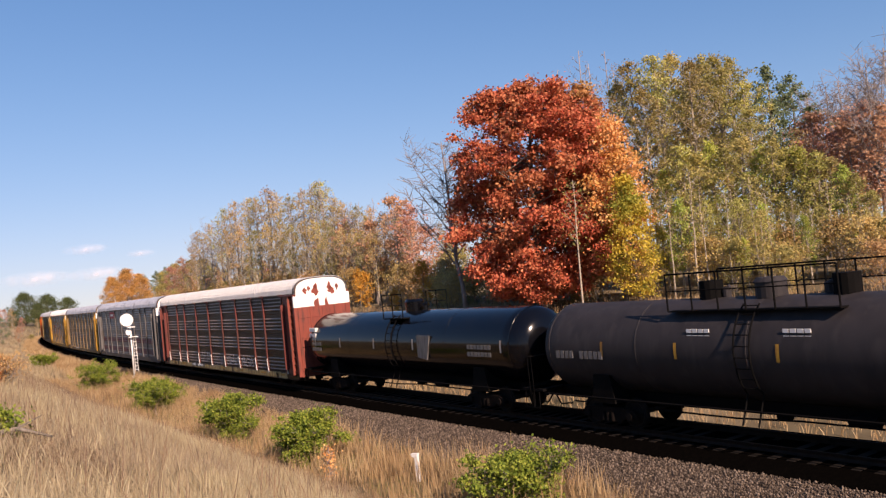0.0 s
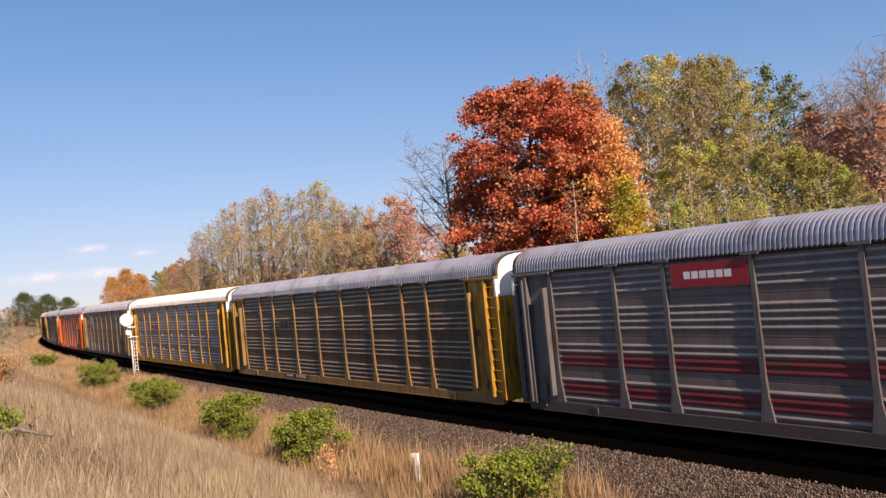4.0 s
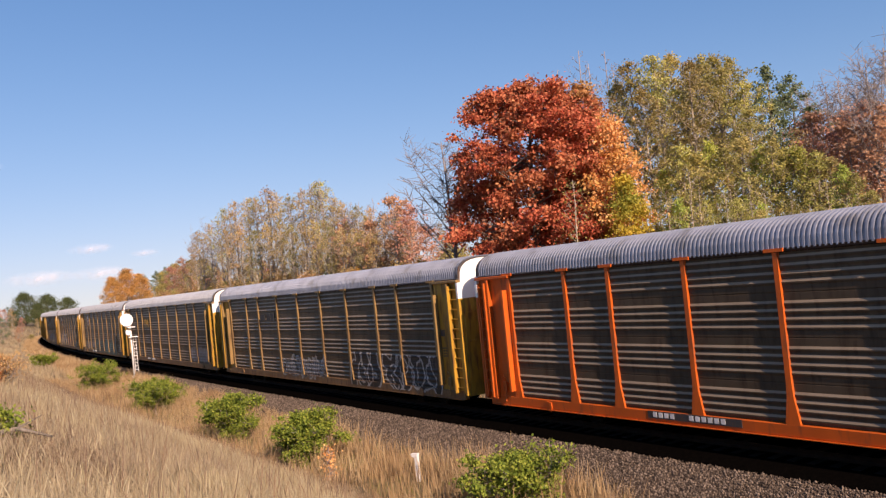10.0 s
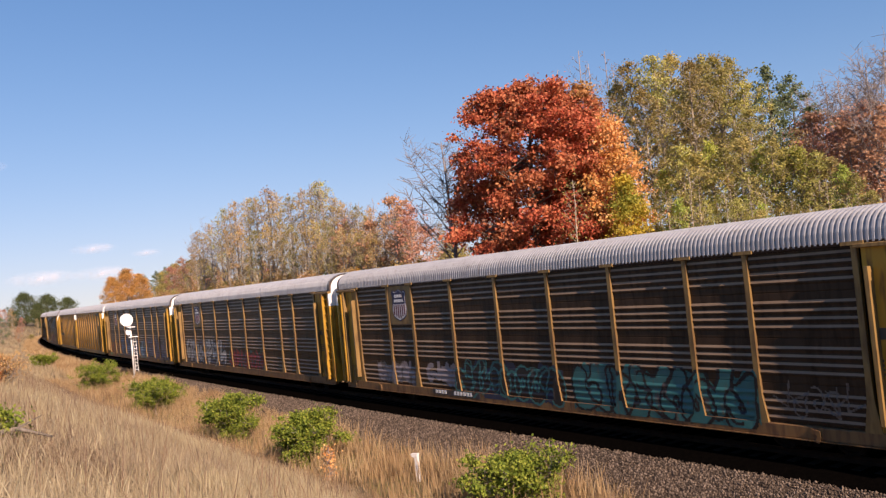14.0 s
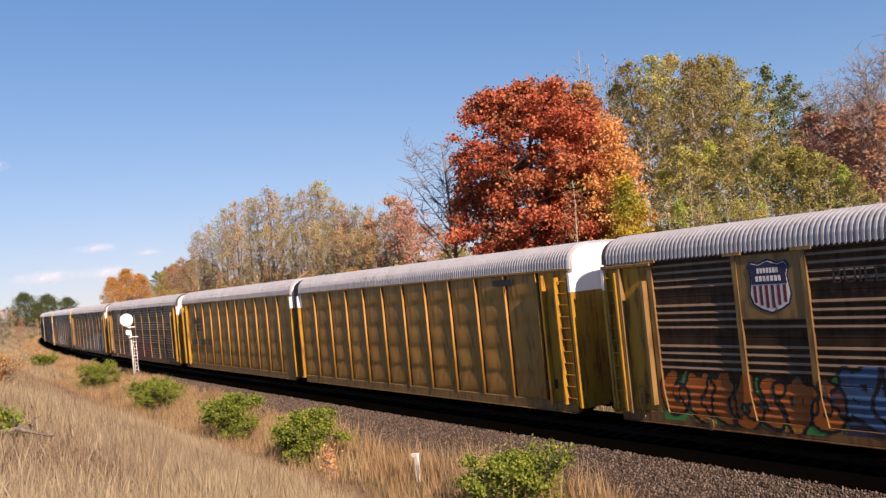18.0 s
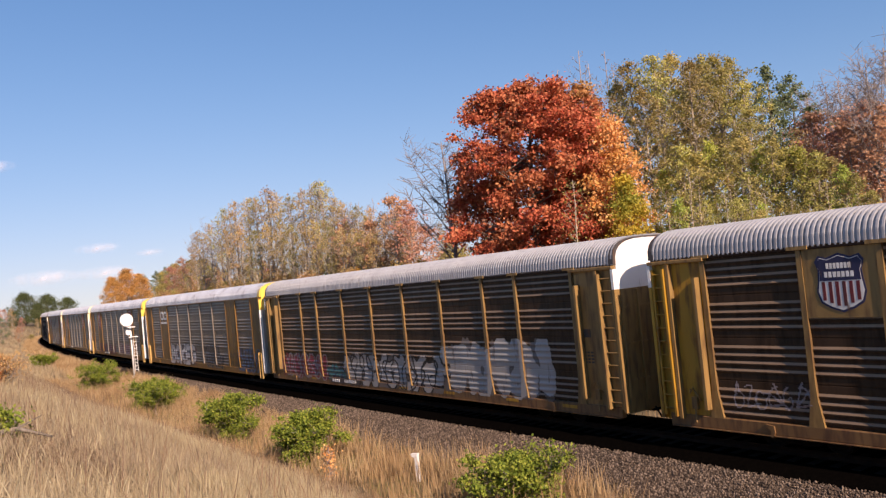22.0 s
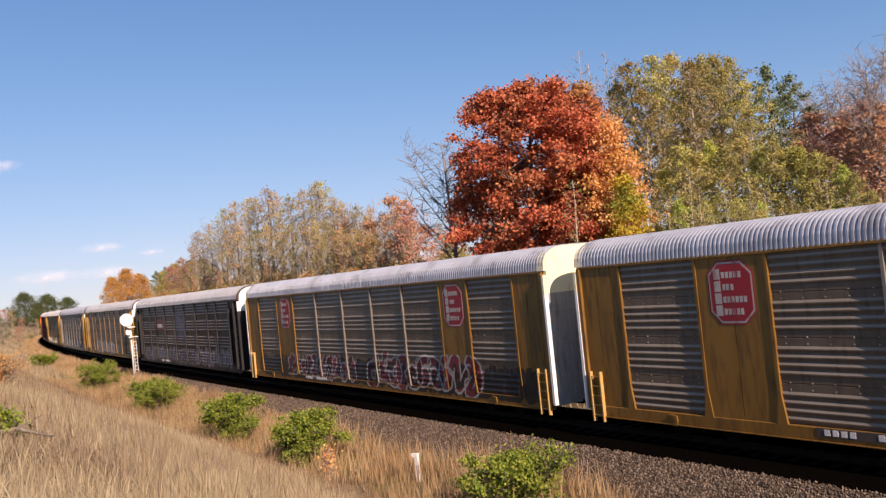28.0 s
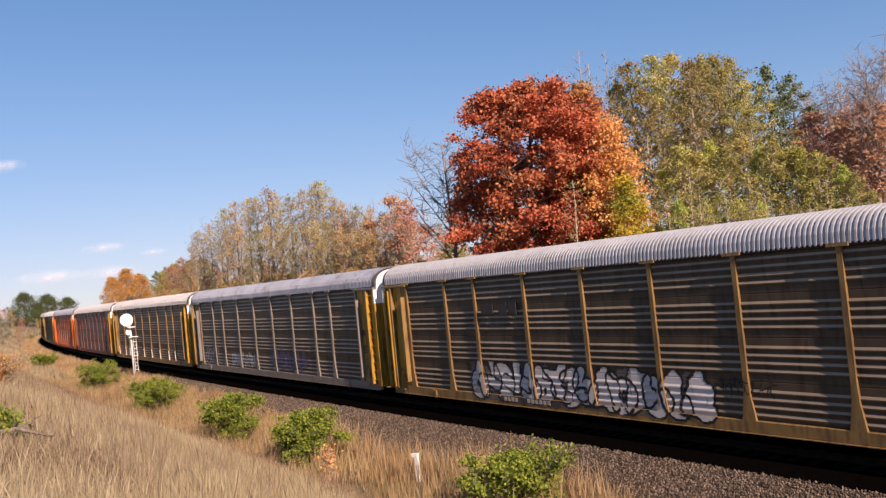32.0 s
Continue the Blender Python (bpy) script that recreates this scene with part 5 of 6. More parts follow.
def octagon_sign(car, x, z):
    """A tall eight-sided red sign with a thin white edge and rows of unreadable white writing."""
    def outline(k):
        w, h, c = 0.7 * k, 0.84 * k, 0.32 * k
        return [(x + a, z + b) for a, b in ((-w + c, -h), (w - c, -h), (w, -h + c), (w, h - c), (w - c, h), (-w + c, h), (-w, h - c), (-w, -h + c))]
    edge = part("sign", Shape().plate(outline(1.0), -1.552, -1.52), M["sign_red"], car, "red eight-sided sign with a white edge")
    part("sign_line", Shape().plate(outline(0.95), -1.555, -1.54), M["sign_white"], edge, "thin white edge line")
    part("sign_face", Shape().plate(outline(0.89), -1.558, -1.545), M["sign_red"], edge, "red face")
    for i in range(4):
        zz = z + 0.48 - 0.32 * i
        part("marking", Shape().box(x - 0.5, x - 0.3, -1.562, -1.55, zz - 0.13, zz + 0.15), M["sign_white"], edge)
        for k in range((5, 3, 6, 5)[i]):
            part("marking", Shape().box(x - 0.25 + 0.125 * k, x - 0.16 + 0.125 * k, -1.562, -1.55, zz - 0.1, zz + 0.06), M["sign_white"], edge)


def shield_sign(car, x, z, plate_mat="tan_yellow"):
    back = part("sign", Shape().plate([(x - 0.9, z - 0.8), (x + 0.9, z - 0.8), (x + 0.9, z + 0.83), (x - 0.9, z + 0.83)], -1.55, -1.5), M[plate_mat], car, "yellow panel with a striped shield")

    def outline(k):
        top = [(-0.6, 0.52), (-0.5, 0.66), (-0.3, 0.6), (0, 0.7), (0.3, 0.6), (0.5, 0.66), (0.6, 0.52)]
        low = [(0.53, 0.3), (0.55, 0.1), (0.6, -0.2), (0.52, -0.45), (0.3, -0.58), (0, -0.68), (-0.3, -0.58), (-0.52, -0.45), (-0.6, -0.2), (-0.55, 0.1), (-0.53, 0.3)]
        return [(x + a * k, z + b * k) for a, b in (top + low)[::-1]]
    part("shield_edge", Shape().plate(outline(1.0), -1.558, -1.54), M["sign_blue"], back, "dark blue shield edge")
    part("shield_body", Shape().plate(outline(0.92), -1.563, -1.55), M["white_ink"], back, "white shield")
    o = [(-0.55, 0.48), (-0.46, 0.59), (-0.28, 0.54), (0, 0.63), (0.28, 0.54), (0.46, 0.59), (0.55, 0.48), (0.48, 0.28), (0.5, 0.06), (-0.5, 0.06), (-0.48, 0.28)]
    part("shield_top", Shape().plate([(x + a, z + b) for a, b in o[::-1]], -1.569, -1.555), M["sign_blue"], back, "blue shield top")
    for i in range(6):
        a = -0.46 + i * 0.166
        part("shield_stripe", Shape().box(x + a, x + a + 0.085, -1.568, -1.555, z - 0.56 + abs(a + 0.04) * 0.4, z + 0.04), M["faded_red"], back, "red stripe")
    for w, zz in ((0.62, 0.34), (0.74, 0.14)):
        k = 7
        for i in range(k):
            part("marking", Shape().box(x - w / 2 + i * w / k, x - w / 2 + (i + 0.7) * w / k, -1.574, -1.56, z + zz, z + zz + 0.13), M["white_ink"], back)


CARS = []


def new_car(name, u_mid, label, category, group):
    car = new(name)
    car.empty_display_size = 0.5
    tagged(car, label, category, group)
    CARS.append((car, u_mid))
    return car


def under_gear(car, half, sill, key, truck_x, u):
    for s in (-1, 1):
        part("side_sill", lambda: Shape().box(-half + 0.25, half - 0.25, -1.575, -1.40, 0.48, 0.80, 0.02), sill, car, key=("sill", half), at_pose=mirrored(s))
        part("sill_flange", lambda: Shape().box(-half + 0.3, half - 0.3, -1.625, -1.5, 0.46, 0.482), sill, car, key=("flange", half), at_pose=mirrored(s))
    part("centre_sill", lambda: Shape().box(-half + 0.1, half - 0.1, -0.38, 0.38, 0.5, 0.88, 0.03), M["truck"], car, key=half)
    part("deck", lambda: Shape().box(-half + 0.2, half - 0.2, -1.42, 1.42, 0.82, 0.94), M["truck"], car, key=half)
    for x in (-truck_x, truck_x):
        add_truck(car, x, u=u)


def ends(car, half, end_m, cap_m, sun_strip_m=None):
    """Door wall and domed upper cap at both ends."""
    low = [(-1.5, 0.62), (1.5, 0.62), (1.5, 4.35), (-1.5, 4.35)]
    high = [(-1.5, 4.35), (1.5, 4.35)] + [(y * 0.955, z * 0.995) for y, z in arch()][::-1]
    for s in (-1, 1):
        a, b = (half - 0.2, half + 0.02) if s > 0 else (-half - 0.02, -half + 0.2)
        d = part("end_door", lambda: Shape().prism(low, a, b), end_m, car, key=("low", half, s))
        part("end_cap", lambda: Shape().prism(high, a, b), cap_m, car, "painted cap above the end doors", key=("high", half, s))

        def leaf():
            sh = Shape()
            e = half + 0.025 if s > 0 else -half - 0.025
            for y in (-1.42, -0.72, 0.0, 0.72, 1.42):
                sh.box(e - 0.03, e + 0.03, y - 0.035, y + 0.035, 0.95, 4.3)
            for z in (1.6, 2.7, 3.8):
                sh.box(e - 0.02, e + 0.02, -1.42, 1.42, z - 0.03, z + 0.03)
            return sh
        part("door_ribs", leaf, end_m, d, key=(half, s))
        # strips added past the door edges, to catch the sun as a bright edge
        for y0, y1 in ((-1.66, -1.5), (1.5, 1.66)):
            p, q = (half - 0.08, half + 0.02) if s > 0 else (-half - 0.02, -half + 0.08)
            part("end_flange", lambda: Shape().box(p, q, y0, y1, 0.66, 4.35), sun_strip_m or end_m, d, key=("low", half, s, y0))
            part("end_flange", lambda: Shape().box(p, q, y0, y1, 4.352, 4.96), cap_m, d, key=("high", half, s, y0))


def side_steps(car, half, material):
    for x in (-half + 3.4, half - 3.4):
        def shape(x=x):
            sh = Shape()
            sh.plate([(x - 0.1, 0.76), (x + 0.13, 0.72), (x + 0.15, 0.56), (x + 0.08, 0.42), (x - 0.01, 0.45), (x + 0.05, 0.6), (x - 0.08, 0.66)], -1.62, -1.56)
            return sh
        part("jacking_pad", shape, material, car, key=x)


def autorack(u_rear, panel, post, end, roof, cap="white_cap", sill=None, foot=None, label="", stripes=False, rim=True, pale_bay=None):
    """A tall enclosed car carrier with outside posts. u_rear: its rear roof end in the train."""
    u = u_rear - HALF
    car = new_car("autorack", u, label, "freight car", "car carriers of the train")
    pm, om, em, rm, sm = M[panel], M[post], M[end], M[roof], M[sill or post]
    under_gear(car, HALF, sm, 1, 10.05, u)
    # solid inner box added, its dark colour stands for the shaded interior
    part("body", lambda: Shape().box(-HALF + 0.2, HALF - 0.2, -1.42, 1.42, 0.95, 5.12), M["steel_dark"], car, key="shade_core")
    part("roof", lambda: roof_shape(HALF - 0.08), rm, car, key="A")
    if rim:
        for s in (-1, 1):
            part("roof_rim", lambda: rim_shape(HALF - 0.2, HALF) if s > 0 else rim_shape(-HALF, -HALF + 0.2), M["rim"], car, key=s)
    ends(car, HALF, em, M[cap])
    for s in (-1, 1):
        mp = mirrored(s)
        part("top_chord", lambda: Shape().box(-HALF + 0.1, HALF - 0.1, -1.59, -1.45, 5.03, 5.13, 0.015), M["steel_dark"] if panel != "steel_blue" else om, car, key="A", at_pose=mp)
        for i, (a, b) in enumerate(zip(POSTS[:-1], POSTS[1:])):
            w = round(b - a, 2)
            sheet = "steel_pale" if i == pale_bay else panel
            sp = part("side_panel", lambda: ridged_sheet(w), M[sheet], car, key=w, at_pose=mp @ pose((a + b) / 2, 0, 0), lit_faces=(M["ledge_" + sheet], LEDGES))
            if s < 0 and panel == "steel_blue":
                part("clips", lambda: clip_row(w), M["pale_post"], sp, "small bright sheet clips", key=w)["kind"] = "stuff"
        for x in POSTS:
            part("post", post_shape, om, car, key="A", at_pose=mp @ pose(x, 0, 0))
        for e in (-1, 1):
            wall = part("end_panel", lambda: Shape().box(-0.5, 1.24, -1.54, -1.40, 0.8, 5.03, 0.01) if e * s < 0 else Shape().box(-1.24, 0.5, -1.54, -1.40, 0.8, 5.03, 0.01), em, car, key=("A", e * s), at_pose=mp @ pose(e * 12.6, 0, 0))
            part("brake_bracket", bracket_shape, om, car, key="A", at_pose=mp @ pose(e * 12.75, 0, 0))
            part("grab_bar", lambda: Shape().plate([(-0.045, 1.0), (0.045, 1.0), (0.045, 4.55), (-0.045, 4.55)], -1.76, -1.52), om, car, key="A", at_pose=mp @ pose(e * 12.28, 0, 0))
            part("corner_post", lambda: Shape().plate([(-0.05, 0.7), (0.05, 0.7), (0.05, 4.95), (-0.05, 4.95)], -1.71, -1.42), om, car, key="A", at_pose=mp @ pose(e * 13.2, 0, 0))
            part("ladder", lambda: ladder_shape(0, w=0.46, inner=-e), em, car, key=("A", e), at_pose=mp @ pose(e * 13.55, 0, 0))
            part("head_beam", lambda: Shape().box(-0.95, 0.95, -1.68, -1.45, 4.97, 5.07, 0.015), om, car, key="A", at_pose=mp @ pose(e * 12.95, 0, 0))
    side_steps(car, HALF, sm)
    add_couplers(car, HALF)
    if foot:
        for x in POSTS:
            # pale strip along the forward edge of each flared foot
            part("post_foot", lambda: Shape().plate([(0.13, 0.74), (0.22, 0.74), (0.12, 1.12), (0.085, 1.5), (0.055, 1.5), (0.075, 1.1)], -1.6, -1.57), M[foot], car, "pale strip on the post foot", key="A", at_pose=pose(x, 0, 0))
    if stripes:
        for z0, z1 in ((1.0, 1.5), (1.95, 2.4)):
            def band(z0=z0, z1=z1):
                sh = Shape()
                k = [(z, o) for z, o in RIDGES if z0 <= z <= z1]
                for (za, oa), (zb, ob) in zip(k[:-1], k[1:]):
                    sh.add([(-11.9, -1.494 - oa, za), (11.9, -1.494 - oa, za), (11.9, -1.494 - ob, zb), (-11.9, -1.494 - ob, zb)], [(0, 1, 2, 3)])
                return sh
            part("stripe", band, M["faded_red"], car, "faded red band along the side")
    return car


def rivet_rows(w):
    sh = Shape()
    n = max(2, int(w / 0.5))
    for i in range(3):
        for z in (0.0, 0.17):
            for k in range(n):
                x, q = (k + 0.5) / n * w - w / 2, Z0 + 0.85 + 1.12 * i + z
                sh.plate([(x - 0.018, q - 0.012), (x + 0.018, q - 0.012), (x + 0.012, q + 0.014), (x - 0.012, q + 0.014)], -1.499, -1.485)
    return sh


FLUSH = [-12.1, -9.3, -7.1, -4.2, -1.2, 1.7, 4.5, 7.4, 9.3, 12.1]


def flush_autorack(u_rear, panel="steel_light", body="gold", roof="roof_light", cap="yellow_cap", solid=(1, 7), label=""):
    """A car carrier with flat yellow bays between its corrugated ones and slim posts."""
    u = u_rear - HALF
    car = new_car("autorack", u, label, "freight car", "car carriers of the train")
    bm_, pm = M[body], M[panel]
    under_gear(car, HALF, bm_, 1, 10.05, u)
    # added inner box, interior shade is in its dark colour
    part("body", lambda: Shape().box(-HALF + 0.2, HALF - 0.2, -1.42, 1.42, 0.95, 5.12), M["steel_dark"], car, key="shade_core")
    part("roof", lambda: roof_shape(HALF - 0.08), M[roof], car, key="A")
    for s in (-1, 1):
        part("roof_rim", lambda: rim_shape(HALF - 0.35, HALF) if s > 0 else rim_shape(-HALF, -HALF + 0.3), M[cap], car, key=(s, "wide"))
    ends(car, HALF, M["door_white"], M[cap], M["white_cap"])
    for s in (-1, 1):
        mp = mirrored(s)
        part("top_chord", lambda: Shape().box(-HALF + 0.1, HALF - 0.1, -1.59, -1.45, 5.03, 5.13, 0.015), bm_, car, key="A", at_pose=mp)
        for i, (a, b) in enumerate(zip(FLUSH[:-1], FLUSH[1:])):
            w = round(b - a, 2)
            if i in solid:
                part("flat_panel", lambda: Shape().box(-w / 2, -0.012, -1.545, -1.44, 0.8, 5.03, 0.01).box(0.012, w / 2, -1.545, -1.44, 0.8, 5.03, 0.01), bm_, car, "flat painted bay with a seam", key=w, at_pose=mp @ pose((a + b) / 2, 0, 0))
            else:
                sp = part("side_panel", lambda: ridged_sheet(w), pm, car, key=w, at_pose=mp @ pose((a + b) / 2, 0, 0), lit_faces=(M["ledge_" + panel], LEDGES))
                part("rivets", lambda: rivet_rows(w), M["pale_post"], sp, "rows of bright rivets", key=w)["kind"] = "stuff"
        for x in FLUSH:
            part("post", lambda: post_shape(0.085, 0.3, cap=False), M["steel_pale"] if -6 < x < 6 else bm_, car, key="slim", at_pose=mp @ pose(x, 0, 0))
        for e in (-1, 1):
            part("end_panel", lambda: Shape().box(-0.84, -0.13, -1.545, -1.44, 0.8, 5.03, 0.01).box(-0.105, 0.5, -1.545, -1.44, 0.8, 5.03, 0.01).box(0.525, 0.84, -1.545, -1.44, 0.8, 5.03, 0.01), bm_, car, key="wide", at_pose=mp @ pose(e * 12.97, 0, 0))
            part("corner_post", lambda: Shape().plate([(-0.06, 0.72), (0.06, 0.72), (0.06, 5.05), (-0.06, 5.05)], -1.64, -1.5), bm_, car, key="B", at_pose=mp @ pose(e * 13.75, 0, 0))
            part("ladder", lambda: ladder_shape(0, 0.32, 1.85, 0.42, 5, stile=0.022), M["ladder_gold"], car, key="short", at_pose=mp @ pose(e * 13.4, 0, 0))
    side_steps(car, HALF, bm_)
    add_couplers(car, HALF)
    return car


def smooth_unit(u_rear, length, rear_joint, label):
    """One half of an articulated car carrier with smooth dimpled yellow sides."""
    half = length / 2
    u = u_rear - half
    car = new_car("articulated_autorack", u, label, "freight car", "car carriers of the train")
    ym = M["yellow"]
    under_gear(car, half, M["tan_yellow"], 1, half - 3.2, u)
    # added inner box whose dark colour paints the interior shade
    part("body", lambda: Shape().box(-half + 0.2, half - 0.2, -1.42, 1.42, 0.95, 5.12), M["steel_dark"], car, key=("shade_core", half))
    part("roof", lambda: roof_shape(half - 0.05), M["roof_grey"], car, key=("smooth", half))
    ends(car, half, ym, M["white_cap"])
    n = 11
    w = (length - 1.9) / n
    x0 = -half + (0.25 if rear_joint < 0 else 1.65)
    for s in (-1, 1):
        mp = mirrored(s)
        q = x0 if s < 0 else -(x0 + n * w)
        part("top_chord", lambda: Shape().box(-half + 0.1, half - 0.1, -1.60, -1.45, 5.04, 5.13, 0.015), M["tan_yellow"], car, key=("S", half), at_pose=mp)
        for i in range(n):
            part("side_panel", lambda: dimpled_sheet(w - 0.12), M["dented_yellow"], car, "dented yellow side sheet", key=round(w, 3), at_pose=mp @ pose(q + (i + 0.5) * w, 0, 0), smooth=True)
        for i in range(n + 1):
            part("post", lambda: Shape().box(-0.06, 0.06, -1.475, -1.42, 0.66, 5.05), M["maroon"], car, key="thin", at_pose=mp @ pose(q + i * w, 0, 0))
        e = -rear_joint * (1 if s < 0 else -1)
        part("end_panel", lambda: Shape().box(-0.7, 0.7, -1.54, -1.44, 0.75, 5.05, 0.01), ym, car, key="S", at_pose=mp @ pose(e * (half - 0.9), 0, 0))
        part("ladder", lambda: ladder_shape(0, w=0.42, inner=-e), ym, car, key=("A", e), at_pose=mp @ pose(e * (half - 0.4), 0, 0))
        part("corner_post", lambda: Shape().plate([(-0.07, 0.72), (0.07, 0.72), (0.07, 5.0), (-0.07, 5.0)], -1.78, -1.5), ym, car, key="A", at_pose=mp @ pose(e * (half - 1.35), 0, 0))
    if rear_joint < 0:
        o = [(y * 0.985, z) for y, z in arch()]
        for i in range(3):
            part("bellows", lambda: Shape().prism([(-1.5, 0.8)] + o + [(1.5, 0.8)], -0.08, 0.08), M["black_paint"], car, "black rubber bellows fold", key="fold", at_pose=pose(-half - 0.12 - 0.2 * i, 0, 0))
    add_couplers(car, half)
    return car


def tank_car(u_mid, half, r, zc, material, label, long_platform, stripes, stripe_m):
    """A tank car: drum with dished heads, cradle, top fittings and walkway."""
    car = new_car("tank_car", u_mid, label, "freight car", "tank cars of the train")

    def drum():
        sh = Shape()
        n = 40
        prof = [(-half, 0.02), (-half + 0.03, r * 0.35), (-half + 0.16, r * 0.68), (-half + 0.4, r * 0.9), (-half + 0.75, r)]
        prof += [(x, r) for x in np.linspace(-half + 1.2, half - 1.2, 14)]
        prof += [(-x, q) for x, q in prof[:5][::-1]]
        v = [(x, q * math.cos(2 * math.pi * j / n), zc + q * math.sin(2 * math.pi * j / n)) for x, q in prof for j in range(n)]
        f = [(i * n + j, i * n + (j + 1) % n, (i + 1) * n + (j + 1) % n, (i + 1) * n + j) for i in range(len(prof) - 1) for j in range(n)]
        return sh.add(v, f)
    tank = part("tank", drum, material, car, smooth=True)

    def ring(x):
        sh = Shape()
        n = 40
        o = [(x - 0.03, r), (x - 0.025, r + 0.008), (x + 0.025, r + 0.008), (x + 0.03, r)]
        v = [(a, q * math.cos(2 * math.pi * j / n), zc + q * math.sin(2 * math.pi * j / n)) for a, q in o for j in range(n)]
        return sh.add(v, [(i * n + j, i * n + (j + 1) % n, (i + 1) * n + (j + 1) % n, (i + 1) * n + j) for i in range(3) for j in range(n)])
    for x in np.linspace(-half + 0.75, half - 0.75, 5):
        part("weld_seam", ring(float(x)), material, tank)
    part("side_sill", Shape().box(-half - 0.35, half + 0.35, -0.35, 0.35, 0.75, 1.1, 0.03), M["black_iron"], car)
    for s in (-1, 1):
        part("bolster", Shape().plate([(s * (half - 2.9) - 0.5, 0.8), (s * (half - 2.9) + 0.5, 0.8), (s * (half - 2.9) + 0.35, zc - r * 0.55), (s * (half - 2.9) - 0.35, zc - r * 0.55)], -1.25, 1.25), M["black_iron"], car)
        part("end_platform", Shape().box(s * half - 0.2 if s > 0 else s * half - 0.6, s * half + 0.6 if s > 0 else s * half + 0.2, -1.4, 1.4, 1.02, 1.1), M["black_iron"], car)
        part("grab_rail", Shape().tube([(s * (half + 0.45), -1.4, 0.5), (s * (half + 0.45), -1.42, 2.2), (s * (half + 0.45), 1.42, 2.2), (s * (half + 0.45), 1.4, 0.5)], 0.016, 6), M["black_iron"], car)
        part("step", Shape().tube([(s * half, -1.4, 1.0), (s * half, -1.42, 0.45), (s * (half + 0.4), -1.42, 0.45), (s * (half + 0.4), -1.4, 1.0)], 0.016, 6), M["black_iron"], car)
        part("brake_pipe", Shape().tube([(-half + 1, s * 0.7, 0.66), (-1, s * 0.75, 0.62), (1, s * 0.72, 0.7), (half - 1, s * 0.7, 0.66)], 0.03, 6), M["black_iron"], car)
        add_truck(car, s * (half - 2.9), 0.457, u_mid)
    part("pipe_rail", Shape().tube([(-half + 0.4, -1.38, 0.98), (half - 0.4, -1.38, 0.98)], 0.035, 6), M["black_iron"], car)
    part("outlet", Shape().tube([(0, 0, zc - r + 0.1), (0, 0, 0.55)], 0.22, 12), M["black_iron"], car)
    part("brake_cylinder", Shape().tube([(2.2, -0.6, 0.8), (2.9, -0.6, 0.8)], 0.16, 10), M["black_iron"], car)
    top = zc + r
    part("manway", Shape().tube([(0, 0, top - 0.05), (0, 0, top + 0.38)], 0.42, 18), material, car)
    part("manway_lid", Shape().tube([(0, 0, top + 0.38), (0, 0, top + 0.5)], [0.46, 0.36], 18), material, car)
    hp = 2.6 if long_platform else 0.85
    for s in (-1, 1):
        part("platform", Shape().box(-hp, hp, s * 0.98 - 0.2, s * 0.98 + 0.2, top - 0.3, top - 0.26), M["black_iron"], car, "dark walkway grating")
        sh = Shape()
        n = 7 if long_platform else 3
        for i in range(n):
            x = -hp + 2 * hp * i / (n - 1)
            sh.tube([(x, s * 1.18, top - 0.28), (x, s * 1.18, top + 0.78)], 0.026, 6)
        sh.tube([(-hp, s * 1.18, top + 0.78), (hp, s * 1.18, top + 0.78)], 0.026, 6)
        sh.tube([(-hp, s * 1.18, top + 0.3), (hp, s * 1.18, top + 0.3)], 0.018, 6)
        part("railing", sh, M["black_iron"], car, "dark pipe railing")
        lad = Shape()
        for x in (-0.24, 0.24):
            pts = [(x, s * (r + 0.16) * math.cos(a), zc + (r + 0.16) * math.sin(a)) for a in np.linspace(-0.75, 0.95, 9)]
            lad.tube([(x, s * 1.5, 0.62)] + pts, 0.025, 6)
        for a in np.linspace(-0.6, 0.9, 9):
            y, z = s * (r + 0.16) * math.cos(a), zc + (r + 0.16) * math.sin(a)
            lad.tube([(-0.24, y, z), (0.24, y, z)], 0.016, 5)
        part("ladder", lad, M["black_iron"], car)
    for x in ((-1.5, 1.6, 2.2) if long_platform else (0.7,)):
        part("valve", Shape().tube([(x, 0.1, top - 0.05), (x, 0.1, top + 0.22), (x + 0.12, 0.1, top + 0.3)], [0.13, 0.13, 0.06], 10), material, car)
    if long_platform:
        for x in (-1.95, 2.15):
            part("valve_housing", Shape().tube([(x, 0.0, top - 0.05), (x, 0.0, top + 0.5)], 0.34, 14), M["black_iron"], car)
    for x in stripes:
        def st(x=x):
            sh = Shape()
            for a, b in zip(np.linspace(-0.12, 0.2, 5)[:-1], np.linspace(-0.12, 0.2, 5)[1:]):
                q = r + 0.012
                sh.add([(x - 0.05, -q * math.cos(a), zc + q * math.sin(a)), (x + 0.05, -q * math.cos(a), zc + q * math.sin(a)), (x + 0.05, -q * math.cos(b), zc + q * math.sin(b)), (x - 0.05, -q * math.cos(b), zc + q * math.sin(b))], [(0, 1, 2, 3)])
            return sh
        part("reflector", st, stripe_m, car, "small reflective strip")
    add_couplers(car, half + 0.45, 0.9)
    return car


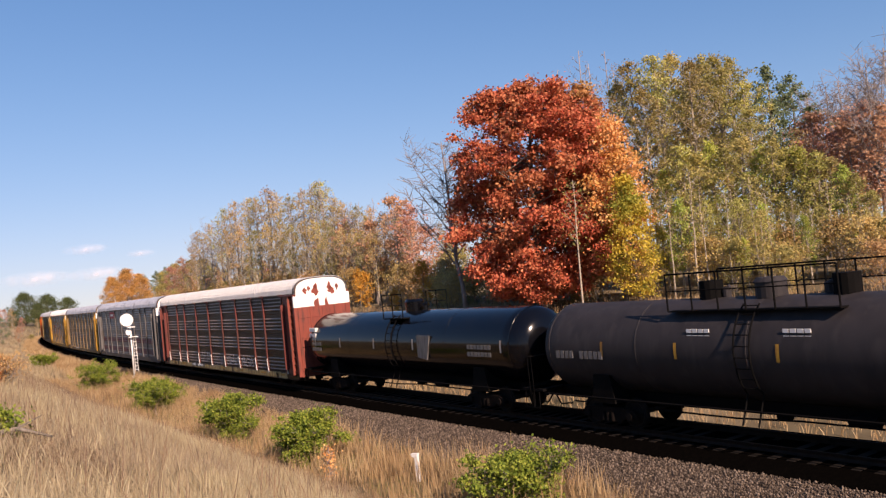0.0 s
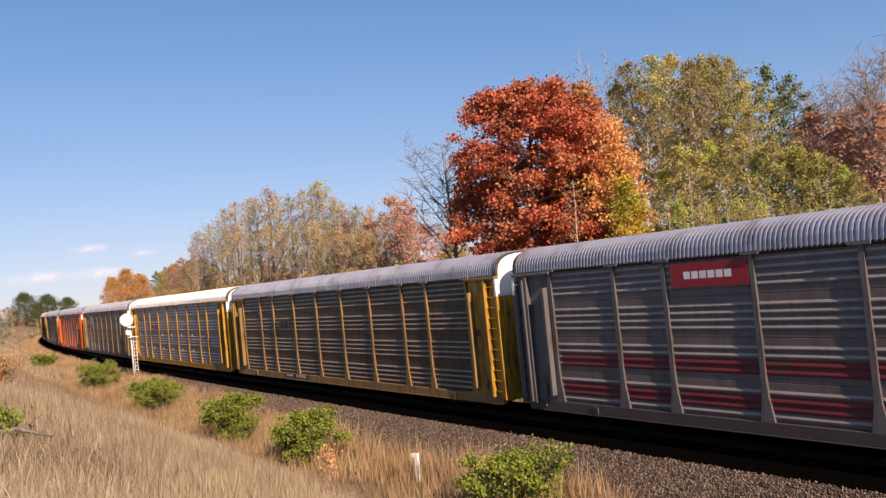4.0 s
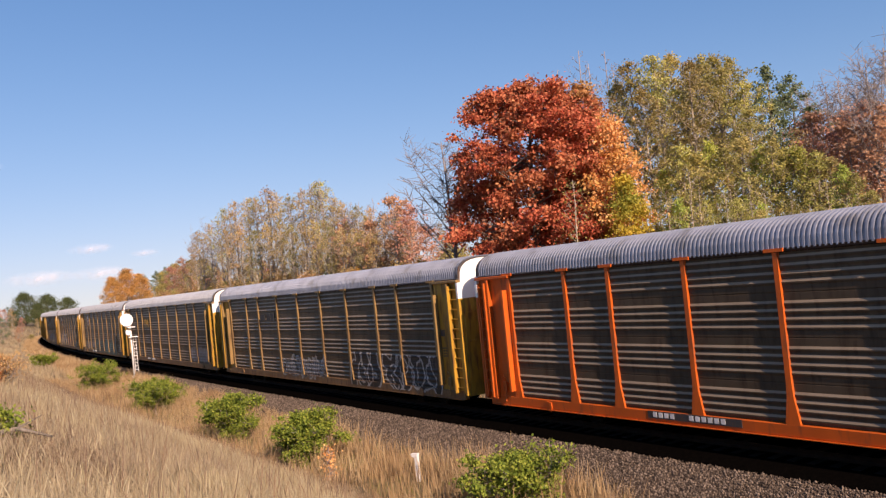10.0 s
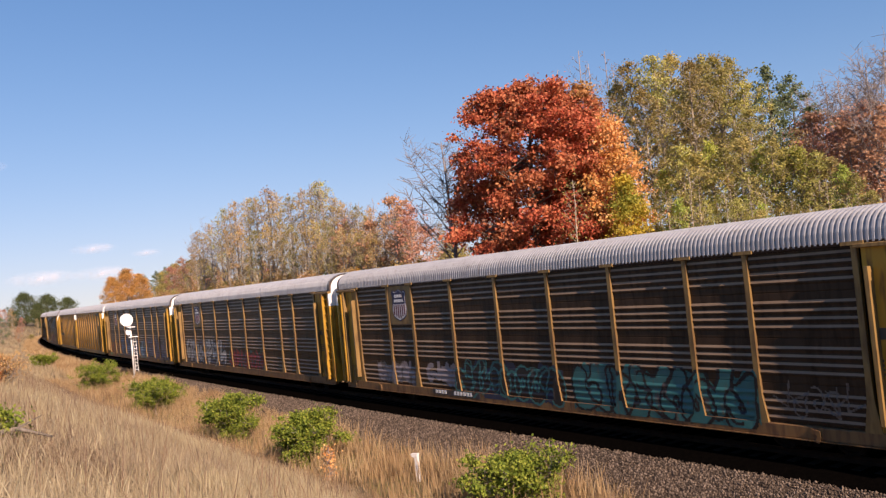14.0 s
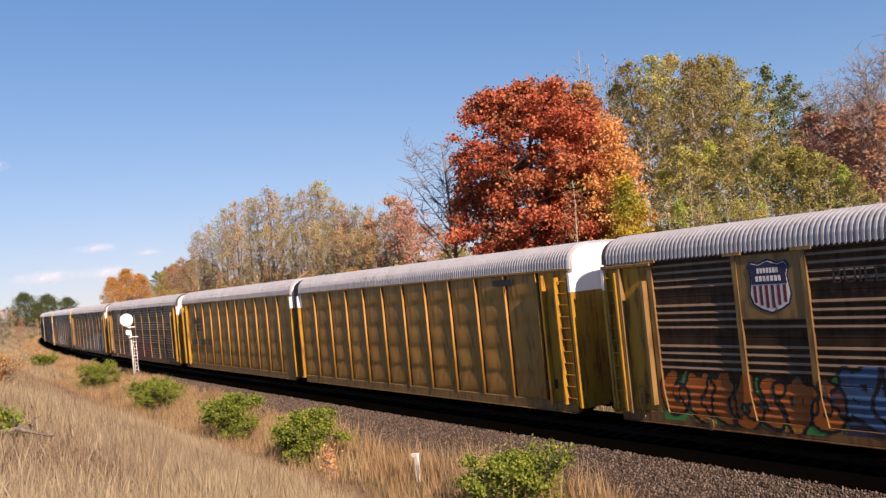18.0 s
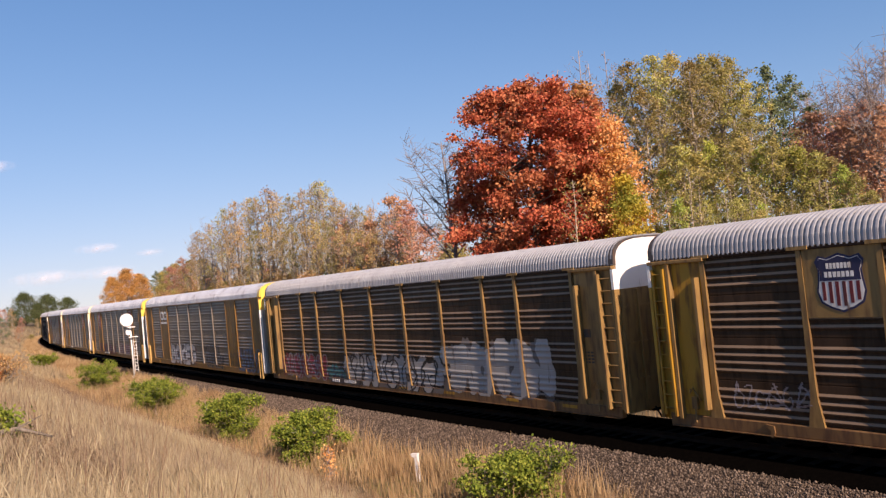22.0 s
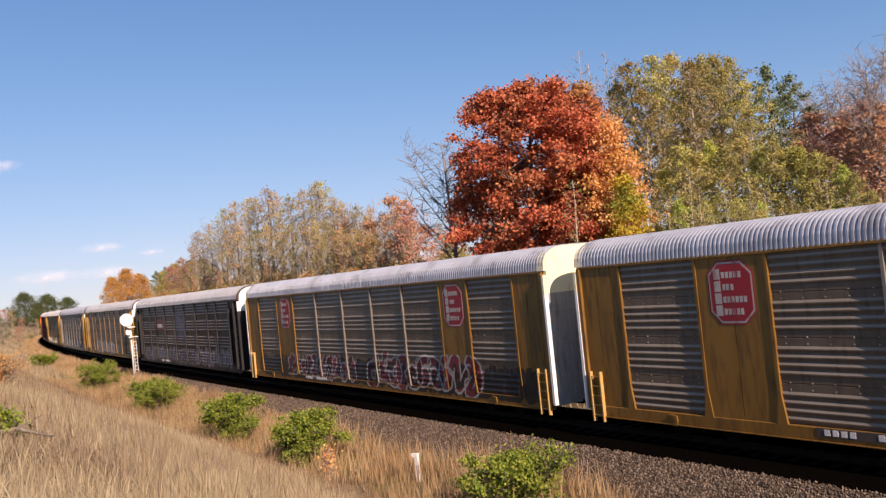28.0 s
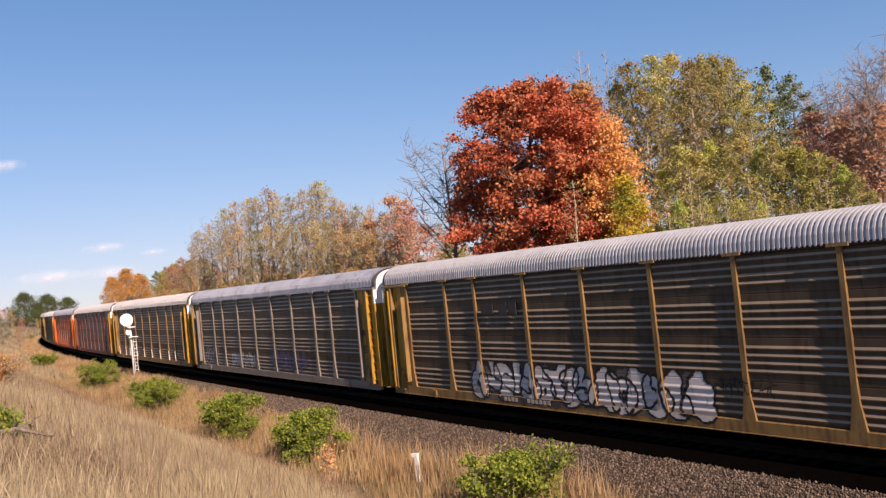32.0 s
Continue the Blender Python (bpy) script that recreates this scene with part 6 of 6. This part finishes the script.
# ---- train make-up, front to rear ----
tank_car(7.1, 9.1, 1.42, 2.46, M["black_gloss"], "glossy black tank car with a short top platform", False, (-7.8, -5.0, -1.6, 1.8, 7.9), M["pale_post"])
tank_car(-11.1, 8.4, 1.42, 2.46, M["grey_tank"], "dull grey tank car with a long railed walkway", True, (-5.2, -2.3, 0.95, 5.2), M["yellow"])
autorack(44.5, "steel_dark", "maroon", "oxide", "roof_white", sill="steel_dark", foot="white_ink", label="dark maroon car carrier with a white end cap")
rng_sill = random.Random(21)
q = -12.4
while q < 12.0:
    w = rng_sill.uniform(0.7, 1.7)
    if not 6.2 < q < 7.6:
        low, top = rng_sill.uniform(0.485, 0.53), rng_sill.uniform(0.76, 0.81)
        part("sill_patch", Shape().plate([(q, low), (q + w, low - 0.01), (q + w - 0.02, top), (q + 0.03, top - 0.01)], -1.579, -1.574), M["cream_sill"], CARS[-1][0], "worn pale yellow paint on the sill")
    q += w + rng_sill.choice((0.05, 0.08, 0.3))
autorack(73.4, "steel_mid", "grey_paint", "grey_paint", "roof_blue", label="grey car carrier with faded red bands", stripes=True, sill="rim")
autorack(102.2, "steel_grey", "tan_yellow", "yellow", "roof_blue", label="grey car carrier with yellow posts")
autorack(130.9, "steel_blue", "yellow", "yellow", "roof_bright", label="blue-grey car carrier with yellow posts and white roof")
autorack(160.0, "steel_brown", "tan_yellow", "tan_yellow", "roof_grey", sill="steel_dark", label="brown weathered car carrier with a slogan", pale_bay=0)
autorack(188.9, "steel_grey", "orange", "orange", "roof_blue", label="grey car carrier with orange posts and ends")
autorack(217.9, "steel_grey", "tan_yellow", "yellow", "roof_blue", sill="rusty_sill", label="brown-grey car carrier with yellow ends")
autorack(247.1, "steel_brown", "tan_yellow", "yellow", "roof_grey", sill="rusty_sill", label="brown car carrier with tan posts")
autorack(275.9, "steel_brown", "tan_yellow", "yellow", "roof_grey", sill="rusty_sill", label="brown car carrier with a striped shield")
autorack(304.6, "steel_brown", "tan_yellow", "yellow", "roof_grey", sill="rusty_sill", label="brown car carrier sprayed with silver shapes")
autorack(333.5, "steel_brown", "tan_yellow", "yellow", "roof_grey", sill="rusty_sill", label="brown car carrier sprayed in many colours")
smooth_unit(356.25, 21.3, -1, "front half of an articulated yellow car carrier")
smooth_unit(378.2, 21.0, 1, "rear half of an articulated yellow car carrier")
autorack(407.2, "steel_brown", "tan_yellow", "yellow", "roof_grey", sill="rusty_sill", label="brown car carrier with red and blue spray")
autorack(436.4, "steel_brown", "tan_yellow", "tan_yellow", "roof_grey", sill="rusty_sill", label="dark brown car carrier with silver spray")
flush_autorack(465.1, label="flush-sided yellow car carrier with white marks")
flush_autorack(494.3, label="flush-sided yellow car carrier with red signs")
flush_autorack(523.6, cap="cream_cap", label="clean flush-sided yellow car carrier with red signs")
flush_autorack(552.9, cap="cream_cap", label="flush-sided yellow car carrier with crimson spray")
autorack(582.2, "steel_dark", "black_paint", "black_paint", "roof_grey", label="black car carrier with a red name plate")
autorack(611.4, "steel_grey", "tan_yellow", "yellow", "roof_grey", label="grey car carrier with silver spray")
autorack(640.0, "steel_grey", "steel_pale", "yellow", "roof_blue", label="grey car carrier with pale posts")
autorack(668.6, "steel_brown", "tan_yellow", "yellow", "roof_white", foot="white_ink", label="brown car carrier with pale post feet")
autorack(697.6, "steel_brown", "oxide", "yellow", "roof_white", label="red-brown car carrier with yellow ends")
autorack(726.6, "steel_grey", "orange", "orange", "roof_blue", label="far car carrier with orange posts")
autorack(755.6, "steel_brown", "tan_yellow", "yellow", "roof_white", label="far brown car carrier")
autorack(784.6, "steel_brown", "tan_yellow", "yellow", "roof_grey", label="far weathered car carrier")
autorack(813.6, "steel_grey", "tan_yellow", "yellow", "roof_grey", label="far grey car carrier")
autorack(842.6, "steel_brown", "tan_yellow", "yellow", "roof_grey", label="far tan-posted car carrier")
autorack(871.6, "steel_grey", "tan_yellow", "yellow", "roof_grey", label="last far car carrier")

def car_no(n):
    return CARS[n + 1][0] if n <= 11 else CARS[n + 2][0]


B2 = -5.75  # middle of the third bay
# n, from, to, bottom, top, fill, edge, back
SPRAYS = [
    (1, -4.2, -1.7, 0.9, 1.7, "silver", None, None, "thin"), (1, 1.6, 7.0, 0.85, 1.6, "chrome", None, None, "thin"), (1, -1.2, 1.2, 0.6, 1.4, "mauve", None, None, "thin"),
    (5, -11.3, -5.6, 0.62, 1.75, "sky", "dark", "blue", "fat"), (5, -4.3, 1.6, 0.6, 1.75, "ash", "dark", "ash", "bold"), (5, 1.8, 6.8, 0.7, 1.6, "ash", "dark", None, "thin"),
    (7, -4.1, 1.5, 0.62, 1.85, "ash", "silver", None, "thin"), (7, -4.0, 1.3, 0.7, 1.5, "dark", "ash", None, "fat"), (7, 4.3, 6.9, 0.6, 2.05, "dark", "silver", None, "block"), (7, 7.6, 12.0, 0.6, 2.0, "dark", "silver", None, "block"),
    (8, 7.4, 11.9, 0.9, 1.9, "mauve", "ash", "mauve", "fat"),
    (9, -10.6, -7.6, 0.85, 1.75, "mauve", None, "ash", "fat"), (9, -6.6, -4.4, 0.85, 1.8, "mauve", None, None, "fat"), (9, -4.3, 1.5, 0.62, 1.95, "dark", "teal", "navy", "fat"), (9, 2.3, 8.9, 0.6, 2.0, "teal", "dark", "teal", "bold"), (9, 9.6, 11.6, 0.9, 1.8, "ash", None, None, "thin"),
    (10, -11.6, -3.0, 0.75, 2.4, "silver", "dark", "navy", "fat"), (10, -2.0, 4.0, 0.8, 1.9, "red", "dark", "teal", "fat"),
    (11, -11.9, -6.8, 0.6, 1.9, "rust", "dark", "green", "fat"), (11, -6.6, 1.8, 0.7, 2.2, "blue", "dark", "navy", "fat"), (11, 1.4, 4.2, 0.7, 2.0, "sky", "teal", "teal", "bold"), (11, 3.2, 11.9, 0.7, 2.35, "violet", "dark", "navy", "fat"),
    (13, -5.1, 4.25, 0.6, 2.0, "red", "dark", "cyan", "block"), (13, -11.6, -9.4, 1.0, 1.8, "mauve", None, None, "thin"), (13, -7.0, -5.2, 0.9, 1.7, "dark", None, None, "thin"), (13, 7.4, 11.0, 1.0, 1.6, "dark", None, None, "thin"),
    (14, -11.9, -6.7, 0.65, 1.85, "crimson", "mauve", "crimson", "fat"), (14, -6.6, -4.6, 0.7, 1.4, "teal", None, "navy", "fat"), (14, -4.5, 4.1, 0.6, 2.0, "silver", "dark", "ash", "bold"), (14, 4.3, 10.4, 0.75, 2.75, "silver", None, "ash", "block"),
    (15, -11.9, -9.4, 0.9, 1.8, "mauve", None, None, "thin"), (15, -6.9, -0.2, 0.62, 2.05, "chrome", "dark", "maroon", "bold", "bokeg"), (15, -0.1, 1.6, 1.98, 2.4, "dark", None, None, "tag", "hxa"), (15, 2.1, 5.2, 1.35, 2.1, "dark", "ash", None, "block"), (15, 2.3, 6.1, 0.62, 1.35, "dark", "ash", None, "block"), (15, 7.6, 9.1, 1.3, 1.75, "dark", None, None, "thin"), (15, 7.7, 9.0, 0.8, 1.2, "dark", None, None, "thin"), (15, 9.4, 12.9, 0.6, 1.95, "dark", "blue", "blue", "fat"),
    (16, -9.3, -0.2, 0.7, 1.6, "crimson", "dark", "crimson", "fat"), (16, 1.5, 10.0, 0.7, 1.75, "crimson", "silver", None, "fat"),
    (18, -12.0, 12.9, 0.6, 1.75, "dark", None, "dark", "fat"), (18, -8.0, -0.6, 0.65, 1.85, "crimson", "silver", None, "fat"), (18, 1.0, 9.6, 0.6, 2.1, "crimson", "silver", None, "fat"),
    (19, -11.8, -1.7, 0.62, 1.75, "mauve", "dark", None, "bold"), (19, -1.2, 3.4, 0.65, 1.7, "dark", "mauve", None, "fat"), (19, 3.6, 11.8, 0.62, 1.95, "mauve", "dark", None, "bold"), (19, -1.3, 1.3, 2.2, 4.5, "navy", "violet", None, "fat"),
    (20, -7.8, 2.9, 0.62, 1.9, "chrome", "dark", "ash", "bold"), (20, 3.2, 5.0, 1.4, 1.9, "dark", None, None, "thin"),
    (21, -11.4, -9.0, 0.9, 1.9, "navy", "silver", None, "fat"), (21, -6.2, -2.0, 0.9, 1.7, "silver", None, None, "fat"), (21, 0.6, 5.6, 0.9, 2.0, "violet", "navy", None, "fat"),
]
FLAT_BAYS = [(FLUSH[1], FLUSH[2]), (FLUSH[7], FLUSH[8]), (-13.8, FLUSH[0]), (FLUSH[9], 13.8)]
for i, (n, a, b, z0, z1, fill, edge, back, kind, *text) in enumerate(SPRAYS):
    flush = 15 <= n <= 18
    lay_spray(car_no(n), a, b, z0, z1, "spray_" + fill, "spray_" + edge if edge else None, 300 + i, kind, "spray_" + back if back else None, posts=FLUSH if flush else POSTS, slim=flush, solid=FLAT_BAYS if flush else [(-13.8, -12.1), (12.1, 13.8)], figures=text[0] if text else "")


def bar_logo(n, x, z, w, h, material, k=3):
    bars(car_no(n), x - w / 2, z - h / 2, k, w / k * 0.82, h, w / k * 0.18, M[material])


# emblems as plain shapes, slogans in words
bar_logo(1, B2, 3.6, 1.1, 0.28, "ink_black")
part("plate", Shape().box(-7.0, -4.5, -1.58, -1.5, 4.3, 4.95), M["sign_red"], car_no(2), "red name plate")
bar_logo(2, B2, 4.62, 1.6, 0.2, "white_ink", 6)
bar_logo(3, B2, 3.55, 1.3, 0.34, "ink_black")
for x in (-6.65, -4.85):
    bars(car_no(3), x - 0.04, 3.2, 1, 0.08, 0.72, 0, M["ink_black"])
bar_logo(4, -5.8, 3.4, 1.6, 0.35, "sign_red", 2)
for w, z in (("We will", 4.25), ("deliver", 3.3)):
    lettering(car_no(5), w, -10.6, z, 0.86, M["ink_black"], y=-1.538)
bars(car_no(6), 4.5, 3.62, 1, 2.4, 0.1, 0, M["sign_red"])
bars(car_no(6), 4.5, 3.42, 1, 2.2, 0.14, 0, M["ink_black"])
for n in (7, 20):
    bar_logo(n, -5.3, 3.9, 1.1, 0.42, "ink_black", 2)
    bars(car_no(n), -6.9, 3.72, 1, 0.7, 0.34, 0, M["ink_black"])
bar_logo(8, B2, 3.85, 1.5, 0.42, "yellow", 3)
bars(car_no(8), -6.5, 3.42, 1, 1.5, 0.16, 0, M["tan_yellow"])
for n in (5, 9, 10, 11, 13):
    shield_sign(car_no(n), -8.27, 4.2)
for n in (11, 13):
    lettering(car_no(n), "BUILDING AMERICA", -4.4, 4.2, 0.5, M["ink_black"], y=-1.538)
sh = Shape()
for x0 in (-9.1, -8.1):
    o = [(x0 + 0.4 + 0.42 * math.copysign(abs(math.cos(k)) ** 0.5, math.cos(k)), 4.3 + 0.34 * math.copysign(abs(math.sin(k)) ** 0.5, math.sin(k))) for k in np.linspace(0, 6.283, 25)[:-1]]
    i = [(x0 + 0.4 + (a - x0 - 0.4) * 0.62, 4.3 + (b - 4.3) * 0.52) for a, b in o]
    n = len(o)
    v = [(a, y, b) for y in (-1.56, -1.53) for q in (o, i) for a, b in q]
    sh.add(v, [(k, (k + 1) % n, n + (k + 1) % n, n + k) for k in range(n)] + [(2 * n + k, 2 * n + (k + 1) % n, 3 * n + (k + 1) % n, 3 * n + k) for k in range(n)] + [(k, (k + 1) % n, 2 * n + (k + 1) % n, 2 * n + k) for k in range(n)])
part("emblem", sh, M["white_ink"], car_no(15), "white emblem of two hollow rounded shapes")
bars(car_no(15), -9.15, 3.65, 7, 0.2, 0.16, 0.07, M["white_ink"], y=-1.55)
for n in (16, 17, 18):
    for x in (-8.2, 8.35):
        octagon_sign(car_no(n), x, 4.1)
part("plate", Shape().box(-6.9, -4.6, -1.58, -1.5, 3.15, 3.95), M["faded_red"], car_no(19), "red name plate")
bar_logo(19, B2, 3.5, 1.6, 0.28, "white_ink", 6)
for n, m in ((1, "white_ink"), (3, "ink_black"), (6, "white_ink"), (8, "white_ink"), (9, "white_ink"), (14, "white_ink"), (16, "white_ink"), (17, "white_ink"), (18, "white_ink"), (19, "white_ink"), (20, "ink_black")):
    part("number_panel", Shape().box(-6.2, -3.0, -1.585, -1.5, 0.58, 0.79), M["rim"], car_no(n), "dark panel with reporting marks")
    bars(car_no(n), -6.0, 0.62, 4, 0.14, 0.14, 0.07, M[m if m != "ink_black" else "pale_post"], y=-1.588)
    bars(car_no(n), -4.7, 0.62, 6, 0.14, 0.14, 0.07, M[m if m != "ink_black" else "pale_post"], y=-1.588)
for n in (1, 11, 14):
    for x in (-11.0, -8.5, 0.5, 4.0, 8.0, 11.0):
        part("reflector", Shape().box(x, x + 0.7, -1.584, -1.5, 0.62, 0.72), M["yellow"], car_no(n), "small yellow reflector")
for n in range(2, 24):
    if n not in (12, 15, 16, 17, 18):
        bars(car_no(n), 12.3, 2.9, 1, 0.32, 0.26, 0, M["rim"], y=-1.545)
        bars(car_no(n), 12.25, 2.4, 3, 0.1, 0.06, 0.05, M["rim"], y=-1.545, rows=4)
unit = CARS[14][0]
bars(unit, -7.95, 3.62, 1, 1.0, 0.035, 0, M["ink_black"], y=-1.6, rows=1)
for k in range(5):
    bars(unit, -7.95, 3.68 + 0.085 * k, 1, 0.95, 0.045, 0, M["ink_black"], y=-1.6)
bars(unit, -6.95, 3.66, 2, 0.4, 0.4, 0.1, M["ink_black"], y=-1.6)
bars(unit, -6.95, 3.35, 7, 0.1, 0.13, 0.04, M["ink_black"], y=-1.6)
bars(unit, -6.95, 3.12, 8, 0.1, 0.13, 0.04, M["ink_black"], y=-1.6)
bars(unit, -8.3, 2.15, 4, 0.2, 0.4, 0.14, M["ink_black"], y=-1.6)
bars(unit, -6.35, 2.15, 4, 0.2, 0.4, 0.12, M["ink_black"], y=-1.6)
bars(unit, -4.6, 2.15, 2, 0.2, 0.4, 0.12, M["ink_black"], y=-1.6)
bars(CARS[13][0], 6.6, 4.7, 1, 1.1, 0.22, 0, M["ink_black"], y=-1.62)
bars(CARS[13][0], 8.9, 1.2, 2, 0.26, 0.3, 0.08, M["ink_black"], y=-1.56)
black, grey = CARS[0][0], CARS[1][0]
for k in range(2):
    for i in range(3):
        part("marking", Shape().box(-8.55 + 0.27 * i, -8.33 + 0.27 * i, -1.36 - 0.02 * i, -1.2, 2.75 + 0.28 * k, 2.95 + 0.28 * k), M["white_ink"], black)
for x, z, n, rows in ((-8.2, 2.35, 5, 2), (5.8, 2.4, 7, 2)):
    bars(black, x, z, n, 0.16, 0.16, 0.06, M["worn_ink"], y=-1.43, rows=rows)
part("emblem", Shape().plate([(2.2, 2.0), (2.9, 1.9), (3.2, 2.9), (2.2, 2.9)], -1.45, -1.40), M["worn_ink"], black, "worn pale emblem")
for x in (-1.9, 1.1):
    bars(grey, x, 3.02, 4, 0.16, 0.1, 0.04, M["white_ink"], y=-1.33, rows=2)
bars(grey, -7.3, 2.2, 4, 0.15, 0.24, 0.06, M["worn_ink"], y=-1.43)
bars(grey, -6.2, 2.2, 5, 0.15, 0.24, 0.06, M["worn_ink"], y=-1.43)
# bare red marks on the leading end cap
for y, z, a, b in ((-0.95, 5.2, 0.13, 0.16), (-0.72, 5.32, 0.1, 0.12), (-0.35, 5.2, 0.2, 0.26), (-0.3, 5.42, 0.12, 0.14), (0.5, 5.35, 0.14, 0.22), (0.62, 5.12, 0.2, 0.18), (0.95, 5.3, 0.1, 0.16), (-0.3, 4.5, 0.16, 0.26), (0.25, 4.4, 0.1, 0.36)):
    part("peeled_patch", Shape().prism([(y + a * (1 + 0.3 * math.sin(3 * q + 7 * y)) * math.cos(q), z + b * (1 + 0.35 * math.sin(4 * q + 5 * z)) * math.sin(q)) for q in np.linspace(0, 6.283, 13)[:-1]], HALF + 0.015, HALF + 0.03), M["oxide"], car_no(1), "peeled patch on the white cap")



def motions():
    """The train rolls along the line at a steady speed; wheelsets turn while their car passes."""
    for car, u in CARS:
        rows = []
        for i in range(33):
            s = SPEED * i - u
            ax, ay = at(s - 10, 0.0)
            bx, by = at(s + 10, 0.0)
            rows.append((float(i), pose((ax + bx) / 2, (ay + by) / 2, 0.0, 0, 0, math.degrees(math.atan2(by - ay, bx - ax)))))
        walk(car, rows)
    for ob, x, y, z, drift in CLOUDS:
        walk(ob, [(0.0, pose(x, y, z)), (32.0, pose(x + drift * 32, y, z))])
    for wheel, dx, r, u in SPINNERS:
        t0, t1 = max(0.0, (u - 34) / SPEED), min(32.0, (u + 20) / SPEED)
        if t1 <= t0:
            continue
        n0, n1 = int(t0 * FPS), int(t1 * FPS)
        times = sorted({0, *range(n0, n1 + 1), 32 * FPS})
        walk(wheel, [(i / FPS, pose(dx, 0, r, 0, math.degrees((min(max(i, n0), n1) - n0) / FPS * SPEED / r), 0)) for i in times])


motions()
